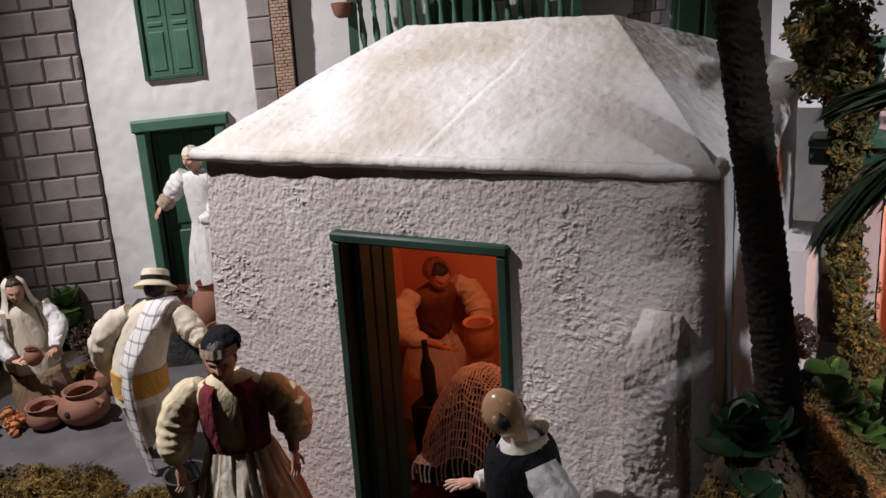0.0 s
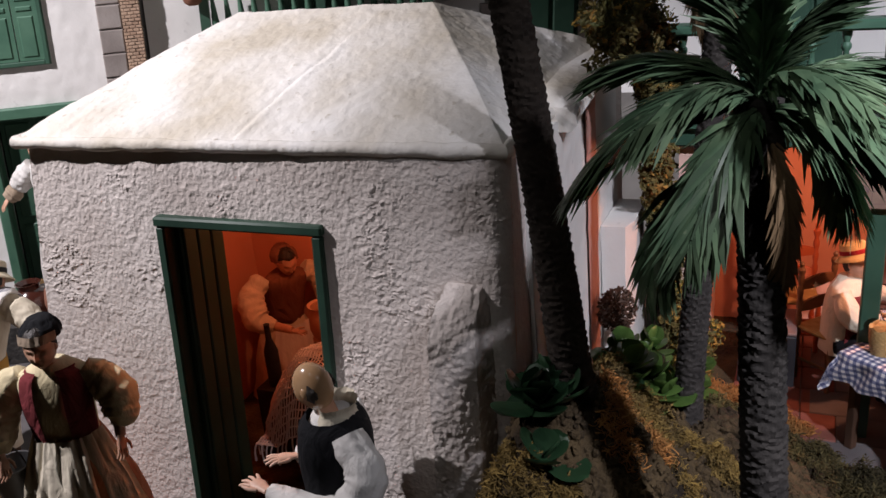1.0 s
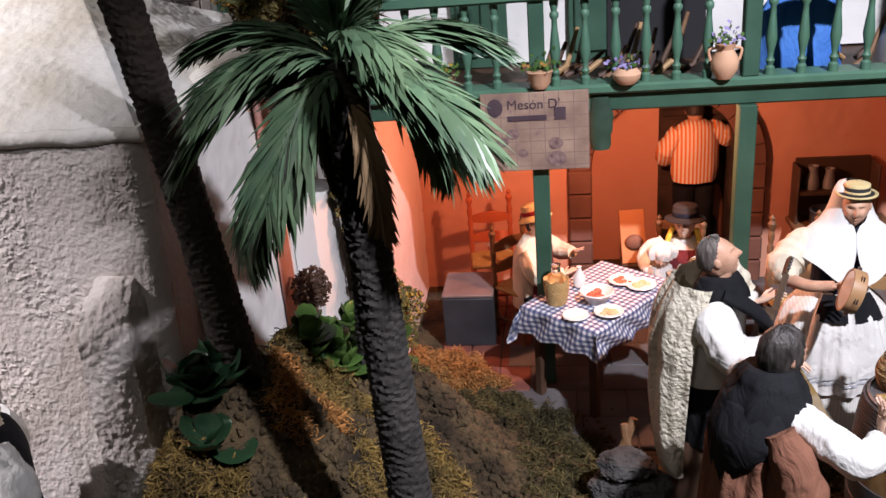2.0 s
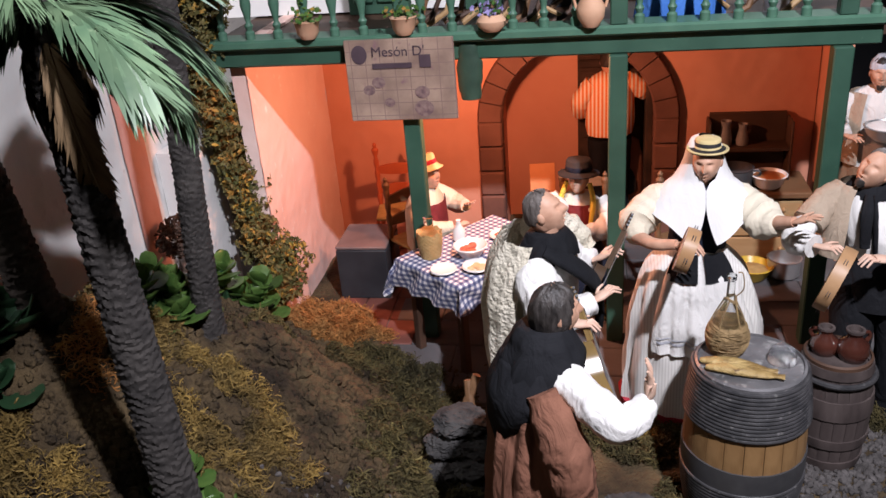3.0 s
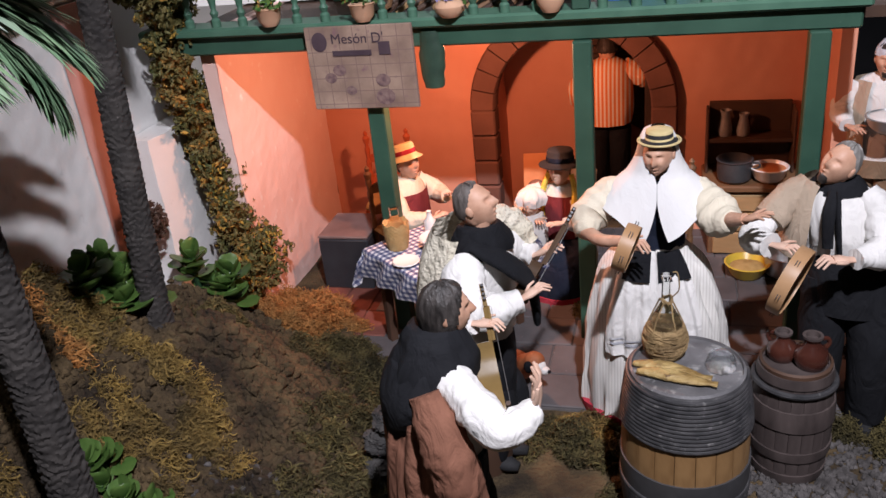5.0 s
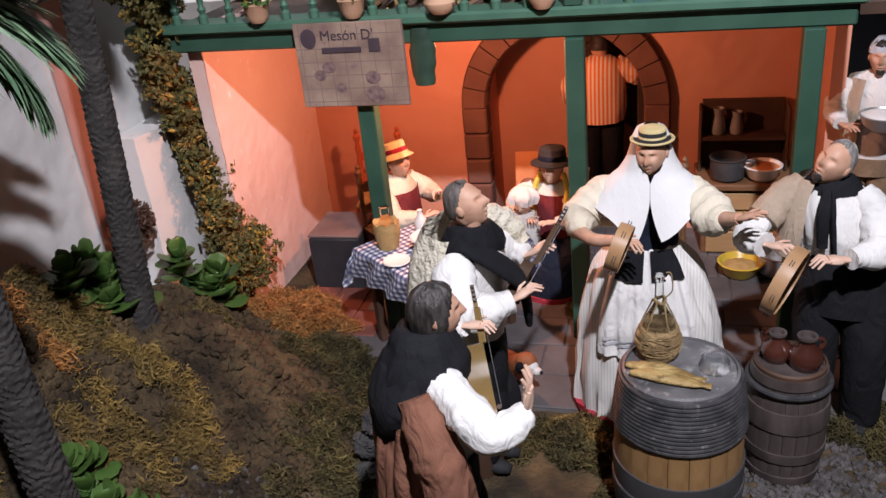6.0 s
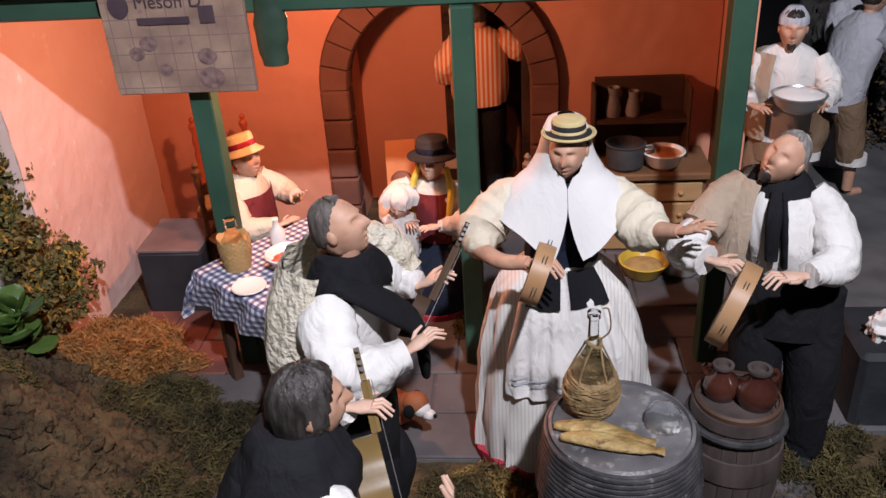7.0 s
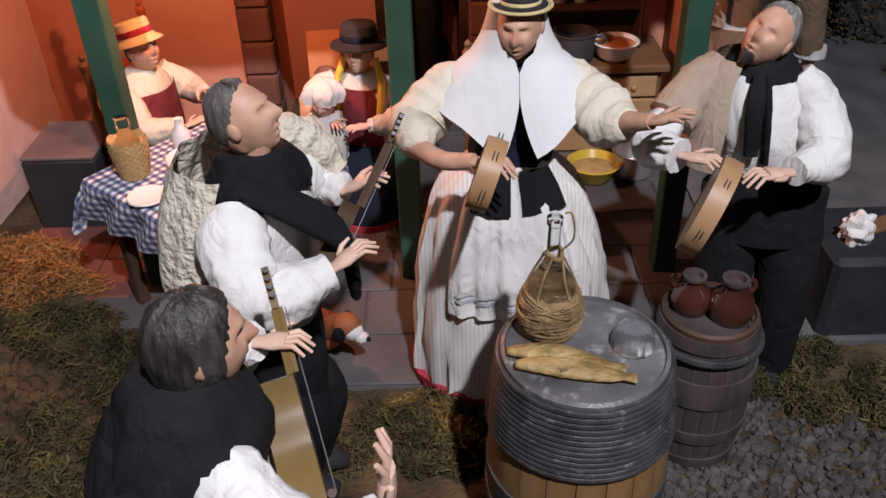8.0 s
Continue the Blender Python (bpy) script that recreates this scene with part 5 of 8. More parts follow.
    d.limb([(-0.085, 0.055, 0.352), (-0.082, 0.012, 0.39), (-0.056, -0.032, 0.35), (-0.006, -0.056, 0.262), (0.0, -0.062, 0.14), (-0.012, -0.06, 0.025)], [0.03, 0.036, 0.037, 0.03, 0.024, 0.022], C_PLAID, 0.22, 26, 9, 0.3)
    d.neck((-0.056, 0.028, 0.375), (-0.06, 0.034, 0.395))
    d.head((-0.061, 0.038, 0.405), 0, -10, 0.028, SKIN, HAIRD, 0.66)
    d.hat(0.043, 0.027, 0.028, HATC, HATB, 0.45, -20, 0.01)
    d.done("man doll in cream shirt, straw hat and checked shawl", "villagers")
    # cloaked seller
    d = Doll(-1.71, 1.42, -0.035, -30)
    d.body([(0, 0.02, 0.0, 0.075, 0.078), (0, 0.02, 0.08, 0.07, 0.072), (0, 0.01, 0.15, 0.06, 0.055)], C_TROUS, 0.09, 12)
    d.body([(0, 0.01, 0.14, 0.058, 0.053), (0, 0, 0.24, 0.055, 0.045), (0, 0, 0.30, 0.05, 0.034), (0, 0, 0.325, 0.024, 0.02)], C_CREAM, 0.08, 10)
    d.body([(0, -0.005, 0.16, 0.064, 0.055), (0, -0.002, 0.24, 0.062, 0.05), (0, 0, 0.31, 0.05, 0.038)], C_BEIGE, 0.06, 8, 5, 30, 130, 410, 0.004)
    for s in (-1, 1):
        d.limb([(0.046 * s, 0, 0.30), (0.07 * s, 0.03, 0.25), (0.05 * s, 0.08, 0.21)], [0.026, 0.028, 0.018], C_WHITE, 0.17)
        d.hand((0.046 * s, 0.085, 0.208), (0.02 * s, 0.115, 0.205), SKIN)
    d.neck((0, 0.004, 0.315), (0, 0.012, 0.34))
    d.head((0, 0.016, 0.354), 8, -10, 0.028, SKIN, HAIRD, 0.66)
    d.body([(0, 0.0, 0.30, 0.045, 0.04), (0, 0.002, 0.33, 0.034, 0.033), (0, 0.006, 0.355, 0.029, 0.031), (0, 0.008, 0.375, 0.026, 0.028), (0, 0.008, 0.39, 0.012, 0.014)], C_CREAM, 0.05, 7, 5, 34, 135, 405)
    d.done("seated pottery seller doll wrapped in a cream headcloth", "villagers")
    # woman in white at the green door
    d = Doll(-1.414, 1.80, 0.122, -80)
    d.body([(0, 0, 0.0, 0.082, 0.07), (0, 0, 0.15, 0.068, 0.058), (0, 0, 0.27, 0.04, 0.034)], C_WHITE, 0.09, 14, 5, 56)
    d.body([(0, 0, 0.26, 0.041, 0.035), (0, 0, 0.33, 0.045, 0.035), (0, 0, 0.385, 0.048, 0.03), (0, 0, 0.402, 0.022, 0.018)], C_WHITE, 0.05)
    d.limb([(-0.038, 0, 0.39), (-0.064, 0.004, 0.366), (-0.088, 0.014, 0.338)], [0.026, 0.032, 0.026], C_WHITE, 0.17)
    d.limb([(-0.08, 0.01, 0.346), (-0.098, 0.02, 0.326), (-0.112, 0.03, 0.314)], [0.02, 0.027, 0.02], C_BEIGE, 0.15)
    d.hand((-0.112, 0.03, 0.314), (-0.124, 0.05, 0.285), SKIN)
    d.limb([(0.04, 0, 0.39), (0.06, 0.01, 0.35), (0.05, 0.04, 0.30), (0.02, 0.055, 0.285)], [0.024, 0.03, 0.027, 0.015], C_WHITE, 0.17)
    d.neck((0, 0.004, 0.39), (0, 0.01, 0.42))
    d.head((0, 0.014, 0.436), 0, -4, 0.028, SKIN, C_CREAM, 0.35)
    d.done("woman doll in white dress and apron at the green door", "villagers")
    # figure inside the cottage
    d = Doll(-0.728, 1.735, -0.062, -35)
    d.body([(0, -0.02, 0.0, 0.10, 0.085), (0, -0.015, 0.12, 0.085, 0.075), (0, -0.01, 0.21, 0.062, 0.052), (0, 0, 0.26, 0.04, 0.034)], C_CREAM, 0.1, 12)
    d.body([(0, 0, 0.05, 0.092, 0.083), (0, 0, 0.15, 0.08, 0.07), (0, 0.002, 0.25, 0.045, 0.042)], C_WHITE, 0.09, 12, 5, 24, 40, 140, 0.006)
    d.body([(0, 0, 0.25, 0.041, 0.035), (0, 0.015, 0.32, 0.05, 0.04), (0, 0.035, 0.365, 0.05, 0.034), (0, 0.04, 0.385, 0.022, 0.018)], C_BROWN, 0.05)
    for s in (-1, 1):
        d.limb([(0.046 * s, 0.03, 0.37), (0.082 * s, 0.04, 0.34), (0.085 * s, 0.07, 0.3), (0.06 * s, 0.095, 0.285)], [0.026, 0.034, 0.034, 0.016], C_CREAM, 0.18)
        d.limb([(0.06 * s, 0.09, 0.285), (0.035 * s, 0.13, 0.28)], [0.012, 0.009], SKIN, 0)
        d.hand((0.035 * s, 0.13, 0.28), (0.015 * s, 0.16, 0.278), SKIN)
    d.neck((0, 0.04, 0.375), (0, 0.055, 0.395))
    d.head((0, 0.062, 0.408), 0, -28, 0.028, SKIN, HAIRD, 0.6)
    d.body([(0, 0.055, 0.412, 0.029, 0.031), (0, 0.05, 0.428, 0.027, 0.03), (0, 0.044, 0.442, 0.014, 0.016)], C_BROWN, 0.1, 8)
    d.done("woman doll stirring at a pot inside the cottage", "villagers")


singer()
tambourine_player()
guitarist()
sheepskin_man()
table_man()
table_woman()
cook()
back_dolls()
house_dolls()


# ---- left street: tower, facade, second balcony ----
AX, UX = Vector((-0.505, 0.863, 0)), Vector((0.863, 0.505, 0))


def fp(u, d, z):
    """A point on the street front: along it, out from it, up; the old walls lean slightly."""
    return Vector((0.187, 0.253, 0)) + UX * (u + 0.065 * (z - 0.7)) + AX * (2.35 - d) + Vector((0, 0, z))


def fbox(bm, u0, u1, d0, d1, z0, z1, mi=0, bev=0.0):
    b = bev
    if b:
        rs = [[fp(u, d, z) for u, z in ((u0 + k, z0 + k), (u1 - k, z0 + k), (u1 - k, z1 - k), (u0 + k, z1 - k))] for d, k in ((d0, 0), (d1 - b, 0), (d1, b))]
    else:
        rs = [[fp(u, d, z) for u, z in ((u0, z0), (u1, z0), (u1, z1), (u0, z1))] for d in (d0, d1)]
    quad_loft(bm, rs, mi)
    return bm


def street():
    rnd = random.Random(3)
    bm = bmesh.new()
    bump_wall(bm, fp(-0.909, 0, 0), fp(-0.46, 0, 0) - fp(-0.909, 0, 0), fp(-0.909, 0, 1.25) - fp(-0.909, 0, 0), 50, 110, 0.003, 14,
              lambda a, b: not (-0.775 < -0.909 + 0.449 * a < -0.575 and 1.25 * b < 0.612))
    fbox(bm, -0.909, -0.776, -0.05, -0.004, 0, 1.25)
    fbox(bm, -0.574, -0.46, -0.05, -0.004, 0, 1.25)
    fbox(bm, -0.776, -0.574, -0.05, -0.004, 0.613, 1.25)
    tagged(part("wall_facade", bm, SMOOTH), "stained white plaster front of the street house", "wall", "", "structure")
    bm = bmesh.new()
    bump_wall(bm, fp(-0.345, -0.03, 0), fp(1.5, -0.03, 0) - fp(-0.345, -0.03, 0), fp(0, 0, 1.25) - fp(0, 0, 0), 60, 60, 0.003, 12)
    fbox(bm, -0.345, 1.5, -0.08, -0.035, 0, 1.25)
    tagged(part("wall_white", bm, SMOOTH), "white wall behind the cottage roof", "wall", "", "structure")
    # shuttered window
    w = thing("window_1", fp(-0.67, 0, 0.74), "closed green louvre shutters in a white wall", "window", "", "structure")
    fr = bmesh.new()
    for a in ((-0.748, -0.735, 0, .012, .735, 1.06), (-0.605, -0.592, 0, .012, .735, 1.06), (-0.735, -0.605, 0, .012, .735, .747), (-0.735, -0.605, 0, .012, 1.048, 1.06)):
        fbox(fr, *a, bev=.002)
    part("window_frame", fr, GREEN, w)
    for u0 in (-0.734, -0.669):
        s = bmesh.new()
        fbox(s, u0 + .001, u0 + .063, .001, .006, .748, 1.047)
        for z0, z1 in ((.757, .86), (.872, .885), (.897, 1.04)):
            fbox(s, u0 + .012, u0 + .052, .006, .009, z0, z1, bev=.003)
        part("shutter", s, GREENL, w)
    # green door
    dr = thing("door_1", fp(-0.67, 0, 0), "green wooden double door in a heavy frame", "door", "", "structure")
    for nm, a in (("door_jamb", (-0.797, -0.768, -.02, .014, .1, .60)), ("door_jamb", (-0.58, -0.551, -.02, .014, .1, .60)), ("door_lintel", (-0.805, -0.54, -.02, .02, .6005, .632))):
        part(nm, fbox(bmesh.new(), *a, bev=.004), GREENL, dr)
    for u0 in (-0.767, -0.674):
        b = bmesh.new()
        fbox(b, u0, u0 + .092, -.045, -.035, .1, .60)
        for z0, z1 in ((.12, .3), (.32, .42), (.44, .585)):
            fbox(b, u0 + .012, u0 + .08, -.035, -.03, z0, z1, bev=.003)
        part("door_leaf", b, GREEN, dr)
    # stone tower: blocks in courses, front and return face
    tw = thing("stone_tower", fp(-1.15, 0.03, 0), "grey tower wall of squared stone blocks", "tower")
    core = bmesh.new()
    fbox(core, -1.215, -0.912, -0.3, 0.004, 0, 1.25)
    part("core", core, JOINT, tw)
    z, row = 0.0, 0
    while z < 1.24:
        hh = rnd.uniform(0.058, 0.068)
        for lo, hi, face in ((-1.215, -1.117, 0.004), (-1.113, -0.912, 0.009)):
            u = lo - (0.04 if row % 2 else 0.0)
            while u < hi - 0.004:
                u1 = min(u + rnd.uniform(0.075, 0.12), hi)
                a = max(u, lo)
                if hi - u1 < 0.02:
                    u1 = hi
                if u1 - a > 0.012:
                    part("stone", fbox(bmesh.new(), a + .0012, u1 - .0012, -0.015, face + rnd.uniform(0, .003), z + .0012, z + hh - .0012, bev=.005), BLOCK, tw)
                u = u1
        part("stone", fbox(bmesh.new(), -1.2195, -1.2155, -0.08, -0.015, z + .0015, z + hh - .0015), BLOCK, tw)
        z += hh
        row += 1
    # wall further back on the far side of the tower
    bm = bmesh.new()
    fbox(bm, -1.9, -1.22, -0.35, -0.3, 0, 1.25)
    tagged(part("wall_far", bm, SMOOTH), "white wall beyond the stone tower", "wall", "", "structure")
    # quoin pilaster and brick pier
    pl = thing("quoin_pilaster", fp(-0.425, 0, 0), "dark grey stone quoins at the corner of the house", "pilaster", "", "structure")
    for k in range(20):
        part("stone", fbox(bmesh.new(), -0.46 + .001, -0.398, -.05, .007 + .002 * (k % 2), .062 * k + .001, .062 * (k + 1) - .001, bev=.003), BLOCK, pl)
    bp = thing("brick_pier", fp(-0.37, 0, 0), "narrow pier of small tan bricks", "pier", "", "structure")
    part("core", fbox(bmesh.new(), -0.395, -0.35, -.06, .006, 0, 1.25), JOINT, bp)
    for k in range(70):
        z = .64 + .0086 * k
        for u0, u1 in (((-0.396, -0.381), (-0.38, -0.365), (-0.364, -0.349)) if k % 2 else ((-0.396, -0.3885), (-0.3875, -0.3725), (-0.3715, -0.3565), (-0.3555, -0.349))):
            part("brick", fbox(bmesh.new(), u0, u1, 0, .010 + rnd.uniform(-.001, .002), z + .0006, z + .0078, bev=.001), BRICK, bp)
    # balcony behind the roof
    bal = thing("rear_balcony", fp(0.1, 0.05, 0.7), "green wooden balcony seen over the cottage roof", "balcony")
    part("floor_board", fbox(bmesh.new(), -0.19, 0.42, -.03, .08, .705, .725), GREEN, bal)
    part("handrail", fbox(bmesh.new(), -0.19, 0.42, .04, .075, .905, .925, bev=.003), GREENL, bal)
    prof = [(0.008, 0), (0.008, .012), (0.005, .018), (0.0085, .03), (0.0055, .045), (0.010, .075), (0.0085, .09), (0.005, .13), (0.0075, .14), (0.0055, .15), (0.008, .165), (0.008, .18)]
    me = mesh_of("baluster", lathe(bmesh.new(), prof, 10), GREENL)
    for k in range(17):
        b = part("baluster", me, None, bal)
        b.matrix_world = Matrix.Translation(fp(-0.148 + .0345 * k, .058, .725))
    for u in (-0.178, 0.12, 0.405):
        part("post", fbox(bmesh.new(), u - .012, u + .012, .045, .07, .72, 1.2), GREEN, bal)
    for u0, u1, nm in ((0.02, 0.2, "rear_door"), (0.68, 0.84, "rear_window")):
        b = bmesh.new()
        fbox(b, u0, u1, -.03, -.012, .6, 1.15)
        fbox(b, u0 + .012, (u0 + u1) / 2 - .006, -.012, -.006, .63, 1.1, bev=.003)
        fbox(b, (u0 + u1) / 2 + .006, u1 - .012, -.012, -.006, .63, 1.1, bev=.003)
        tagged(part(nm, b, GREEN), "dark green shutters in the rear white wall", "window", "", "structure")
    bm = bmesh.new()
    for k in range(8):
        for i in range(3):
            fbox(bm, 0.56 + .03 * i + .014 * (k % 2), 0.588 + .03 * i + .014 * (k % 2), -.03, -.015, .6 + .035 * k, .633 + .035 * k, 0, .003)
    tagged(part("rear_quoins", bm, BLOCK), "grey stone quoins on the rear wall", "quoins", "", "structure")
    for u, z in ((-0.2, .80), (0.2, .80)):
        p = bmesh.new()
        lathe(p, [(.012, 0), (.022, .008), (.027, .03), (.028, .038), (.024, .038), (.02, .03)], 18, 0, Matrix.Translation(fp(u, .085, z + .05)))
        solo("flower_pot", p, CLAY, "small terracotta flower pot hung on the balcony", "flower pot", "balcony pots")
    # raised threshold in front of the green door
    st = bmesh.new()
    rs = []
    fbox(st, -0.87, -0.45, 0.0, 0.26, 0.0, 0.115, 0, .006)
    tagged(part("step", st, ROCK), "low stone threshold before the green door", "step", "", "structure")


street()


# ---- palms ----
def trunk_mesh(base, top, r0, r1, mat, pitch, rnd, bend=0.0):
    bm = bmesh.new()
    base, top = Vector(base), Vector(top)
    d = top - base
    n = int(d.length / pitch)
    side = Vector((1, 0, 0))
    rs, seg, sub, cols = [], 44, 5, 9
    for i in range(n * sub + 1):
        t = i / (n * sub)
        c = base + d * t + side * bend * math.sin(math.pi * t)
        r = (r0 + (r1 - r0) * t) * (1 + 0.35 * math.exp(-t * 22))
        ring = []
        for j in range(seg):
            a = 2 * math.pi * j / seg
            q = (a / (2 * math.pi) * cols) % 1.0
            wob = 0.8 * noise.noise(Vector((math.cos(a) * 2.6, math.sin(a) * 2.6, t * n * 0.45))) + 0.35 * noise.noise(Vector((math.cos(a) * 6, math.sin(a) * 6, t * n * 0.9)))
            ph = (t * n + 0.24 * abs(q - 0.5) * 2 + 0.5 * (int(a / (2 * math.pi) * cols) % 2) + wob) % 1.0
            saw = ph if ph < 0.86 else (1 - ph) / 0.14 * 0.86
            k = 0.9 + 0.15 * saw + 0.09 * noise.noise(Vector((math.cos(a) * 7, math.sin(a) * 7, t * n * 1.3)))
            ring.append(c + Vector((math.cos(a), math.sin(a), 0)) * r * k)
        rs.append(ring)
    quad_loft(bm, rs)
    return bm


def frond_mesh(name, length, droop, rnd, width=0.05, mat=None, n=46):
    """A feathered leaf along +x that arches over, with many narrow leaflets."""
    bm = bmesh.new()
    ax = []
    for i in range(n + 1):
        t = i / n
        ax.append(Vector((length * (t - 0.12 * t * t * droop), 0, length * (0.34 * t - droop * 0.72 * t * t))))
    tube(bm, ax[::3], [0.0035 * (1 - 0.8 * i / (len(ax[::3]))) + .0006 for i in range(len(ax[::3]))], 5)
    for i in range(3, n + 1):
        t = i / n
        d = (ax[i] - ax[i - 1]).normalized()
        w = width * (0.4 + 1.0 * math.sin(min(1, t * 1.25 + 0.08) * math.pi * 0.62)) * (1 - 0.55 * max(0, t - 0.75) / 0.25)
        for s in (-1, 1):
            for q in range(5):
                g = (d * rnd.uniform(0.9, 1.2) + Vector((0, s, 0)) * rnd.uniform(0.2, 0.62) + Vector((0, 0, rnd.uniform(-0.6, 0.05)))).normalized()
                l = w * rnd.uniform(0.6, 1.2)
                p = ax[i] - d * rnd.uniform(0, length / n)
                nn = g.cross(d).normalized()
                h = g.cross(nn) * l * rnd.uniform(0.035, 0.075)
                mid = p + g * l * 0.55 + Vector((0, 0, -0.04 * l))
                tip = p + g * l + Vector((0, 0, -0.22 * l))
                a = [bm.verts.new(v) for v in (p - h * 0.6, p + h * 0.6, mid + h, tip, mid - h)]
                bm.faces.new((a[0], a[1], a[2], a[4]))
                bm.faces.new((a[4], a[2], a[3]))
    return mesh_of(name, bm, mat or FROND)


def palm(at, top, r0, r1, bark, pitch, label, crown, seed, bend=0.0):
    rnd = random.Random(seed)
    p = thing("palm_tree", at, label, "palm tree", "palms")
    part("trunk", trunk_mesh(at, top, r0, r1, bark, pitch, rnd, bend), bark, p)
    for tier, (count, length, droop, tilt, width, mat) in enumerate(crown):
        meshes = [frond_mesh("frond", length * k, droop * rnd.uniform(0.85, 1.2), rnd, width, mat) for k in (0.9, 1.0, 1.1)]
        for i in range(count):
            f = part("frond", meshes[i % 3], None, p)
            ang = 360 * i / count + rnd.uniform(-9, 9) + tier * 17
            f.matrix_basis = Matrix.Translation(Vector(top) - Vector((0, 0, 0.006 * tier))) @ Matrix.Rotation(radians(ang), 4, "Z") @ Matrix.Rotation(radians(-tilt + rnd.uniform(-7, 7)), 4, "Y") @ Matrix.Rotation(radians(rnd.uniform(-14, 14)), 4, "X")
    return p


palm((0.331, 1.05, ground_z(0.331, 1.05) - .02), (0.291, 1.087, 0.822), 0.0255, 0.0215, TRUNK, 0.0105, "small palm with arching dark green feathered fronds",
     [(4, 0.13, 0.5, 58, 0.04, FROND), (5, 0.172, 0.85, 26, 0.048, FROND), (5, 0.178, 1.0, 0, 0.054, FROND), (2, 0.2, 0.95, -26, 0.046, FROND), (3, 0.15, 1.2, -50, 0.03, DRYFR)], 11)
palm((0.068, 1.255, ground_z(0.068, 1.255) - .02), (-0.084, 1.262, 1.41), 0.027, 0.0215, TRUNKD, 0.012, "leaning dark palm with a scaly bark trunk",
     [(6, 0.18, 0.6, 40, 0.038, FROND), (7, 0.2, 1.1, 10, 0.04, FROND), (6, 0.23, 1.25, -44, 0.022, DRYFR)], 12, 0.012)
palm((0.186, 1.455, ground_z(0.186, 1.455) - .02), (0.228, 1.48, 1.0), 0.022, 0.019, TRUNK, 0.011, "slender palm with ringed grey bark",
     [(6, 0.15, 0.6, 40, 0.036, FROND), (7, 0.18, 1.1, 8, 0.038, FROND), (7, 0.16, 1.3, -38, 0.026, DRYFR)], 13)


# ---- creeper, moss, succulents, gravel, rocks ----
def leaf_cloud(name, spots, size, mats, label, category, seed):
    rnd = random.Random(seed)
    vs, fs, ms = [], [], []
    for (c, r, n, share) in spots:
        for _ in range(n):
            v = Vector((rnd.gauss(0, 1), rnd.gauss(0, 1), rnd.gauss(0, 1)))
            v = v.normalized() * rnd.uniform(0.35, 1) ** 0.5
            p = Vector(c) + Vector((v.x * r[0], v.y * r[1], v.z * r[2]))
            u = Vector((rnd.gauss(0, 1), rnd.gauss(0, 1), rnd.gauss(0, 1))).normalized()
            w = u.orthogonal().normalized()
            nrm = u.cross(w)
            s = size * rnd.uniform(0.6, 1.3)
            i = len(vs)
            vs += [p - u * s, p + w * s * 0.5 + nrm * s * .2, p + u * s, p - w * s * 0.5 + nrm * s * .2]
            fs += [(i, i + 1, i + 2), (i, i + 2, i + 3)]
            k = 1 if rnd.random() < share else 0
            ms += [k, k]
    me = bpy.data.meshes.new(name)
    me.from_pydata(vs, [], fs)
    for m in mats:
        me.materials.append(m)
    me.polygons.foreach_set("material_index", ms)
    tagged(new(name, me), label, category, "", "stuff")


def creeper_spots():
    rnd = random.Random(15)
    way = smooth_pts([(0.04, 1.56, .84), (0.05, 1.66, .82), (.06, 1.77, .76), (.065, 1.85, .67), (.07, 1.83, .56), (.075, 1.87, .47), (.085, 1.88, .37), (.1, 1.88, .28), (.12, 1.87, .19), (.15, 1.86, .12)], 6)
    out = []
    for k, p in enumerate(way):
        t = k / (len(way) - 1)
        wide = 0.06 if t < 0.4 else 0.042 if t < 0.85 else 0.055
        for _ in range(16):
            c = p + Vector((min(1.1, abs(rnd.gauss(0, .5))) - .2, max(-1.1, min(1.1, rnd.gauss(0, .62))), rnd.gauss(0, .55))) * wide
            r = rnd.uniform(.010, .022)
            out.append((c, (r, r, r * .8), int(34 * (r / .016) ** 2), rnd.choice((.0, .03, .05, .45) if t < .45 else (.02, .05, .1, .25, .3))))
    return out


leaf_cloud("creeper", creeper_spots(), 0.0062, [VINE, VINEY], "creeper with small olive leaves and yellow blossom on the wall", "creeper", 5)
leaf_cloud("shrub_twigs", [((0.03, 1.70, 0.30), (.035, .05, .04), 665, .0), ((-1.78, 1.66, .06), (.1, .07, .05), 700, .3), ((1.75, 2.72, .12), (.14, .12, .12), 900, .5)], 0.006, [WOODD, MOSS], "dry brown shrub twigs", "shrub", 6)


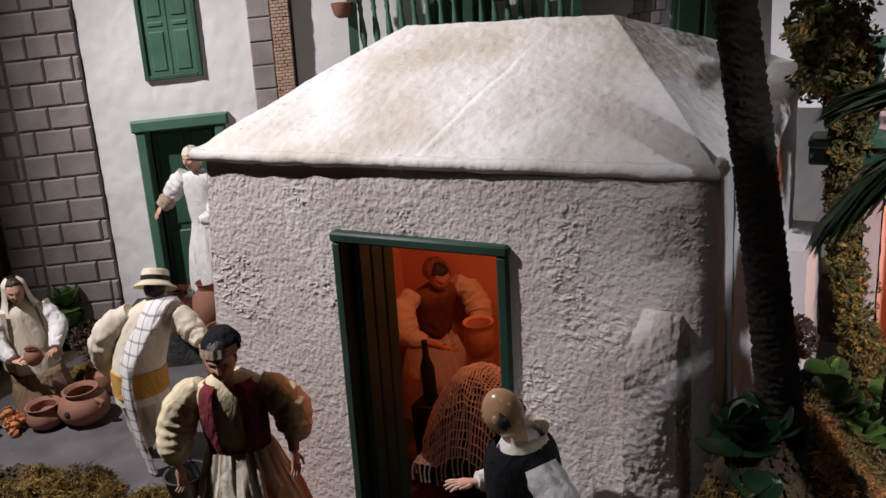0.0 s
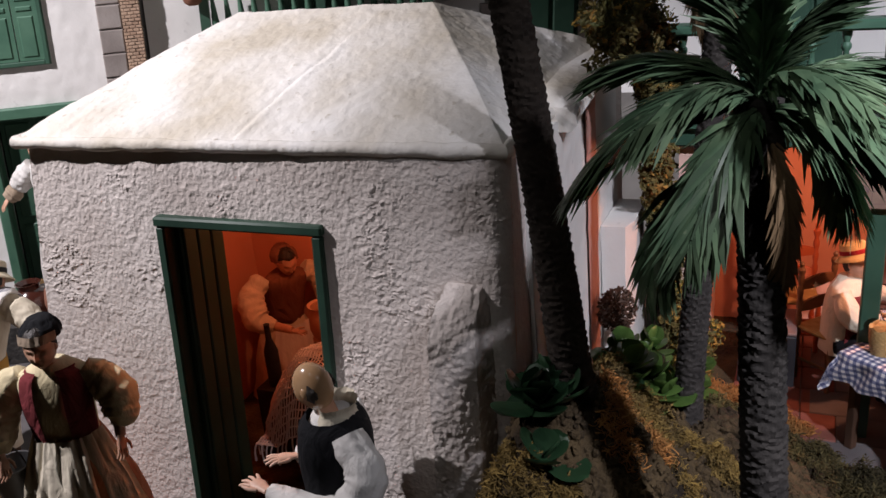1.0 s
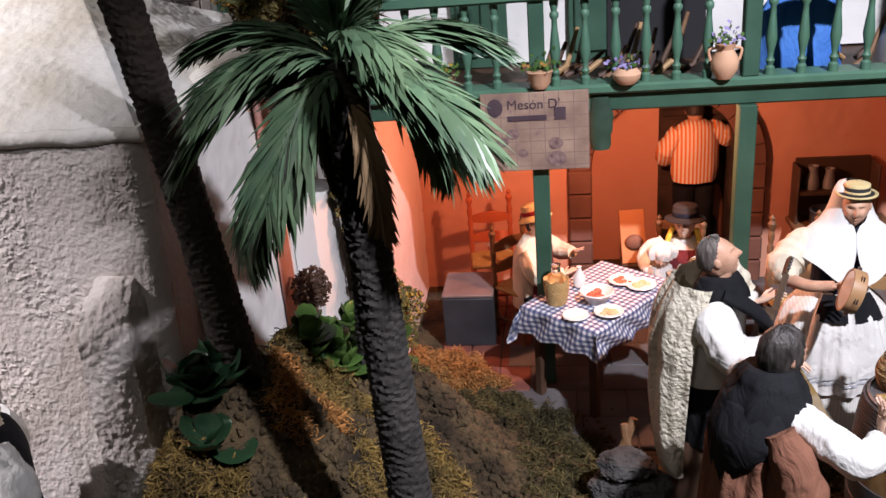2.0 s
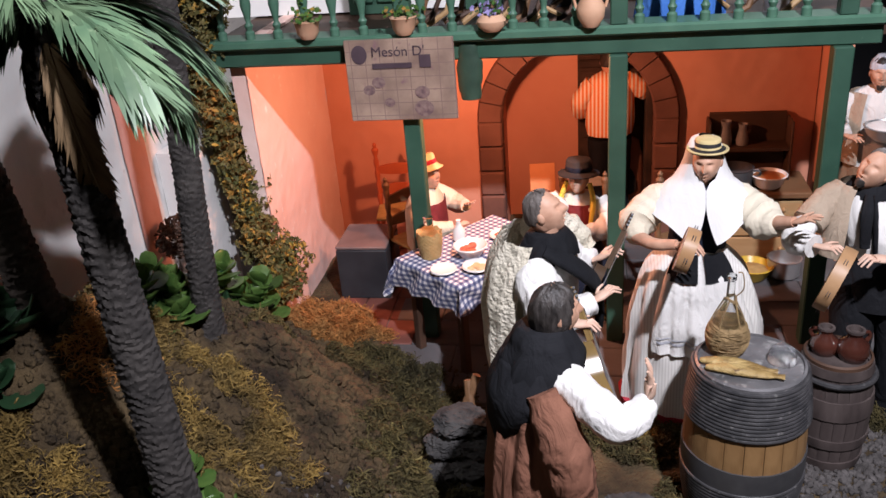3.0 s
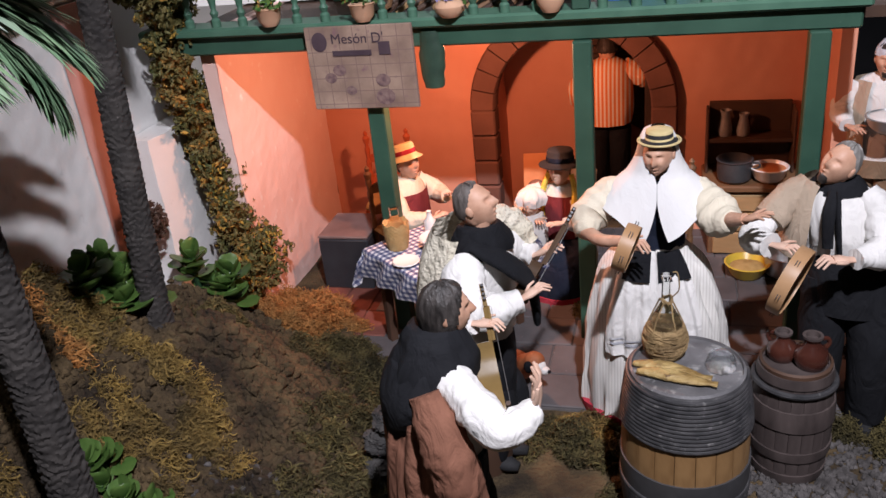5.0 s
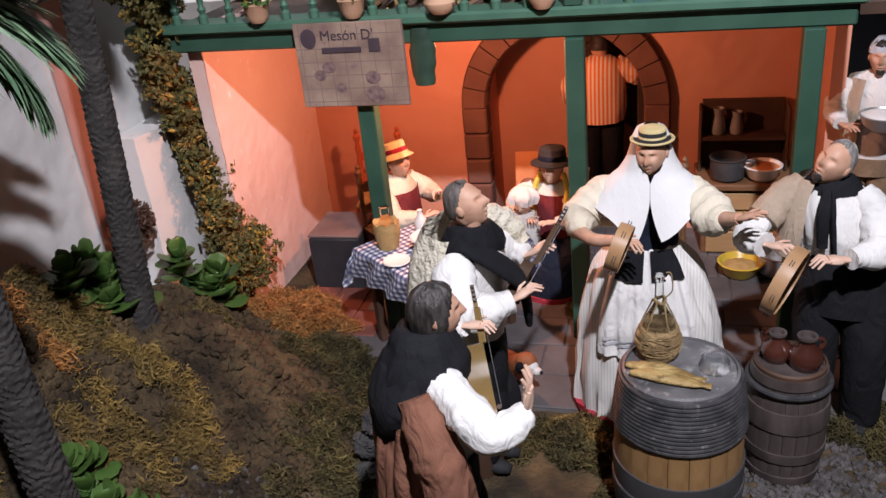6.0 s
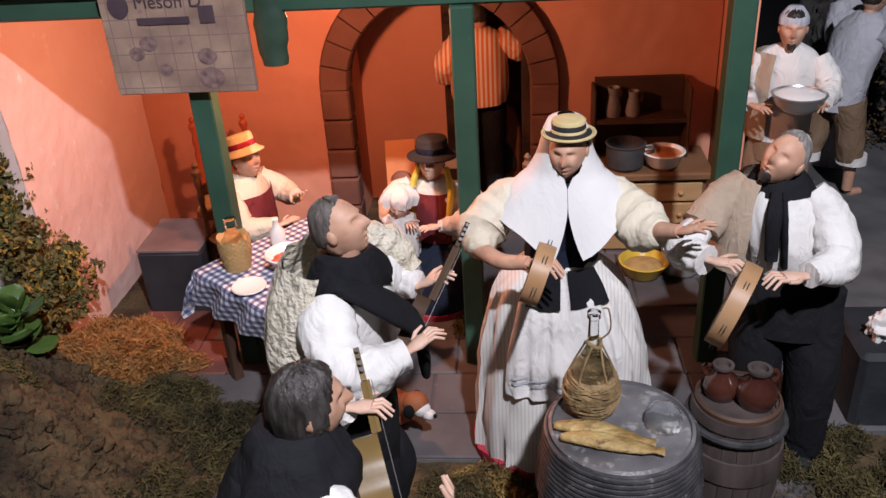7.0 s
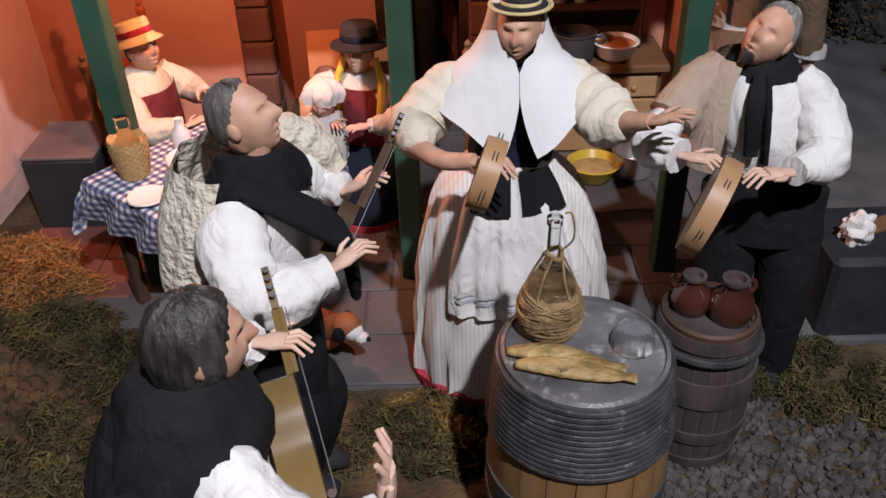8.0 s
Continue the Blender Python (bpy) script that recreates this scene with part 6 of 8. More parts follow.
def strands(name, patches, mat, label, seed, size=0.018):
    """Curled moss fibres heaped on the ground."""
    rnd = random.Random(seed)
    vs, fs = [], []
    for (x, y, rx, ry, h, n) in patches:
        tufts = []
        for _ in range(max(4, n // 95)):
            a, q = rnd.uniform(0, 6.283), math.sqrt(rnd.random())
            tufts.append((x + rx * q * math.cos(a), y + ry * q * math.sin(a), rnd.uniform(0.014, 0.032), rnd.uniform(0.3, 1.25) * (1 - 0.55 * q * q)))
        for _ in range(int(n * 2.5)):
            tx, ty, tr, th = rnd.choice(tufts)
            a, q = rnd.uniform(0, 6.283), math.sqrt(rnd.random())
            px, py = tx + tr * q * math.cos(a), ty + tr * q * math.sin(a)
            z = ground_z(px, py) + (0.55 * h + 0.021) * th * math.sqrt(max(0.0, 1 - q * q)) * rnd.uniform(0.45, 1.0) + 0.002
            g = Vector((rnd.gauss(0, 1), rnd.gauss(0, 1), rnd.gauss(0, 0.5))).normalized()
            e1 = g.orthogonal().normalized()
            e2 = g.cross(e1)
            p = Vector((px, py, z))
            l, w = size * rnd.uniform(0.5, 1.6), rnd.uniform(0.0006, 0.0013)
            turn, rad, ph = rnd.uniform(3.0, 7.0), l * rnd.uniform(0.1, 0.26), rnd.uniform(0, 6.283)
            wv = (e1 * rnd.gauss(0, 1) + e2 * rnd.gauss(0, 1) + Vector((0, 0, 0.4))).normalized() * w
            prev = None
            for k in range(7):
                t = k / 6
                m = p + g * l * (t - .5) + (e1 * math.cos(turn * t + ph) + e2 * math.sin(turn * t + ph)) * rad
                if k in (0, 6):
                    m.z = max(m.z, ground_z(m.x, m.y) - 0.001)
                i = len(vs)
                vs += [m - wv * (1.1 - t * .7), m + wv * (1.1 - t * .7)]
                if prev is not None:
                    fs.append((prev, prev + 1, i + 1, i))
                prev = i
    me = bpy.data.meshes.new(name)
    me.from_pydata(vs, [], fs)
    me.materials.append(mat)
    tagged(new(name, me), label, "moss", "", "stuff")


strands("dry_moss", [(0.845, 1.56, .06, .035, .022, 900), (0.02, 1.10, .10, .07, .06, 2200), (0.12, 1.06, .09, .07, .03, 900), (0.27, 1.27, .08, .09, .03, 1100), (-1.16, 1.17, .17, .075, .055, 3400), (-1.34, 1.13, .1, .07, .04, 1300), (-1.0, 1.08, .1, .06, .03, 700), (-1.72, 1.6, .09, .07, .04, 700), (0.32, 1.30, .06, .04, .03, 500), (0.13, 1.36, .05, .06, .04, 800),
                     (0.245, 1.385, .05, .045, .035, 700)], MOSS, "dry yellow-brown moss heaped on the mounds", 21)
strands("green_moss", [(0.5, 1.53, .09, .15, .035, 2900), (0.53, 1.37, .09, .12, .03, 1900), (0.225, 1.57, .045, .05, .035, 900), (0.36, 1.7, .06, .08, .045, 1400), (0.86, 1.53, .12, .06, .02, 1700), (0.9, 1.42, .07, .1, .018, 900), (0.83, 1.33, .08, .1, .015, 900), (1.28, 1.62, .12, .05, .02, 1500),
                       (1.36, 1.55, .1, .05, .02, 900), (0.79, 1.95, .04, .03, .02, 350), (0.44, 1.2, .1, .08, .02, 800), (1.9, 2.4, .12, .2, .03, 1500), (1.88, 2.1, .08, .18, .02, 900), (0.62, 1.25, .07, .12, .015, 700), (0.58, 1.47, .07, .1, .025, 1200), (0.46, 1.66, .06, .06, .04, 1000)], MOSSG, "olive green moss over the ground", 22)
strands("rust_moss", [(0.22, 1.89, .09, .06, .07, 2300), (0.29, 1.81, .08, .06, .07, 1700), (0.21, 1.8, .05, .05, .06, 900), (0.13, 1.90, .05, .04, .05, 500), (0.14, 1.26, .05, .05, .02, 400)], MOSSR, "rust coloured moss by the tavern wall", 23)


def succulent(x, y, n, size, mat, label, seed, height=0.05, heads=3, spread=0.03):
    rnd = random.Random(seed)
    z = ground_z(x, y)
    s = thing("succulent", (x, y, z), label, "plant", "succulents")
    bm = bmesh.new()
    rs = []
    for i in range(8):
        t = i / 7
        w = size * (0.12 + 0.42 * math.sin(math.pi * min(1, t * 0.72 + 0.06)) ** 1.3) * (1 if t < .86 else .72)
        c = Vector((size * t, 0, size * 0.3 * t * t))
        rs.append([c + Vector((0, w * math.cos(a), size * .045 * math.sin(a) + abs(math.cos(a)) * w * .2)) for a in (2 * math.pi * k / 10 for k in range(10))])
    quad_loft(bm, rs)
    me = mesh_of("leaf", bm, mat, 60)
    for h in range(heads):
        hx, hy = x + rnd.uniform(-1, 1) * spread, y + rnd.uniform(-1, 1) * spread
        hz = ground_z(hx, hy) + height * (0.25 + 0.75 * h / max(1, heads - 1))
        st = bmesh.new()
        tube(st, [(x, y, z - .01), ((x + hx) / 2, (y + hy) / 2, (z + hz) / 2 - .004), (hx, hy, hz)], [.006, .005, .004], 7)
        part("stem", st, SUCCD, s)
        for i in range(n):
            l = part("leaf", me, None, s)
            t = i / n
            l.matrix_basis = Matrix.Translation((hx, hy, hz - 0.012 + 0.02 * t)) @ Matrix.Rotation(i * 2.4 + h + rnd.uniform(-.3, .3), 4, "Z") @ Matrix.Rotation(radians(12 - 78 * t + rnd.uniform(-10, 10)), 4, "Y") @ Matrix.Scale(rnd.uniform(0.75, 1.12) * (1 - .3 * t), 4)


succulent(0.11, 1.475, 10, 0.044, SUCC, "glossy green succulent with round leaves on the mound", 31, 0.06, 9, 0.034)
succulent(0.135, 1.43, 10, 0.042, SUCC, "glossy green succulent trailing down the mound", 32, 0.03, 6, 0.03)
succulent(0.085, 1.735, 10, 0.042, SUCC, "broad-leaved succulent below the creeper", 33, 0.09, 4, 0.026)
succulent(0.165, 1.71, 10, 0.042, SUCC, "small pale succulent below the creeper", 34, 0.06, 3, 0.02)
succulent(0.318, 1.165, 9, 0.036, SUCC, "bright succulent at the foot of the mound", 35, 0.03, 2, 0.02)
succulent(0.262, 1.165, 9, 0.034, SUCC, "bright succulent at the foot of the mound", 36, 0.03, 3, 0.025)
succulent(0.035, 1.19, 7, 0.05, SUCCD, "dark leafy plant beside the buttress", 37, 0.02, 5, 0.05)
succulent(-1.93, 1.70, 13, 0.066, SUCC, "leafy green plant by the stone tower", 39, 0.13, 4, 0.03)


def pebbles(name, areas, mat, label, seed):
    rnd = random.Random(seed)
    base = bmesh.new()
    bmesh.ops.create_icosphere(base, subdivisions=1, radius=1)
    bv = [v.co.copy() for v in base.verts]
    bf = [[v.index for v in f.verts] for f in base.faces]
    base.free()
    vs, fs = [], []
    for (x0, x1, y0, y1, n, smin, smax) in areas:
        for _ in range(n):
            x, y = rnd.uniform(x0, x1), rnd.uniform(y0, y1)
            s = rnd.uniform(smin, smax)
            m = Matrix.Translation((x, y, ground_z(x, y) + s * .25)) @ Euler((rnd.uniform(0, 6), rnd.uniform(0, 6), rnd.uniform(0, 6))).to_matrix().to_4x4() @ Matrix.Diagonal((s, s * rnd.uniform(.6, 1), s * rnd.uniform(.5, .9), 1))
            i = len(vs)
            vs += [m @ (v * rnd.uniform(.8, 1.15)) for v in bv]
            fs += [tuple(i + k for k in f) for f in bf]
    me = bpy.data.meshes.new(name)
    me.from_pydata(vs, [], fs)
    me.materials.append(mat)
    tagged(new(name, me), label, "gravel", "", "stuff")


pebbles("gravel", [(1.0, 1.75, 1.2, 1.585, 6800, .003, .009), (0.6, 1.0, 1.05, 1.3, 500, .003, .007), (-1.9, -1.2, .75, 1.03, 2200, .003, .009), (0.3, 0.6, 1.2, 1.32, 250, .003, .006)], GRAVEL, "loose dark grey gravel", 41)


pebbles("soil_clods", [(0.08, 0.58, 0.98, 1.74, 5200, .003, .010), (-0.02, 0.2, 1.0, 1.3, 900, .003, .008), (0.22, 0.42, 1.38, 1.62, 700, .006, .017), (-1.5, -0.9, .95, 1.2, 900, .003, .008)], SOIL, "crumbled brown clods of dry soil", 42)


def rock(x, y, z, r, seed, label="rough dark grey rock in a low pile"):
    bm = bmesh.new()
    rnd = random.Random(seed)
    bmesh.ops.create_icosphere(bm, subdivisions=5, radius=1)
    for v in bm.verts:
        q = v.co + Vector((seed, 0, 0))
        k = 1 + .25 * noise.noise(q * 1.6) + .2 * (.3 - abs(noise.noise(q * 3.2))) + .16 * (.3 - abs(noise.noise(q * 7))) + .07 * noise.noise(q * 16)
        v.co = Vector((v.co.x * r[0] * k + x, v.co.y * r[1] * k + y, v.co.z * r[2] * k + z))
    for f in bm.faces:
        f.smooth = True
    solo("rock", bm, ROCK, label, "rock", "rock pile")


for i, (x, y, z, r) in enumerate(((0.582, 1.43, .112, (.042, .034, .017)), (0.612, 1.42, .082, (.036, .034, .018)), (0.562, 1.42, .078, (.036, .034, .02)), (0.6, 1.41, .05, (.044, .038, .02)), (0.558, 1.405, .042, (.036, .036, .02)), (0.58, 1.40, .016, (.052, .045, .022)), (0.63, 1.395, .02, (.03, .03, .02)), (0.84, 1.34, .02, (.05, .04, .03)), (0.79, 1.30, .015, (.035, .04, .022)))):
    rock(x, y, z, r, i * 3.7 + 1)
for i, (x, y, z, r) in enumerate(((1.85, 2.75, .1, (.1, .1, .13)), (2.05, 2.6, .12, (.12, .12, .16)), (1.75, 2.95, .15, (.15, .1, .2)))):
    rock(x, y, z, r, i * 5.1 + 2, "mossy boulder behind the lane")


# ---- floors of the tavern and lane ----
def floors():
    rnd = random.Random(8)
    fl = bmesh.new()
    box(fl, 0.30, 1.27, 1.62, 2.34, -0.02, 0.004)
    f = tagged(part("floor_tavern", fl, JOINT), "dark stone slab floor of the tavern", "floor", "", "structure")
    y, row = 1.62, 0
    while y < 2.32:
        hh = 0.095
        x = 0.42 - 0.05 * (row % 2) if y < 2.3 else 0.3
        while x < 1.265:
            w = rnd.uniform(.09, .15)
            x1 = min(x + w, 1.268)
            if x1 - x > .02:
                b = bmesh.new()
                box(b, x + .001, x1 - .001, y + .001, min(y + hh, 2.33) - .001, 0, .0085 + rnd.uniform(0, .0012), bev=.002)
                part("slab", b, SLAB, f)
            x = x1
        x = 0.22
        while x < 0.36:
            b = bmesh.new()
            box(b, x + .001, x + .066, y + .001, y + hh - .001, 0, .0085 + rnd.uniform(0, .001), bev=.002)
            if y > 1.7:
                part("tile", b, TILE, f)
            else:
                b.free()
            x += .067
        y += hh
        row += 1
    b = bmesh.new()
    box(b, 1.272, 2.0, 1.68, 3.3, -0.02, 0.007)
    tagged(part("lane", b, LANE), "smooth grey lane beside the tavern", "lane", "", "structure")
    b = bmesh.new()
    box(b, -1.85, -0.95, 1.17, 1.75, -0.02, 0.007)
    tagged(part("pavement", b, SLAB), "dark grey flagstone pavement of the street", "pavement", "", "structure")
    b = bmesh.new()
    box(b, 1.272, 1.3, 2.2, 2.36, 0, .6)
    tagged(part("wall_corner", b, ORANGEW), "orange wall end at the tavern corner", "wall", "", "structure")


floors()


# ---- tavern things ----
def T(x, y, z=0.0, rz=0.0, rx=0.0, ry=0.0):
    return pose(x, y, z, rx, ry, rz)


CLOTH_CHECK = banded("blue_check", (0.74, 0.72, 0.72), (0.3, 0.33, 0.48), "uXY", 0.0125, 0.5)


def table():
    m = T(0.5625, 1.842, 0, 51)
    hl, hw, top = 0.127, 0.084, 0.208
    t = thing("table", (0.5625, 1.842, 0.008), "small dark wooden table under a checked cloth", "table")
    part("tabletop", box(bmesh.new(), -hl, hl, -hw, hw, top - .012, top, 0, m, .002), WOODD, t)
    for sx in (-1, 1):
        for sy in (-1, 1):
            part("leg", box(bmesh.new(), sx * (hl - .02) - .008, sx * (hl - .02) + .008, sy * (hw - .018) - .008, sy * (hw - .018) + .008, .008, top - .0125, 0, m, .0015), WOODD, t)
    bm = bmesh.new()
    uvl = bm.loops.layers.uv.new("UVMap")
    nx, ny, drop = 60, 46, 0.062
    ex, ey = hl + .004 + drop, hw + .004 + drop
    g = {}
    for i in range(nx + 1):
        for j in range(ny + 1):
            a, b = -ex + 2 * ex * i / nx, -ey + 2 * ey * j / ny
            ca, cb = max(-hl - .004, min(hl + .004, a)), max(-hw - .004, min(hw + .004, b))
            oa, ob = abs(a - ca), abs(b - cb)
            d = max(oa, ob) if min(oa, ob) < 1e-6 else math.hypot(oa, ob)
            sway = 0.007 * math.sin((a + b * 1.3) * 75) * min(1, d / .03)
            fl = .28 * min(oa, ob)
            sgx, sgy = (1 if a > 0 else -1), (1 if b > 0 else -1)
            x = ca + sgx * ((fl + sway + .003) if oa > 0 else 0)
            y = cb + sgy * ((fl + sway + .003) if ob > 0 else 0)
            z = top + .003 - d * .97 + .0008 * noise.noise(Vector((a * 40, b * 40, 0)))
            g[(i, j)] = (bm.verts.new(m @ Vector((x, y, z))), (a, b))
    for i in range(nx):
        for j in range(ny):
            ids = [g[(i, j)], g[(i + 1, j)], g[(i + 1, j + 1)], g[(i, j + 1)]]
            f = bm.faces.new([q[0] for q in ids])
            f.smooth = True
            for lp, q in zip(f.loops, ids):
                lp[uvl].uv = q[1]
    solo("tablecloth", bm, CLOTH_CHECK, "blue and white checked tablecloth hanging over the table", "tablecloth", sharp=80)
    z = top + .004

    def dish(name, x, y, r, h, mat, label, fill=None):
        th = thing(name, (x, y, z), label, name.replace("_", " "))
        b = bmesh.new()
        lathe(b, [(r * .5, 0), (r * .55, .001), (r * .95, h), (r, h + .001), (r * .95, h + .003), (r * .5, .004), (.0005, .0035)], 26, 0, T(x, y, z))
        part("body", b, mat, th)
        if fill:
            b = bmesh.new()
            rnd = random.Random(int(x * 999))
            for k in range(9):
                ell(b, (x + rnd.uniform(-.5, .5) * r, y + rnd.uniform(-.5, .5) * r, z + h * .75), (r * .26, r * .2, r * .16), 0, 8, 6)
            part("food", b, fill, th)
    food = mk("red_food", (0.4, 0.06, 0.04), (0.5, 0.16, 0.08), 60, 0.5, 200, 0.3, 0.002)
    pale = mk("pale_food", (0.55, 0.38, 0.2), (0.62, 0.45, 0.28), 60, 0.6, 200, 0.3, 0.002)
    dish("plate", 0.514, 1.737, 0.025, .004, WHITE, "small white plate on the checked cloth")
    dish("plate", 0.575, 1.745, 0.028, .007, WHITE, "white plate with a gold rim", pale)
    dish("bowl", 0.556, 1.80, 0.033, .022, WHITE, "white enamel bowl full of red food", food)
    dish("plate", 0.645, 1.862, 0.03, .005, WHITE, "white plate with pale food", pale)
    dish("plate", 0.61, 1.885, 0.028, .005, WHITE, "white plate with red food", food)
    b = bmesh.new()
    lathe(b, [(.008, 0), (.012, .004), (.012, .024), (.006, .032), (.004, .042), (.005, .044)], 16, 0, T(0.525, 1.868, z))
    solo("white_bottle", b, WHITE, "small white glazed bottle on the table", "bottle")
    bk = thing("wicker_flask", (0.48, 1.80, z), "glass flask in a pale wicker basket", "flask")
    b = bmesh.new()
    rs = []
    for k in range(27):
        q = k / 26
        r0 = .0185 + .0055 * math.sin(q * 1.9)
        rs.append([(0.48 + r * math.cos(a), 1.80 + r * math.sin(a), z + .052 * q + (.002 * math.sin(7 * a) if k == 26 else 0)) for a, r in ((a, r0 * (1 + .035 * math.cos(15 * a + math.pi * (k // 2 % 2)) + .02 * noise.noise(Vector((a * 9, k, 0))))) for a in (2 * math.pi * i / 90 for i in range(90)))])
    quad_loft(b, rs + [[(0.48 + .019 * math.cos(a), 1.80 + .019 * math.sin(a), z + .046) for a in (2 * math.pi * i / 90 for i in range(90))]])
    part("basket", b, WICKER, bk)
    b = bmesh.new()
    lathe(b, [(.017, .03), (.016, .048), (.009, .06), (.0085, .078), (.01, .08)], 18, 0, T(0.48, 1.80, z))
    part("flask_neck", b, GLASS, bk, "clear glass neck")


GLASS = bpy.data.materials.new("clear_glass")
GLASS.use_nodes = True
gb = GLASS.node_tree.nodes["Principled BSDF"]
gb.inputs["Transmission Weight"].default_value, gb.inputs["Roughness"].default_value, gb.inputs["IOR"].default_value = 1.0, 0.06, 1.2
gb.inputs["Base Color"].default_value = (0.93, 0.95, 0.94, 1)
TUMBLER = bpy.data.materials.new("tumbler_glass")
TUMBLER.use_nodes = True
tb = TUMBLER.node_tree.nodes["Principled BSDF"]
tb.inputs["Transmission Weight"].default_value, tb.inputs["Roughness"].default_value, tb.inputs["IOR"].default_value = 0.95, 0.04, 1.4
tb.inputs["Base Color"].default_value = (0.9, 0.92, 0.95, 1)
table()


def chair(x, y, rz, mat, label, h=0.265, s=1.0):
    c = thing("chair", (x, y, .008), label, "chair", "ladder-back chairs")
    m = T(x, y, .008, rz)
    w, d, seat = .048 * s, .042 * s, .118 * s
    for sx in (-1, 1):
        b = bmesh.new()
        pr = [(.005, 0)]
        k = .012
        while k < h - .03:
            pr += [(.0052, k), (.0066, k + .006), (.0066, k + .016), (.0048, k + .022)]
            k += .03
        pr += [(.0045, h - .026), (.008, h - .016), (.0085, h - .01), (.004, h - .004), (.0055, h + .002), (.001, h + .008)]
        lathe(b, pr, 12, 0, m @ T(sx * w, d))
        part("back_post", b, mat, c)
        part("leg", lathe(bmesh.new(), [(.005, 0), (.0066, .03), (.005, .06), (.0066, .09), (.005, seat)], 10, 0, m @ T(sx * w, -d)), mat, c)
        part("rung", tube(bmesh.new(), [m @ Vector((sx * w, -d, .05)), m @ Vector((sx * w, d, .05))], .0035, 8), mat, c)
    for z in (.045, .08):
        part("rung", tube(bmesh.new(), [m @ Vector((-w, -d, z)), m @ Vector((w, -d, z))], .0035, 8), mat, c)
    for z in (seat + .045, seat + .095):
        b = bmesh.new()
        rs = []
        for i in range(9):
            t = i / 8
            e = .016 * (.55 + .45 * math.sin(math.pi * t))
            rs.append([m @ Vector((-w + 2 * w * t, d + q, z + e * v)) for q, v in ((-.003, -.7), (.003, -.7), (.003, 1), (-.003, 1))])
        quad_loft(b, rs)
        part("slat", b, mat, c)
    b = bmesh.new()
    box(b, -w - .004, w + .004, -d - .004, d + .004, seat, seat + .009, 0, m, .003)
    part("seat", b, STRAW, c, "woven straw seat")


ORCHAIR = mk("orange_paint", (0.42, 0.085, 0.03), (0.5, 0.12, 0.045), 20, 0.5, 90, 0.2, 0.001)
chair(0.328, 2.205, 8, ORCHAIR, "orange painted ladder-back chair against the wall", 0.275)
chair(0.405, 2.055, 48, WOOD, "dark turned wooden chair under the seated man", 0.262)
chair(0.752, 2.115, -12, WOOD, "turned wooden chair behind the seated woman", 0.23)
chair(0.965, 1.93, 12, WOOD, "turned wooden chair with a straw seat", 0.3)


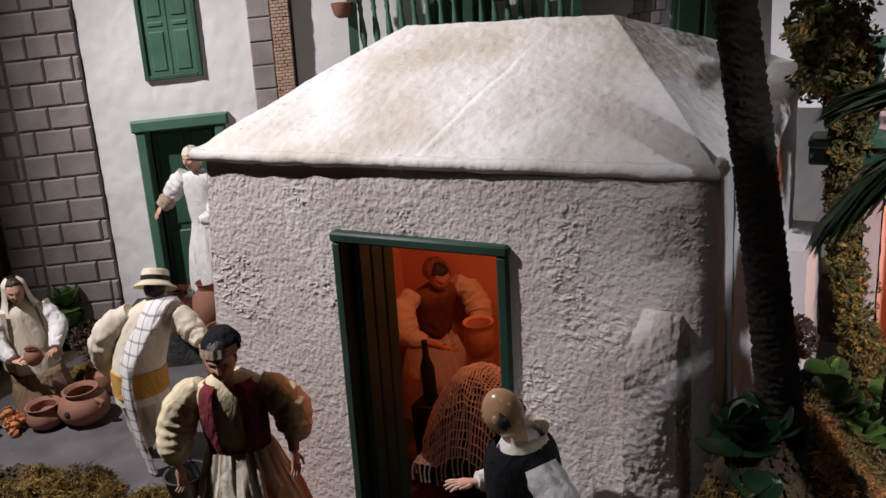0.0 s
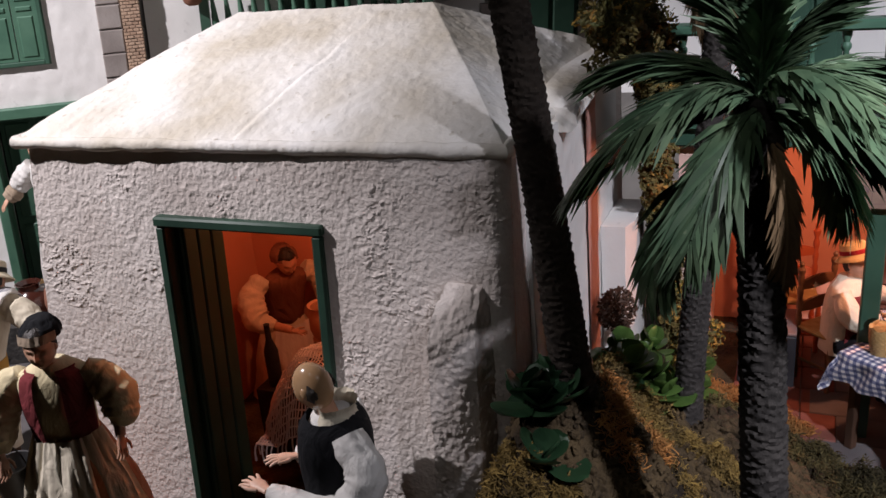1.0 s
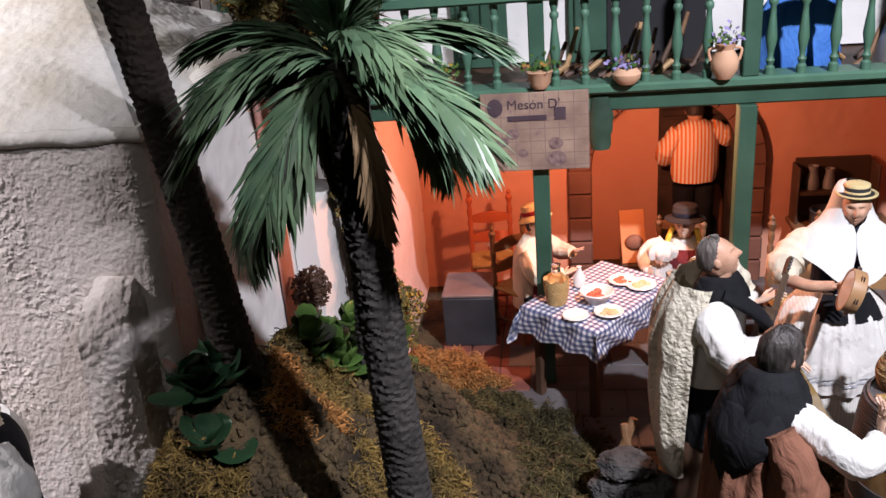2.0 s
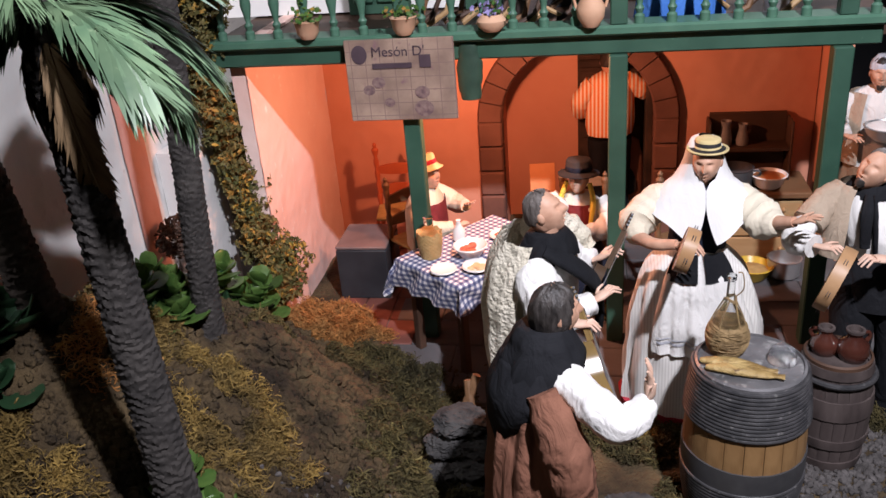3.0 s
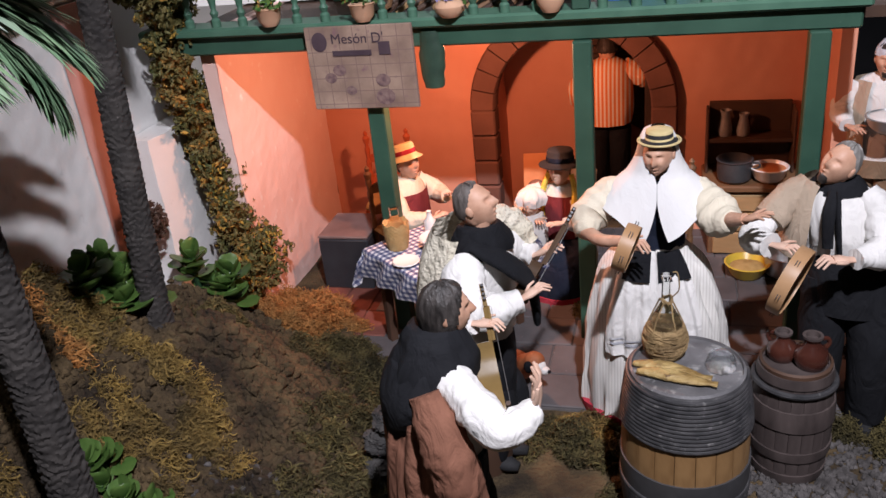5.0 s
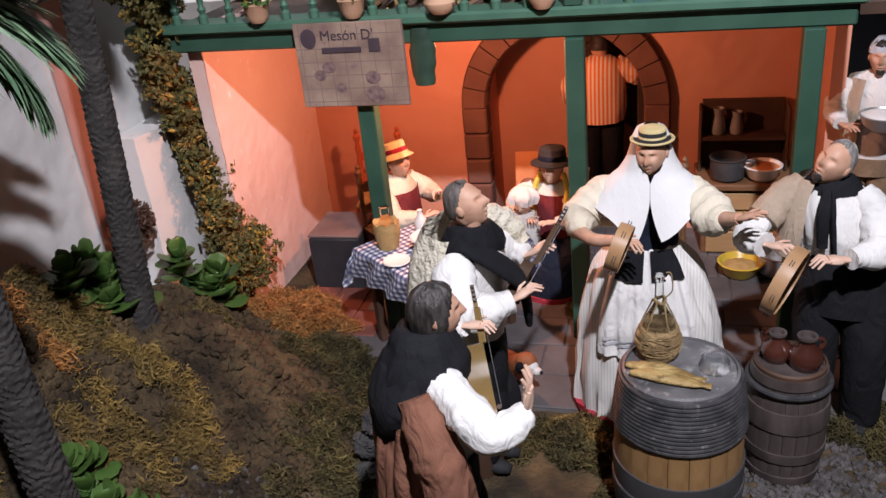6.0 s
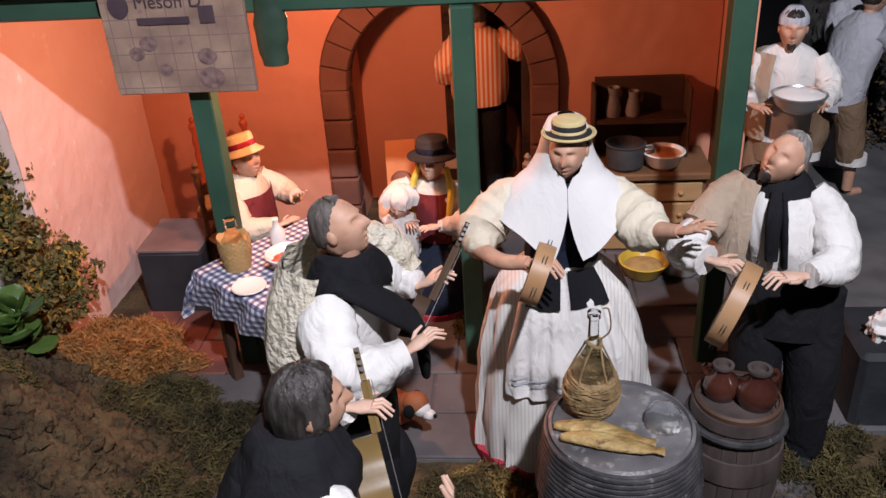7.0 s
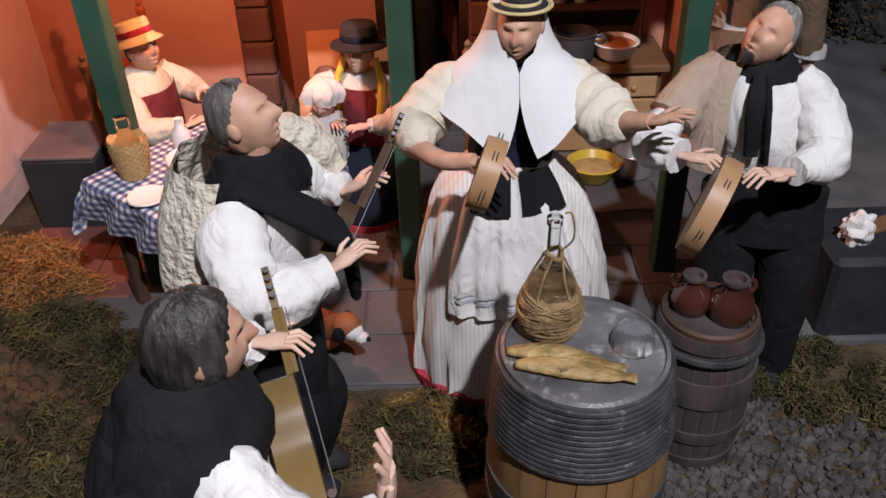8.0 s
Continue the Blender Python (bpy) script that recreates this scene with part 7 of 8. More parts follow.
def tavern_things():
    # sign on the front post
    sg = thing("tavern_sign", (0.454, 1.84, .474), "parchment sign printed with tiles and tavern lettering", "sign")
    paper = mk("parchment", (0.2, 0.13, 0.1), (0.36, 0.25, 0.185), 22, 0.8, 60, 0.15, 0.001, (0.2, 0.11, 0.12), 0.0)
    n, l = paper.node_tree.nodes, paper.node_tree.links
    bs = n["Principled BSDF"]
    src = bs.inputs["Base Color"].links[0].from_socket
    br = n.new("ShaderNodeTexBrick")
    br.inputs["Scale"].default_value = 1.0
    br.offset = 0.0
    br.inputs["Mortar Size"].default_value, br.inputs["Brick Width"].default_value, br.inputs["Row Height"].default_value = 0.0007, 0.026, 0.023
    br.inputs["Mortar"].default_value = (0.19, 0.12, 0.105, 1)
    tc = n.new("ShaderNodeTexCoord")
    mp = n.new("ShaderNodeMapping")
    mp.inputs["Rotation"].default_value = (radians(90), 0, 0)
    l.new(tc.outputs["Object"], mp.inputs["Vector"])
    l.new(mp.outputs[0], br.inputs["Vector"])
    l.new(src, br.inputs["Color1"])
    l.new(src, br.inputs["Color2"])
    l.new(br.outputs["Color"], bs.inputs["Base Color"])
    part("board", box(bmesh.new(), .354, .547, 1.819, 1.826, .474, .618, bev=.001), paper, sg)
    ink = mk("sign_ink", (0.05, 0.03, 0.04), (0.07, 0.045, 0.055), 30, 0.8)
    inkp = mk("faded_ink", (0.12, 0.068, 0.072), (0.25, 0.165, 0.145), 120, 0.8, 150)

    def disc(x, z, r, rx=1.0):
        b = bmesh.new()
        quad_loft(b, [[(x + r * rx * math.cos(a), y, z + r * math.sin(a)) for a in (2 * math.pi * k / 24 for k in range(24))] for y in (1.8188, 1.8182 - r * .02)])
        return b
    part("emblem", disc(.38, .593, .0165, .85), ink, sg, "dark oval initial")
    part("picture", box(bmesh.new(), .486, .506, 1.8172, 1.8187, .568, .59), ink, sg, "small dark square picture")
    part("name_bar", box(bmesh.new(), .402, .472, 1.8172, 1.8187, .568, .577), ink, sg, "dark bar of lettering")
    for x, z, r in ((.488, .495, .0145), (.487, .524, .011), (.41, .543, .010), (.392, .53, .009), (.427, .507, .008)):
        part("barrel_print", disc(x, z, r, 1.2), inkp, sg, "faded printed barrel")
    cu = bpy.data.curves.new("lettering", "FONT")
    cu.body, cu.size, cu.extrude = "Mesón D'", 0.0245, 0.0004
    cu.offset = 0.0
    cu.materials.append(ink)
    tx = new("lettering", cu)
    tx.matrix_world = pose(.401, 1.8182, .589, 90, 0, 0)
    tx.parent = sg
    tx.matrix_parent_inverse = BASE[sg.name]
    b = bmesh.new()
    rs = []
    for k in range(13):
        z = .500 + .098 * k / 12
        hw = .023 * (0.75 + 0.25 * math.sin(math.pi * k / 12)) + .0025 * noise.noise(Vector((z * 60, 1, 0)))
        rs.append([(.568 + .004 * noise.noise(Vector((z * 45, 4, 0))) + hw * math.cos(q), 1.853 + .013 * math.sin(q), z) for q in (2 * math.pi * j / 14 for j in range(14))])
    quad_loft(b, rs)
    solo("bracket", b, mk("dark_green_paint", (0.02, 0.045, 0.03), (0.035, 0.07, 0.045), 30, 0.6, 90, 0.4, 0.002), "lumpy green painted bracket under the beam", "bracket")
    # chest
    ch = thing("chest", (.285, 2.06, .008), "dark slate-grey wooden chest by the pink wall", "chest")
    slate = mk("slate_paint", (0.018, 0.019, 0.023), (0.034, 0.036, 0.042), 14, 0.6, 80, 0.3, 0.001)
    part("body", box(bmesh.new(), .226, .34, 1.995, 2.12, .008, .128, bev=.003), slate, ch)
    # Paler lid: the light falling on the chest top is in its colour.
    part("lid", box(bmesh.new(), .226, .34, 1.995, 2.12, .1285, .136, bev=.002), mk("lit_lid", (0.13, 0.09, 0.085), (0.2, 0.145, 0.135), 14, 0.7, 80, 0.2, 0.001), ch, "pale lid, light from above put into its colour")
    # cabinet
    cb = thing("cabinet", (1.14, 2.26, .008), "old wooden kitchen cabinet with shelf and drawers", "cabinet")
    part("body", box(bmesh.new(), 1.045, 1.243, 2.205, 2.322, .008, .158, bev=.002), WOOD, cb)
    part("worktop", box(bmesh.new(), 1.03, 1.252, 2.188, 2.325, .1585, .173, bev=.003), WOOD, cb)
    for z0, z1 in ((.012, .062), (.066, .108), (.112, .150)):
        dr = part("drawer", box(bmesh.new(), 1.055, 1.235, 2.198, 2.2045, z0, z1, bev=.002), WOODY, cb, "yellow wood drawer front")
        kn = bmesh.new()
        ell(kn, (1.196, 2.194, (z0 + z1) / 2), (.005, .005, .005), 0, 10, 8)
        part("knob", kn, WOODY, dr)
    for a in ((1.036, 1.042), (1.21, 1.216)):
        part("shelf_side", box(bmesh.new(), *a, 2.262, 2.32, .1735, .31, bev=.002), WOODD, cb)
    part("shelf_back", box(bmesh.new(), 1.0425, 1.2095, 2.314, 2.3235, .1735, .318, bev=.001), WOODD, cb)
    part("shelf", box(bmesh.new(), 1.0425, 1.2095, 2.264, 2.3135, .243, .251), WOODD, cb)
    pewter = mk("pewter", (0.2, 0.19, 0.185), (0.27, 0.26, 0.25), 30, 0.55, 90, 0.2, 0.001, metal=0.2)
    for x, r, h in ((1.075, .0155, .056), (1.112, .014, .048)):
        solo("jug", lathe(bmesh.new(), [(r * .9, 0), (r, h * .2), (r * .75, h * .6), (r * .6, h * .8), (r * .75, h), (r * .65, h), (r * .5, h * .8)], 18, 0, T(x, 2.288, .252)), pewter, "dull grey jug on the cabinet shelf", "jug", "shelf jugs")
    p = thing("cooking_pot", (1.094, 2.225, .174), "blackened iron cooking pot on the cabinet", "pot")
    part("body", lathe(bmesh.new(), [(.026, 0), (.034, .006), (.036, .03), (.035, .046), (.038, .048), (.034, .049), (.032, .02), (.001, .008)], 26, 0, T(1.094, 2.225, .174)), IRON, p)
    part("handle", tube(bmesh.new(), smooth_pts([(1.128, 2.22, .214), (1.142, 2.216, .214), (1.142, 2.216, .205), (1.13, 2.22, .2)], 4), .0025, 8), IRON, p)
    p = thing("enamel_bowl", (1.163, 2.222, .174), "white enamel bowl with red stew on the cabinet", "bowl")
    part("body", lathe(bmesh.new(), [(.02, 0), (.03, .008), (.038, .03), (.04, .0315), (.037, .033), (.03, .02)], 28, 0, T(1.163, 2.222, .174)), WHITE, p)
    part("stew", lathe(bmesh.new(), [(.0355, .026), (.02, .03), (.001, .032)], 24, 0, T(1.163, 2.222, .174), wob=.03), CLAYO, p)
    # basins on the floor
    p = thing("basin", (1.121, 2.105, .01), "yellow glazed basin with grain on the floor", "basin")
    part("body", lathe(bmesh.new(), [(.026, 0), (.032, .006), (.043, .028), (.046, .031), (.042, .032), (.03, .014)], 28, 0, T(1.121, 2.105, .01)), YELLOWG, p)
    part("grain", lathe(bmesh.new(), [(.036, .02), (.018, .026), (.001, .028)], 20, 0, T(1.121, 2.105, .01), wob=.05), STRAW, p)
    solo("saucepan", lathe(bmesh.new(), [(.03, 0), (.034, .004), (.035, .04), (.037, .042), (.034, .043), (.032, .01), (.001, .006)], 26, 0, T(1.19, 2.12, .01)), STEEL, "dull aluminium saucepan on the floor", "saucepan")
    # dark brown hearth, oven and sloping board in the recess
    he = thing("hearth", (.83, 2.45, .0), "dark brown brick hearth in the kitchen recess", "hearth")
    part("chimney_breast", box(bmesh.new(), .745, .922, 2.454, 2.478, .005, .596, bev=.003), BRICKD, he)
    part("cheek", box(bmesh.new(), .904, .922, 2.366, 2.453, .005, .596, bev=.003), BRICKD, he)
    part("mantel", box(bmesh.new(), .748, .903, 2.436, 2.4535, .40, .418, bev=.003), BRICKD, he)
    for z in (.22, .29, .36, .47, .53):
        part("brick_course", box(bmesh.new(), .75, .903, 2.4505, 2.4535, z, z + .03, bev=.002), BRICKD, he)
    ov = bmesh.new()
    lathe(ov, [(.075, 0), (.075, .12), (.07, .17), (.05, .21), (.001, .225)], 24, 0, T(.868, 2.428, .01), .5, .28)
    oven = solo("oven", ov, CLAY, "clay bread oven in the kitchen recess", "oven")
    # No opening is cut: a black plug paints the dark inside the oven.
    b = bmesh.new()
    quad_loft(b, [[(.868 + .02 * math.cos(a), y, .105 + (.05 if math.sin(a) > 0 else .02) * math.sin(a)) for a in (2 * math.pi * k / 20 for k in range(20))] for y in (2.404, 2.42)])
    part("oven_mouth", b, HATB, oven, "solid black plug standing for the dark inside the oven mouth")
    bd = thing("bread_board", (.668, 2.24, .01), "leaning reddish board with a round loaf", "board")
    m = T(.668, 2.25, .09, 6, -25)
    part("board", box(bmesh.new(), -.03, .03, -.004, .004, .0, .13, 0, m, .001), CLAYO, bd)
    b = bmesh.new()
    ell(b, m @ Vector((0, -.012, .05)), (.022, .012, .02), 0, 16, 10)
    part("loaf", b, CLAY, bd)
    part("stand", box(bmesh.new(), .635, .70, 2.235, 2.29, .01, .092, bev=.003), WOODD, bd)
    # flower pots on the ledge
    for i, (x, kind) in enumerate(((.29, 0), (.462, 0), (.613, 1), (.778, 2))):
        th = thing("flower_pot", (x, 1.83, .6225), ("small terracotta pot with a green plant", "squat pale pot with purple flowers", "cream two-handled jug with purple flowers")[kind], "flower pot", "balcony pots")
        pr = ([(.012, 0), (.019, .01), (.022, .028), (.024, .03), (.021, .031)], [(.014, 0), (.024, .01), (.025, .018), (.017, .028), (.016, .026)], [(.012, 0), (.022, .015), (.024, .032), (.014, .05), (.018, .06), (.015, .06)])[kind]
        part("pot", lathe(bmesh.new(), pr, 20, 0, T(x, 1.83, .6225)), CLAYL, th)
        b = bmesh.new()
        rnd = random.Random(i)
        for k in range(70):
            c = Vector((x + rnd.gauss(0, .013), 1.83 + rnd.gauss(0, .012), .6225 + pr[-1][1] + abs(rnd.gauss(0.004, .013))))
            u = Vector((rnd.gauss(0, 1), rnd.gauss(0, 1), rnd.gauss(0, 1))).normalized() * .005
            w = u.orthogonal() * .6
            f = b.faces.new([b.verts.new(q) for q in (c - u, c + w, c + u, c - w)])
            f.material_index = 1 if rnd.random() < (.15 if kind == 0 else .55) else 0
        part("plant", b, [SUCC, VINEY if kind == 0 else FLOWER], th)
        if kind == 2:
            for s in (-1, 1):
                part("handle", tube(bmesh.new(), smooth_pts([(x + s * .014, 1.83, .676), (x + s * .027, 1.83, .672), (x + s * .024, 1.83, .654)], 4), .0025, 8), CLAYL, th)
    # behind the balcony rail
    b = bmesh.new()
    d = Doll(.935, 1.98, .6, -90)
    b.free()
    d.body([(0, 0, 0.0, .075, .05), (0, 0, .06, .07, .045), (0, 0, .12, .06, .04), (0, 0, .16, .02, .015)], BLUE, .1, 9)
    solo("blue_cloth", d.bm, d.mats, "bright blue cloth draped behind the balcony rail", "cloth", sharp=70)
    for x0, x1 in ((.27, .39), (.52, .75)):
        s = bmesh.new()
        box(s, x0, x1, 2.18, 2.198, .596, .95, bev=.002)
        box(s, x0 + .012, (x0 + x1) / 2 - .004, 2.172, 2.18, .62, .93, bev=.003)
        box(s, (x0 + x1) / 2 + .004, x1 - .012, 2.172, 2.18, .62, .93, bev=.003)
        tagged(part("balcony_door", s, GREEN), "dark green panelled balcony doors", "door", "", "structure")
    rnd = random.Random(77)
    for i in range(18):
        x = .46 + .021 * i if i < 14 else .98 + .05 * (i - 14)
        b = bmesh.new()
        a = rnd.uniform(-.9, .9)
        y = 1.9 + rnd.uniform(0, .12)
        tube(b, [(x - .035 * math.cos(a), y, .606), (x + .01, y + .01, .62 + rnd.uniform(.0, .02)), (x + .04 * math.cos(a), y + .02, .615 + rnd.uniform(.0, .10))], [.006, .0055, .004], 7)
        solo("firewood", b, (WOOD, WOODD, WOODY)[i % 3], "loose stick stored on the balcony floor", "firewood", "balcony clutter")
    # Flat black sheet before the doors stands for the unlit opening.
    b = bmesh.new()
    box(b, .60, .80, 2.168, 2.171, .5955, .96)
    tagged(part("doorway", b, DARK), "flat black sheet standing for the unlit doorway behind the balcony", "doorway", "", "structure")
    for x, r, h, m in ((1.10, .022, .075, STEEL), (.66, .02, .05, OAKG)):
        solo("tub", lathe(bmesh.new(), [(r * .9, 0), (r, h * .4), (r * 1.05, h), (r * .95, h), (r * .85, h * .2), (.001, h * .15)], 20, 0, T(x, 1.99, .5955)), m, "small tub standing on the balcony floor", "tub", "balcony clutter")


FLOWER = mk("purple_flower", (0.2, 0.17, 0.36), (0.28, 0.24, 0.44), 40, 0.7)
BLUE = cloth("blue_cloth", (0.05, 0.16, 0.5), (0.08, 0.22, 0.6))
tavern_things()


def barrel(x, y, h, rt, rb, mat, bands, label, lid_mat, sink=.003):
    z0 = ground_z(x, y) - .004
    th = thing("barrel", (x, y, z0), label, "barrel", "barrels")
    n = 20

    def rad(q):
        return rt + (rb - rt) * math.sin(math.pi * (q * 0.9 + 0.05)) ** 0.8
    bm = bmesh.new()
    rs = []
    for k in range(13):
        q = k / 12
        a0, a1 = -math.pi / n + .005, math.pi / n - .005
        r = rad(q)
        rs.append([(rr * math.cos(a), rr * math.sin(a), h * q * 0.985) for a, rr in ((a0, r - .004), (a0, r - .0004), (0, r + .0002), (a1, r - .0004), (a1, r - .004), (0, r - .006))])
    quad_loft(bm, rs)
    me = mesh_of("stave", bm, mat)
    for i in range(n):
        s = part("stave", me, None, th)
        s.matrix_basis = T(x, y, z0, 360 * i / n)
    for q, t, bm_mat in bands:
        b = bmesh.new()
        zz = h * q
        r = rad(q)
        if t < .006:
            pts = [(x + (r + t * .6) * math.cos(a), y + (r + t * .6) * math.sin(a), z0 + zz) for a in (2 * math.pi * k / 40 for k in range(41))]
            tube(b, pts, t, 8)
        else:
            lathe(b, [(rad((zz - t) / h) - .002, zz - t), (rad((zz - t) / h) + .0022, zz - t), (r + .0026, zz), (rad((zz + t) / h) + .0022, zz + t), (rad((zz + t) / h) - .002, zz + t)], 40, 0, T(x, y, z0))
        part("hoop", b, bm_mat, th)
    part("lid", lathe(bmesh.new(), [(rt * 1.0, h - .009 - sink), (rt * 1.0, h - sink), (rt * .6, h + .0005 - sink), (.001, h - sink)], 40, 0, T(x, y, z0)), lid_mat, th, "grey weathered lid")
    part("rim", lathe(bmesh.new(), [(rt - .001, h - .012), (rt + .004, h - .012), (rt + .0045, h - .001), (rt + .001, h + .001), (rt - .001, h - .01)], 40, 0, T(x, y, z0)), lid_mat, th)
    return z0 + h


WITHE = mk("dark_withe", (0.022, 0.022, 0.024), (0.06, 0.058, 0.06), 40, 0.45, 110, 0.6, 0.002, (0.17, 0.165, 0.16), 0.0)
LIDG = mk("grey_lid", (0.05, 0.05, 0.053), (0.17, 0.165, 0.168), 15, 0.36, 60, 0.7, 0.003, (0.3, 0.295, 0.285), 0.04)
ZB = barrel(.994, 1.41, .252, .069, .084, OAK, [(.972 - .0225 * k, .0031, WITHE) for k in range(13)] + [(.40, .02, IRON)] + [(.33 - .0225 * k, .0031, WITHE) for k in range(13)], "oak barrel bound with dark withe hoops, used as a table", LIDG)
ZC = barrel(1.143, 1.53, .192, .044, .056, OAKG, [(.93, .007, OAKG), (.85, .0045, WITHE), (.62, .016, OAKG), (.3, .008, OAKG), (.08, .008, OAKG)], "small weathered grey barrel holding two jugs", WOODD, .014)


STRAWD = mk("old_straw", (0.13, 0.083, 0.036), (0.33, 0.225, 0.105), 60, 0.75, 180, 0.9, 0.004, (0.1, 0.06, 0.03), -.03)


def barrel_things():
    # demijohn in straw
    x, y, z = .966, 1.437, ZB - .003
    d = thing("demijohn", (x, y, z), "straw-bound glass demijohn on the barrel", "demijohn")
    b = bmesh.new()
    pr = [(.018, 0)]
    for k in range(12):
        q = k / 11
        pr.append((.0278 * math.sin(math.pi * (.22 + .6 * q)) ** .7 + (.0014 if k % 2 else 0), .002 + .05 * q))
    lathe(b, pr, 30, 0, T(x, y, z), wob=.015)
    part("straw_binding", b, STRAWD, d, "woven straw round the glass")
    rnd = random.Random(19)
    for k in range(70):
        b = bmesh.new()
        zc, a0, span, tip = rnd.uniform(.002, .042), rnd.uniform(0, 6.28), rnd.uniform(2.0, 4.5), rnd.uniform(-.007, .007)
        pts = []
        for i in range(15):
            a = a0 + span * i / 14
            h = min(.05, max(.002, zc + tip * math.sin(a * 1.3 + k)))
            r = .0278 * math.sin(math.pi * (.22 + .6 * (h - .002) / .05)) ** .7 + .0016
            pts.append((x + r * math.cos(a), y + r * math.sin(a), z + h))
        tube(b, pts, rnd.uniform(.0007, .0013), 5)
        part("straw", b, STRAWD, d)
    b = bmesh.new()
    lathe(b, [(.0215, .047), (.0178, .058), (.0115, .07), (.0058, .082), (.005, .112), (.0068, .114), (.0068, .12), (.004, .12)], 22, 0, T(x, y, z))
    g = part("glass_neck", b, GLASS, d, "clear glass neck")
    for k in range(5):
        a = 1.2566 * k + .3
        b = bmesh.new()
        tube(b, smooth_pts([(x + .026 * math.cos(a), y + .026 * math.sin(a), z + .04), (x + .0175 * math.cos(a), y + .0175 * math.sin(a), z + .061), (x + .008 * math.cos(a + .4), y + .008 * math.sin(a + .4), z + .084)], 4), .0011, 6)
        part("straw_tie", b, STRAWD, d)
    b = bmesh.new()
    tube(b, [(x + .0075 * math.cos(a), y + .0075 * math.sin(a), z + .084 + .003 * math.sin(2 * a)) for a in (.35 * k for k in range(19))], .002, 6)
    part("straw_collar", b, STRAWD, d)
    b = bmesh.new()
    tube(b, smooth_pts([(x + .006, y, z + .086), (x + .016, y - .002, z + .1), (x + .014, y, z + .122), (x + .008, y, z + .124)], 5), .0009, 6)
    part("straw_loop", b, STRAWD, d)
    # dried fish
    fishm = mk("dried_fish", (0.2, 0.12, 0.035), (0.46, 0.33, 0.135), 45, 0.55, 110, 1.0, 0.005, (0.12, 0.07, 0.03), 0.03, stretch=(0.8, 1.2, 1))
    for i, (fx, fy, a, s) in enumerate(((.978, 1.392, -13, .96), (.984, 1.377, -10, .96))):
        m = T(fx, fy, ZB + .002, a)
        b = bmesh.new()
        rs = []
        for k in range(31):
            t = k / 30
            w = (1 + .12 * noise.noise(Vector((t * 12, i * 5, 0)))) * (.0112 * math.sin(math.pi * min(1, t * 1.02 + .04)) ** .8 + .002) * s if t < .9 else (.0045 + (t - .9) * .02) * s
            hh = .0045 * math.sin(math.pi * min(.97, t + .1)) + .0015
            rs.append([m @ Vector(((-.055 + .105 * t) * s, w * math.cos(q) + .003 * math.sin(t * 5), hh * math.sin(q) + .001)) for q in (2 * math.pi * j / 10 for j in range(10))])
        quad_loft(b, rs)
        solo("dried_fish", b, fishm, "flat golden dried fish lying on the barrel", "fish", "dried fish", sharp=85)
    b = bmesh.new()
    rs = []
    for r, h in ((.0175, 0), (.0185, .001), (.0182, .008), (.0168, .015), (.0135, .0205), (.008, .0225), (.0006, .023)):
        rs.append([(1.036 + (r + .0006 * math.cos(16 * a) * min(1, r / .01)) * math.cos(a), 1.412 + (r + .0006 * math.cos(16 * a) * min(1, r / .01)) * math.sin(a), ZB - .002 + h) for a in (2 * math.pi * k / 96 for k in range(96))])
    quad_loft(b, rs)
    solo("tumbler", b, TUMBLER, "small ribbed glass turned over on the barrel", "glass")
    for i, (jx, jy, a, s) in enumerate(((1.125, 1.54, 150, .84), (1.161, 1.524, 20, .94))):
        j = thing("clay_jug", (jx, jy, ZC - .014), "glossy brown glazed clay jug with a dark mouth", "jug", "brown jugs")
        m = T(jx, jy, ZC - .014, a) @ Matrix.Scale(s, 4)
        b = bmesh.new()
        lathe(b, [(.012, 0), (.021, .008), (.025, .022), (.022, .036), (.012, .044), (.0105, .05), (.014, .056), (.013, .057), (.009, .05), (.008, .044)], 26, 0, m)
        part("body", b, GLAZE, j)
        part("handle", tube(bmesh.new(), smooth_pts([m @ Vector(q) for q in ((.012, 0, .052), (.023, 0, .05), (.026, 0, .042), (.021, 0, .034))], 4), .0032, 8), GLAZE, j)
        part("mouth_rim", lathe(bmesh.new(), [(.0105, .053), (.0145, .0565), (.0145, .06), (.01, .06), (.0085, .052)], 22, 0, m), OAKG, j, "dusty rim")


barrel_things()


def tambourine(c, normal, r, label):
    c, nrm = Vector(c), Vector(normal).normalized()
    m = Matrix.Translation(c) @ nrm.to_track_quat("Z", "Y").to_matrix().to_4x4()
    t = thing("tambourine", c, label, "tambourine", "tambourines")
    b = bmesh.new()
    ring = [(r - .003, -.0095), (r, -.0095), (r + .0006, 0), (r, .0095), (r - .003, .0095), (r - .0035, 0), (r - .003, -.0095)]
    quad_loft(b, [[m @ Vector((q * math.cos(a), q * math.sin(a), z)) for a in (2 * math.pi * k / 44 for k in range(44))] for q, z in ring], 0, False)
    part("hoop", b, WOODT, t)
    part("skin", lathe(bmesh.new(), [(r - .0032, .0085), (r * .5, .0088), (.001, .0088)], 40, 0, m), WHITE, t, "pale drum skin")
    for k in range(6):
        a = 1.047 * k
        b = bmesh.new()
        mm = m @ Matrix.Rotation(a, 4, "Z") @ Matrix.Translation((r + .0008, 0, -.001)) @ Matrix.Rotation(radians(0), 4, "X")
        for s in (-.0022, .0012):
            lathe(b, [(.0005, s), (.0045, s), (.0048, s + .0008), (.0005, s + .0012)], 12, 0, mm)
        part("jingle", b, IRON, t)


WOODT = mk("tambourine_wood", (0.34, 0.19, 0.09), (0.42, 0.25, 0.13), 20, 0.45, 80, 0.2, 0.001)
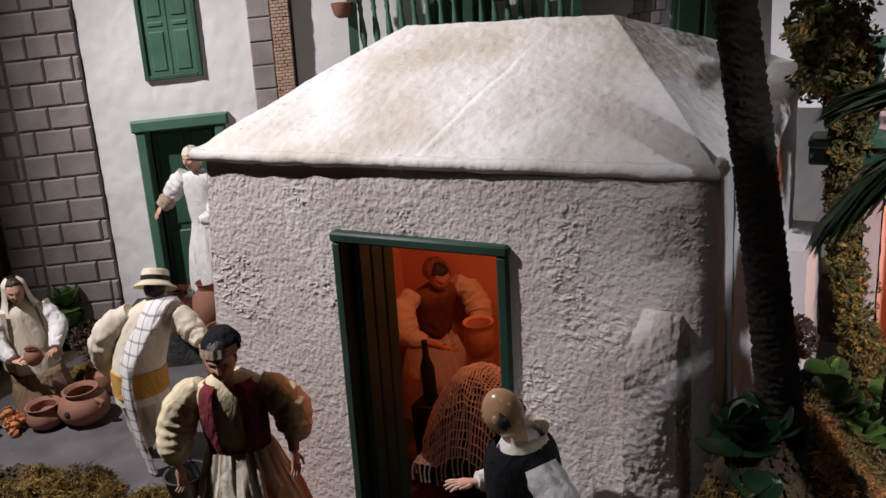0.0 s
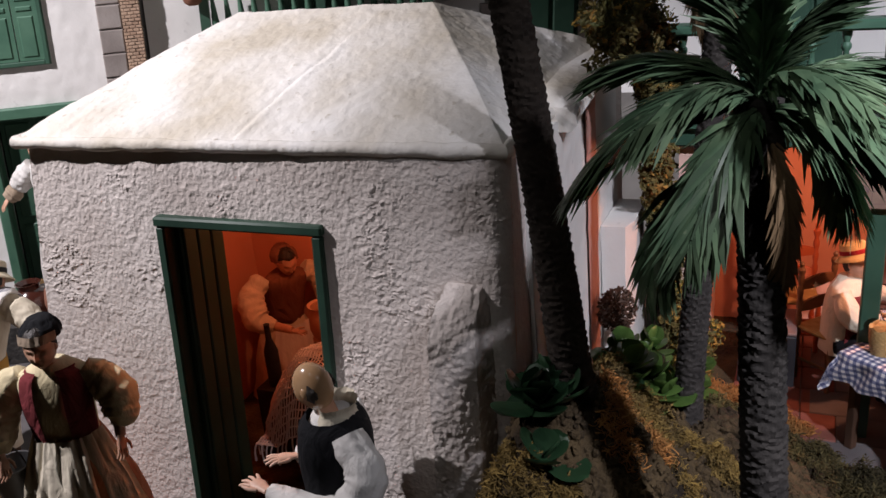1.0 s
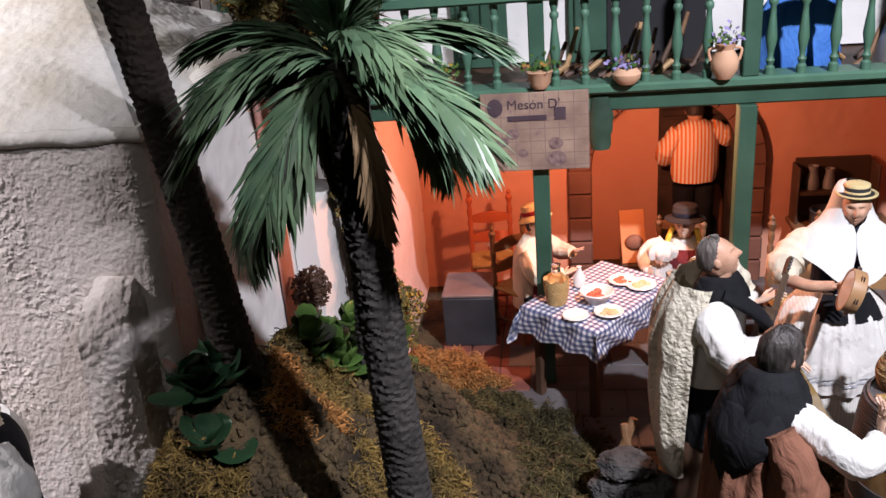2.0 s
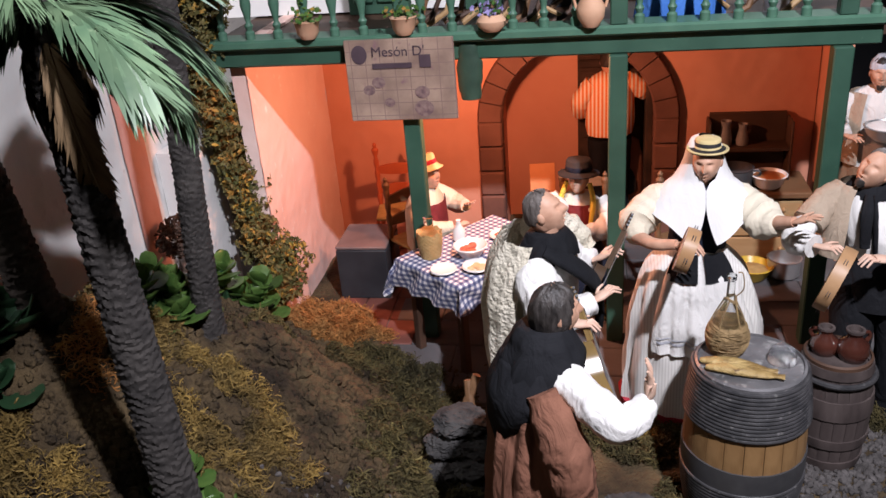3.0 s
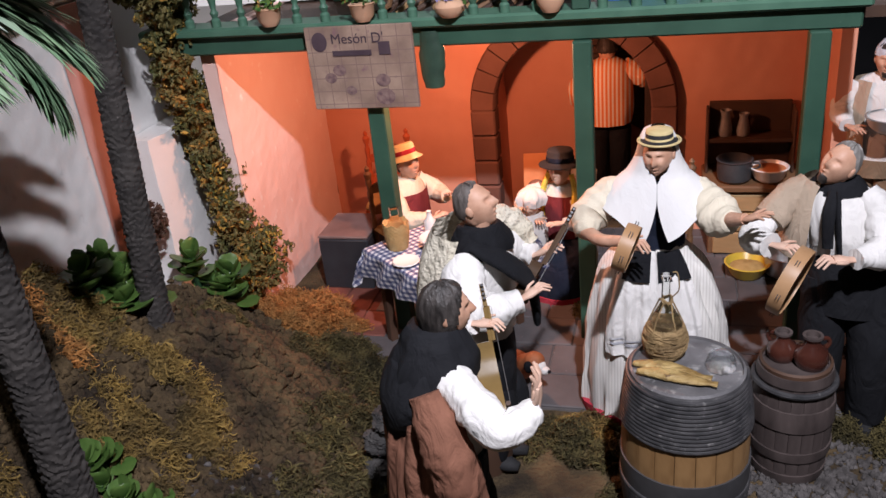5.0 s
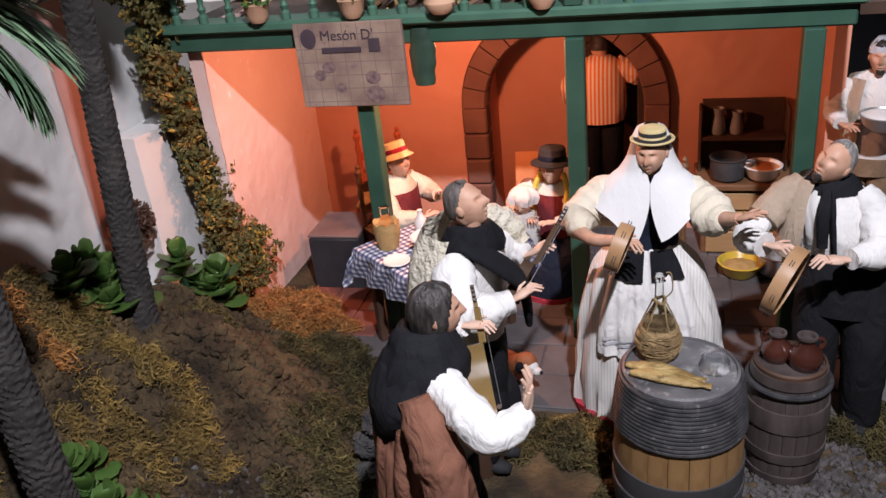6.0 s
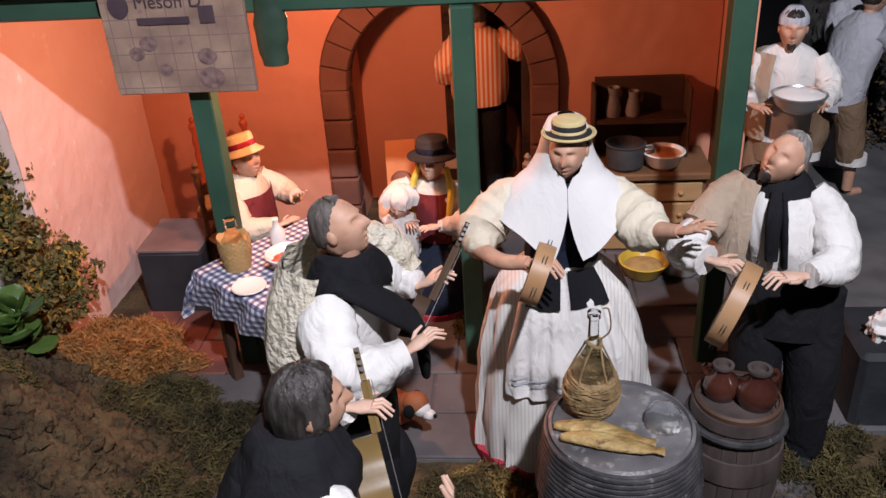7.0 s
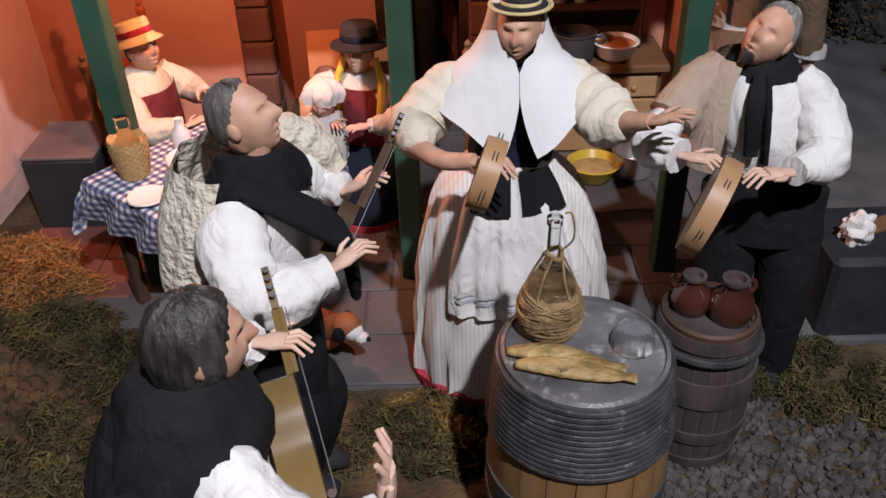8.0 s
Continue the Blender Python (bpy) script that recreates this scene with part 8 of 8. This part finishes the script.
tambourine((.913, 1.503, .369), (-.94, .17, .3), .033, "small wooden tambourine with iron jingles")
tambourine((1.129, 1.546, .302), (-.864, .397, .31), .05, "wooden tambourine held by its rim")


def guitar(head, heel, bottom, up, mat, label, w=.032, depth=.024):
    """A small guitar from its head to its bottom; up: the way its top faces."""
    head, heel, bottom, up = Vector(head), Vector(heel), Vector(bottom), Vector(up)
    d = (bottom - head).normalized()
    up = (up - d * up.dot(d)).normalized()
    s = d.cross(up)
    g = thing("guitar", bottom, label, "guitar", "guitars")
    L = (bottom - heel).length
    outline = [(0.0, .35), (.04, .55), (.14, .72), (.25, .74), (.38, .6), (.46, .56), (.55, .64), (.68, .9), (.8, 1.0), (.9, .9), (.97, .6), (1.0, .2)]
    o2 = smooth_pts([(a, b, 0) for a, b in outline], 3)
    ring = [heel + d * L * p.x + s * w * p.y for p in o2] + [heel + d * L * p.x - s * w * p.y for p in o2[::-1]]
    b = bmesh.new()
    quad_loft(b, [[p - up * depth for p in ring], [p - up * .001 for p in ring], [p for p in ring]])
    body = part("body", b, mat, g, sharp=50)
    c = heel + d * L * .42
    # Thin black disc on the closed top paints the dark of the hole.
    b = bmesh.new()
    quad_loft(b, [[c + (s * math.cos(a) + d * math.sin(a)) * w * .28 + up * q for a in (2 * math.pi * k / 20 for k in range(20))] for q in (.0004, .0008)])
    part("sound_hole", b, HATB, body)
    b = bmesh.new()
    e = heel + d * L * .3
    quad_loft(b, [[p + s * ww + up * q for ww, q in ((-.0055, .001), (.0055, .001), (.0055, .004), (.003, -.004), (-.003, -.004), (-.0055, .004))][:4] for p in (head + d * .03, heel - d * .001)])
    n2 = part("neck", b, mat, g)
    b = bmesh.new()
    quad_loft(b, [[p + s * ww * k + up * q for ww, q in ((-.0075, -.003), (.0075, -.003), (.0075, .002), (-.0075, .002))] for p, k in ((head, .9), (head + d * .012, 1.1), (head + d * .03, .8))])
    part("headstock", b, mat, n2)
    for k in range(4):
        for sd in (-1, 1):
            q = head + d * (.005 + .006 * k)
            part("tuning_peg", tube(bmesh.new(), [q + s * sd * .006, q + s * sd * .0125], [.0012, .002], 6), IRON, n2)
    for k in range(5):
        q0, q1 = head + d * .03 + s * (k - 2) * .002 + up * .0055, heel + d * L * .75 + s * (k - 2) * .003 + up * .0055
        part("string", tube(bmesh.new(), [q0, q1], .0003, 4), STEEL, g)
    part("bridge", tube(bmesh.new(), [heel + d * L * .75 + s * w * .4 + up * .003, heel + d * L * .75 - s * w * .4 + up * .003], .003, 6), WOODD, g)


GTRA = mk("golden_varnish", (0.13, 0.085, 0.033), (0.21, 0.135, 0.05), 18, 0.25, 60, 0.1, 0.001)
GTRB = mk("dark_varnish", (0.05, 0.03, 0.018), (0.085, 0.05, 0.03), 18, 0.6, 60, 0.1, 0.001, spec=0.12)
guitar((.756, 1.312, .409), (.779, 1.248, .372), (.812, 1.165, .318), (1.0, .3, .1), GTRA, "small golden varnished guitar held upright", .022)
guitar((.838, 1.56, .40), (.80, 1.49, .345), (.772, 1.44, .30), (.86, -.14, -.4), GTRB, "small dark guitar played by the seated man", .022, .016)




def clutter():
    # bowl carried by the servant
    p = thing("rice_bowl", (1.355, 2.112, .318), "white bowl heaped with rice carried by the servant", "bowl")
    part("body", lathe(bmesh.new(), [(.024, 0), (.036, .01), (.043, .026), (.045, .028), (.041, .029), (.034, .014)], 28, 0, T(1.355, 2.112, .318)), STEEL, p)
    part("rice", lathe(bmesh.new(), [(.0405, .025), (.03, .03), (.015, .032), (.001, .033)], 24, 0, T(1.355, 2.112, .318), wob=.03), WHITE, p)
    # stone bench and small things beside the lane
    b = bmesh.new()
    box(b, 1.348, 1.47, 1.69, 1.82, 0, .125, bev=.008)
    solo("stone_bench", b, mk("black_slate", (0.012, 0.014, 0.018), (0.024, 0.027, 0.032), 20, 0.7, 90, 0.4, 0.003), "low dark stone bench beside the lane", "bench")
    b = bmesh.new()
    ell(b, (1.386, 1.735, .142), (.02, .018, .022), 0, 28, 20, None, .5)
    solo("crumpled_cloth", b, C_WHITE, "crumpled white rag on the bench", "cloth")
    b = bmesh.new()
    box(b, -.05, .05, -.012, .012, 0, .008, 0, T(1.425, 1.76, .1262, 25), .002)
    solo("wooden_paddle", b, WOOD, "flat brown wooden paddle on the bench", "paddle")
    r = thing("red_bottle", (1.505, 1.86, .008), "dark bottle with red cap beside the bench", "bottle")
    part("glass", lathe(bmesh.new(), [(.016, 0), (.018, .01), (.018, .05), (.009, .07), (.008, .085)], 18, 0, T(1.505, 1.86, .007)), HATB, r)
    part("cap", lathe(bmesh.new(), [(.0095, .085), (.0095, .115), (.001, .116)], 16, 0, T(1.505, 1.86, .007)), C_RED, r, "red cap")
    # log stool under the sheepskin man
    b = bmesh.new()
    lathe(b, [(.04, 0), (.043, .02), (.041, .15), (.036, .162), (.001, .163)], 22, 0, T(.695, 1.475, 0), wob=.05)
    solo("log_stool", b, WOODD, "dark log stool under the sheepskin man", "stool")
    for a, c in (((.545, 1.46, 0), (.60, 1.50, .15)), ((.60, 1.44, 0), (.585, 1.5, .14))):
        b = bmesh.new()
        tube(b, [a, c], [.009, .007], 8, 0, 1, .08)
        solo("split_log", b, WOOD, "split wooden stake leaning on the rocks", "log", "stakes")
    # pottery stall
    def urn(name, x, y, z, r, h, mat, label, mouth=.55, holes=False):
        t = thing(name, (x, y, z), label, "pot", "pottery")
        part("body", lathe(bmesh.new(), [(r * .55, 0), (r * .9, h * .22), (r, h * .48), (r * .85, h * .74), (r * mouth, h * .86), (r * mouth * 1.05, h * .95), (r * mouth * 1.22, h), (r * mouth * 1.1, h), (r * mouth * .9, h * .9), (r * .7, h * .6), (.001, h * .3)], 30, 0, T(x, y, z), wob=.008), mat, t)
        if holes:
            for s in (-1, 1):
                part("handle", tube(bmesh.new(), smooth_pts([(x + s * r * .8, y, z + h * .75), (x + s * r * 1.15, y, z + h * .72), (x + s * r * .98, y, z + h * .5)], 4), r * .1, 8), mat, t)
            # Black dot in the uncut wall stands for the dark vent hole.
            b = bmesh.new()
            ell(b, (x + .2 * r, y - .94 * r, z + h * .55), (r * .13, r * .1, r * .13), 0, 10, 6)
            part("vent", b, HATB, t)
    urn("round_pot", -1.525, 1.395, .007, .062, .085, CLAY, "round terracotta pot with handles and vent", .55, True)
    urn("round_pot", -1.60, 1.52, .007, .05, .08, CLAY, "round terracotta pot behind the others", .5, True)
    urn("open_pot", -1.60, 1.34, .007, .045, .06, CLAY, "wide open brown clay pot", .75)
    urn("tall_jar", -1.395, 1.735, .1155, .05, .13, CLAY, "large brown storage jar against the cottage", .5)
    urn("tall_jar", -1.30, 1.66, .007, .06, .16, CLAY, "big terracotta jar leaning by the wall", .5)
    urn("dark_jar", -1.47, 1.70, .1155, .052, .115, GLAZE, "dark glazed storage jar by the wall", .5)
    urn("hand_jug", -1.626, 1.367, .155, .022, .045, CLAY, "small brown jug in the lap of the seller", .6)
    t = thing("wooden_bucket", (-1.56, 1.78, .1155), "wooden stave bucket with iron bands", "bucket")
    m = T(-1.52, 1.79, .1155)
    part("staves", lathe(bmesh.new(), [(.034, 0), (.04, .07), (.037, .07), (.032, .01), (.001, .008)], 18, 0, m), WOODY, t)
    for z in (.015, .055):
        part("band", lathe(bmesh.new(), [(.0355 + z * .085, z - .004), (.037 + z * .085, z - .004), (.0375 + z * .085, z + .004), (.035 + z * .085, z + .004)], 24, 0, m), IRON, t)
    rnd = random.Random(4)
    for i in range(26):
        a, q = rnd.uniform(0, 6.28), rnd.uniform(0, .055)
        s = rnd.uniform(.008, .012)
        x, y, z = -1.675 + q * math.cos(a), 1.295 + q * math.sin(a) * .8, .03 + .02 * (1 - q / .055) * (i % 3)
        solo("tiny_cup", lathe(bmesh.new(), [(s * .5, 0), (s, s * .7), (s * .8, s * 1.5), (s * .95, s * 1.7), (s * .75, s * 1.7), (s * .5, s * .8)], 12, 0, T(x, y, z - .022, 0, rnd.uniform(-35, 35), rnd.uniform(-35, 35))), CLAYO, "tiny orange clay cup in a heap for sale", "cup", "small cups")
    # bucket of the woman
    t = thing("tin_bucket", (-.80, 1.02, .175), "dark tin bucket carried by the woman", "bucket")
    bm = lathe(bmesh.new(), [(.026, 0), (.034, .062), (.036, .064), (.032, .064), (.025, .008), (.001, .006)], 24, 0, T(-.806, 1.055, .185))
    part("body", bm, IRON, t)
    part("handle", tube(bmesh.new(), [(-.806 + .034 * math.cos(a), 1.055, .247 + .036 * math.sin(a)) for a in (math.pi * k / 12 for k in range(13))], .0015, 6), IRON, t)
    # inside the cottage
    t = thing("stew_pot", (-.545, 1.61, .012), "tall clay pot on a stand inside the cottage", "pot")
    part("stand", lathe(bmesh.new(), [(.034, 0), (.027, .1), (.028, .215)], 20, 0, T(-.545, 1.61, .012)), CLAYL, t)
    part("body", lathe(bmesh.new(), [(.024, .215), (.031, .235), (.03, .268), (.026, .282), (.031, .287), (.025, .284), (.022, .25)], 24, 0, T(-.545, 1.61, .012)), CLAYL, t)
    b = bmesh.new()
    lathe(b, [(.012, 0), (.014, .006), (.014, .075), (.006, .1), (.0055, .13), (.0065, .132)], 16, 0, T(-.606, 1.50, .168))
    box(b, -.638, -.574, 1.475, 1.53, .012, .167)
    solo("bottle_on_stand", b, HATB, "dark wine bottle on a black stand", "bottle")
    net()


def toy_dog():
    """A modelled dog lying on the floor beside the seated man."""
    bm = bmesh.new()
    ell(bm, (.694, 1.69, .038), (.05, .03, .031), 0, 20, 12, None, .03)
    tube(bm, smooth_pts([(.715, 1.68, .045), (.732, 1.67, .062), (.745, 1.662, .07)], 4), .0145, 12, 0)
    ell(bm, (.748, 1.66, .071), (.0185, .0165, .0165), 0, 18, 12)
    ell(bm, (.756, 1.654, .065), (.0135, .012, .0115), 1, 16, 10)
    ell(bm, (.767, 1.648, .06), (.0095, .0085, .0075), 1, 14, 10)
    ell(bm, (.7755, 1.644, .061), (.0032, .0036, .003), 2, 10, 8)
    for dx, dy in ((-.004, -.016), (.004, .017)):
        ell(bm, (.744 + dx, 1.66 + dy, .068), (.008, .0045, .012), 2, 12, 8)
    solo("toy_dog", bm, [mk("brown_coat", (0.2, 0.062, 0.022), (0.3, 0.105, 0.04), 30, 0.7, 120, 0.4, 0.002), C_WHITE, C_BLACK], "small brown and white toy dog lying on the floor", "toy dog")


toy_dog()


def net():
    """A knotted net over a heap: real openings between cords."""
    bm = bmesh.new()
    nu, nv = 34, 28

    def pt(i, j):
        u, v = i / nu - .5, j / nv - .5
        x = -.476 + u * .2 + .004 * noise.noise(Vector((u * 14, v * 14, 3)))
        y = 1.455 + v * .17 + .004 * noise.noise(Vector((u * 14, v * 14, 8)))
        z = .285 - .45 * u * u - (.55 if v < 0 else .2) * v * v + .008 * noise.noise(Vector((u * 9, v * 9, 0)))
        return Vector((x, y, max(.12, z)))
    w = .0017
    for i in range(nu + 1):
        for j in range(nv):
            a, b = pt(i, j), pt(i, j + 1)
            tube(bm, [a, b], w, 4)
    for j in range(nv + 1):
        for i in range(nu):
            a, b = pt(i, j), pt(i + 1, j)
            tube(bm, [a, b], w, 4)
    for i in range(0, nu + 1, 2):
        for e, out in ((pt(i, 0), (0, -.006)), ):
            tube(bm, smooth_pts([e, e + Vector((.002 * (i % 3 - 1), out[1], -.014)), e + Vector((.003 * (i % 3 - 1), out[1], -.034))], 3), [.0016] * 6 + [.0026], 5)
    for j in range(0, nv + 1, 2):
        e = pt(0, j)
        tube(bm, smooth_pts([e, e + Vector((-.006, 0, -.014)), e + Vector((-.006, .002 * (j % 3 - 1), -.034))], 3), [.0016] * 6 + [.0026], 5)
    solo("net", bm, C_WHITE, "knotted cream net thrown over a heap in the cottage", "net")
    # Heap under the net; its black stands for the dark below.
    b = bmesh.new()
    ell(b, (-.476, 1.47, .11), (.088, .07, .155), 0, 24, 14, None, .05)
    solo("sack", b, C_BLACK, "bulging sack under the net, black standing for the dark beneath it", "sack")


clutter()
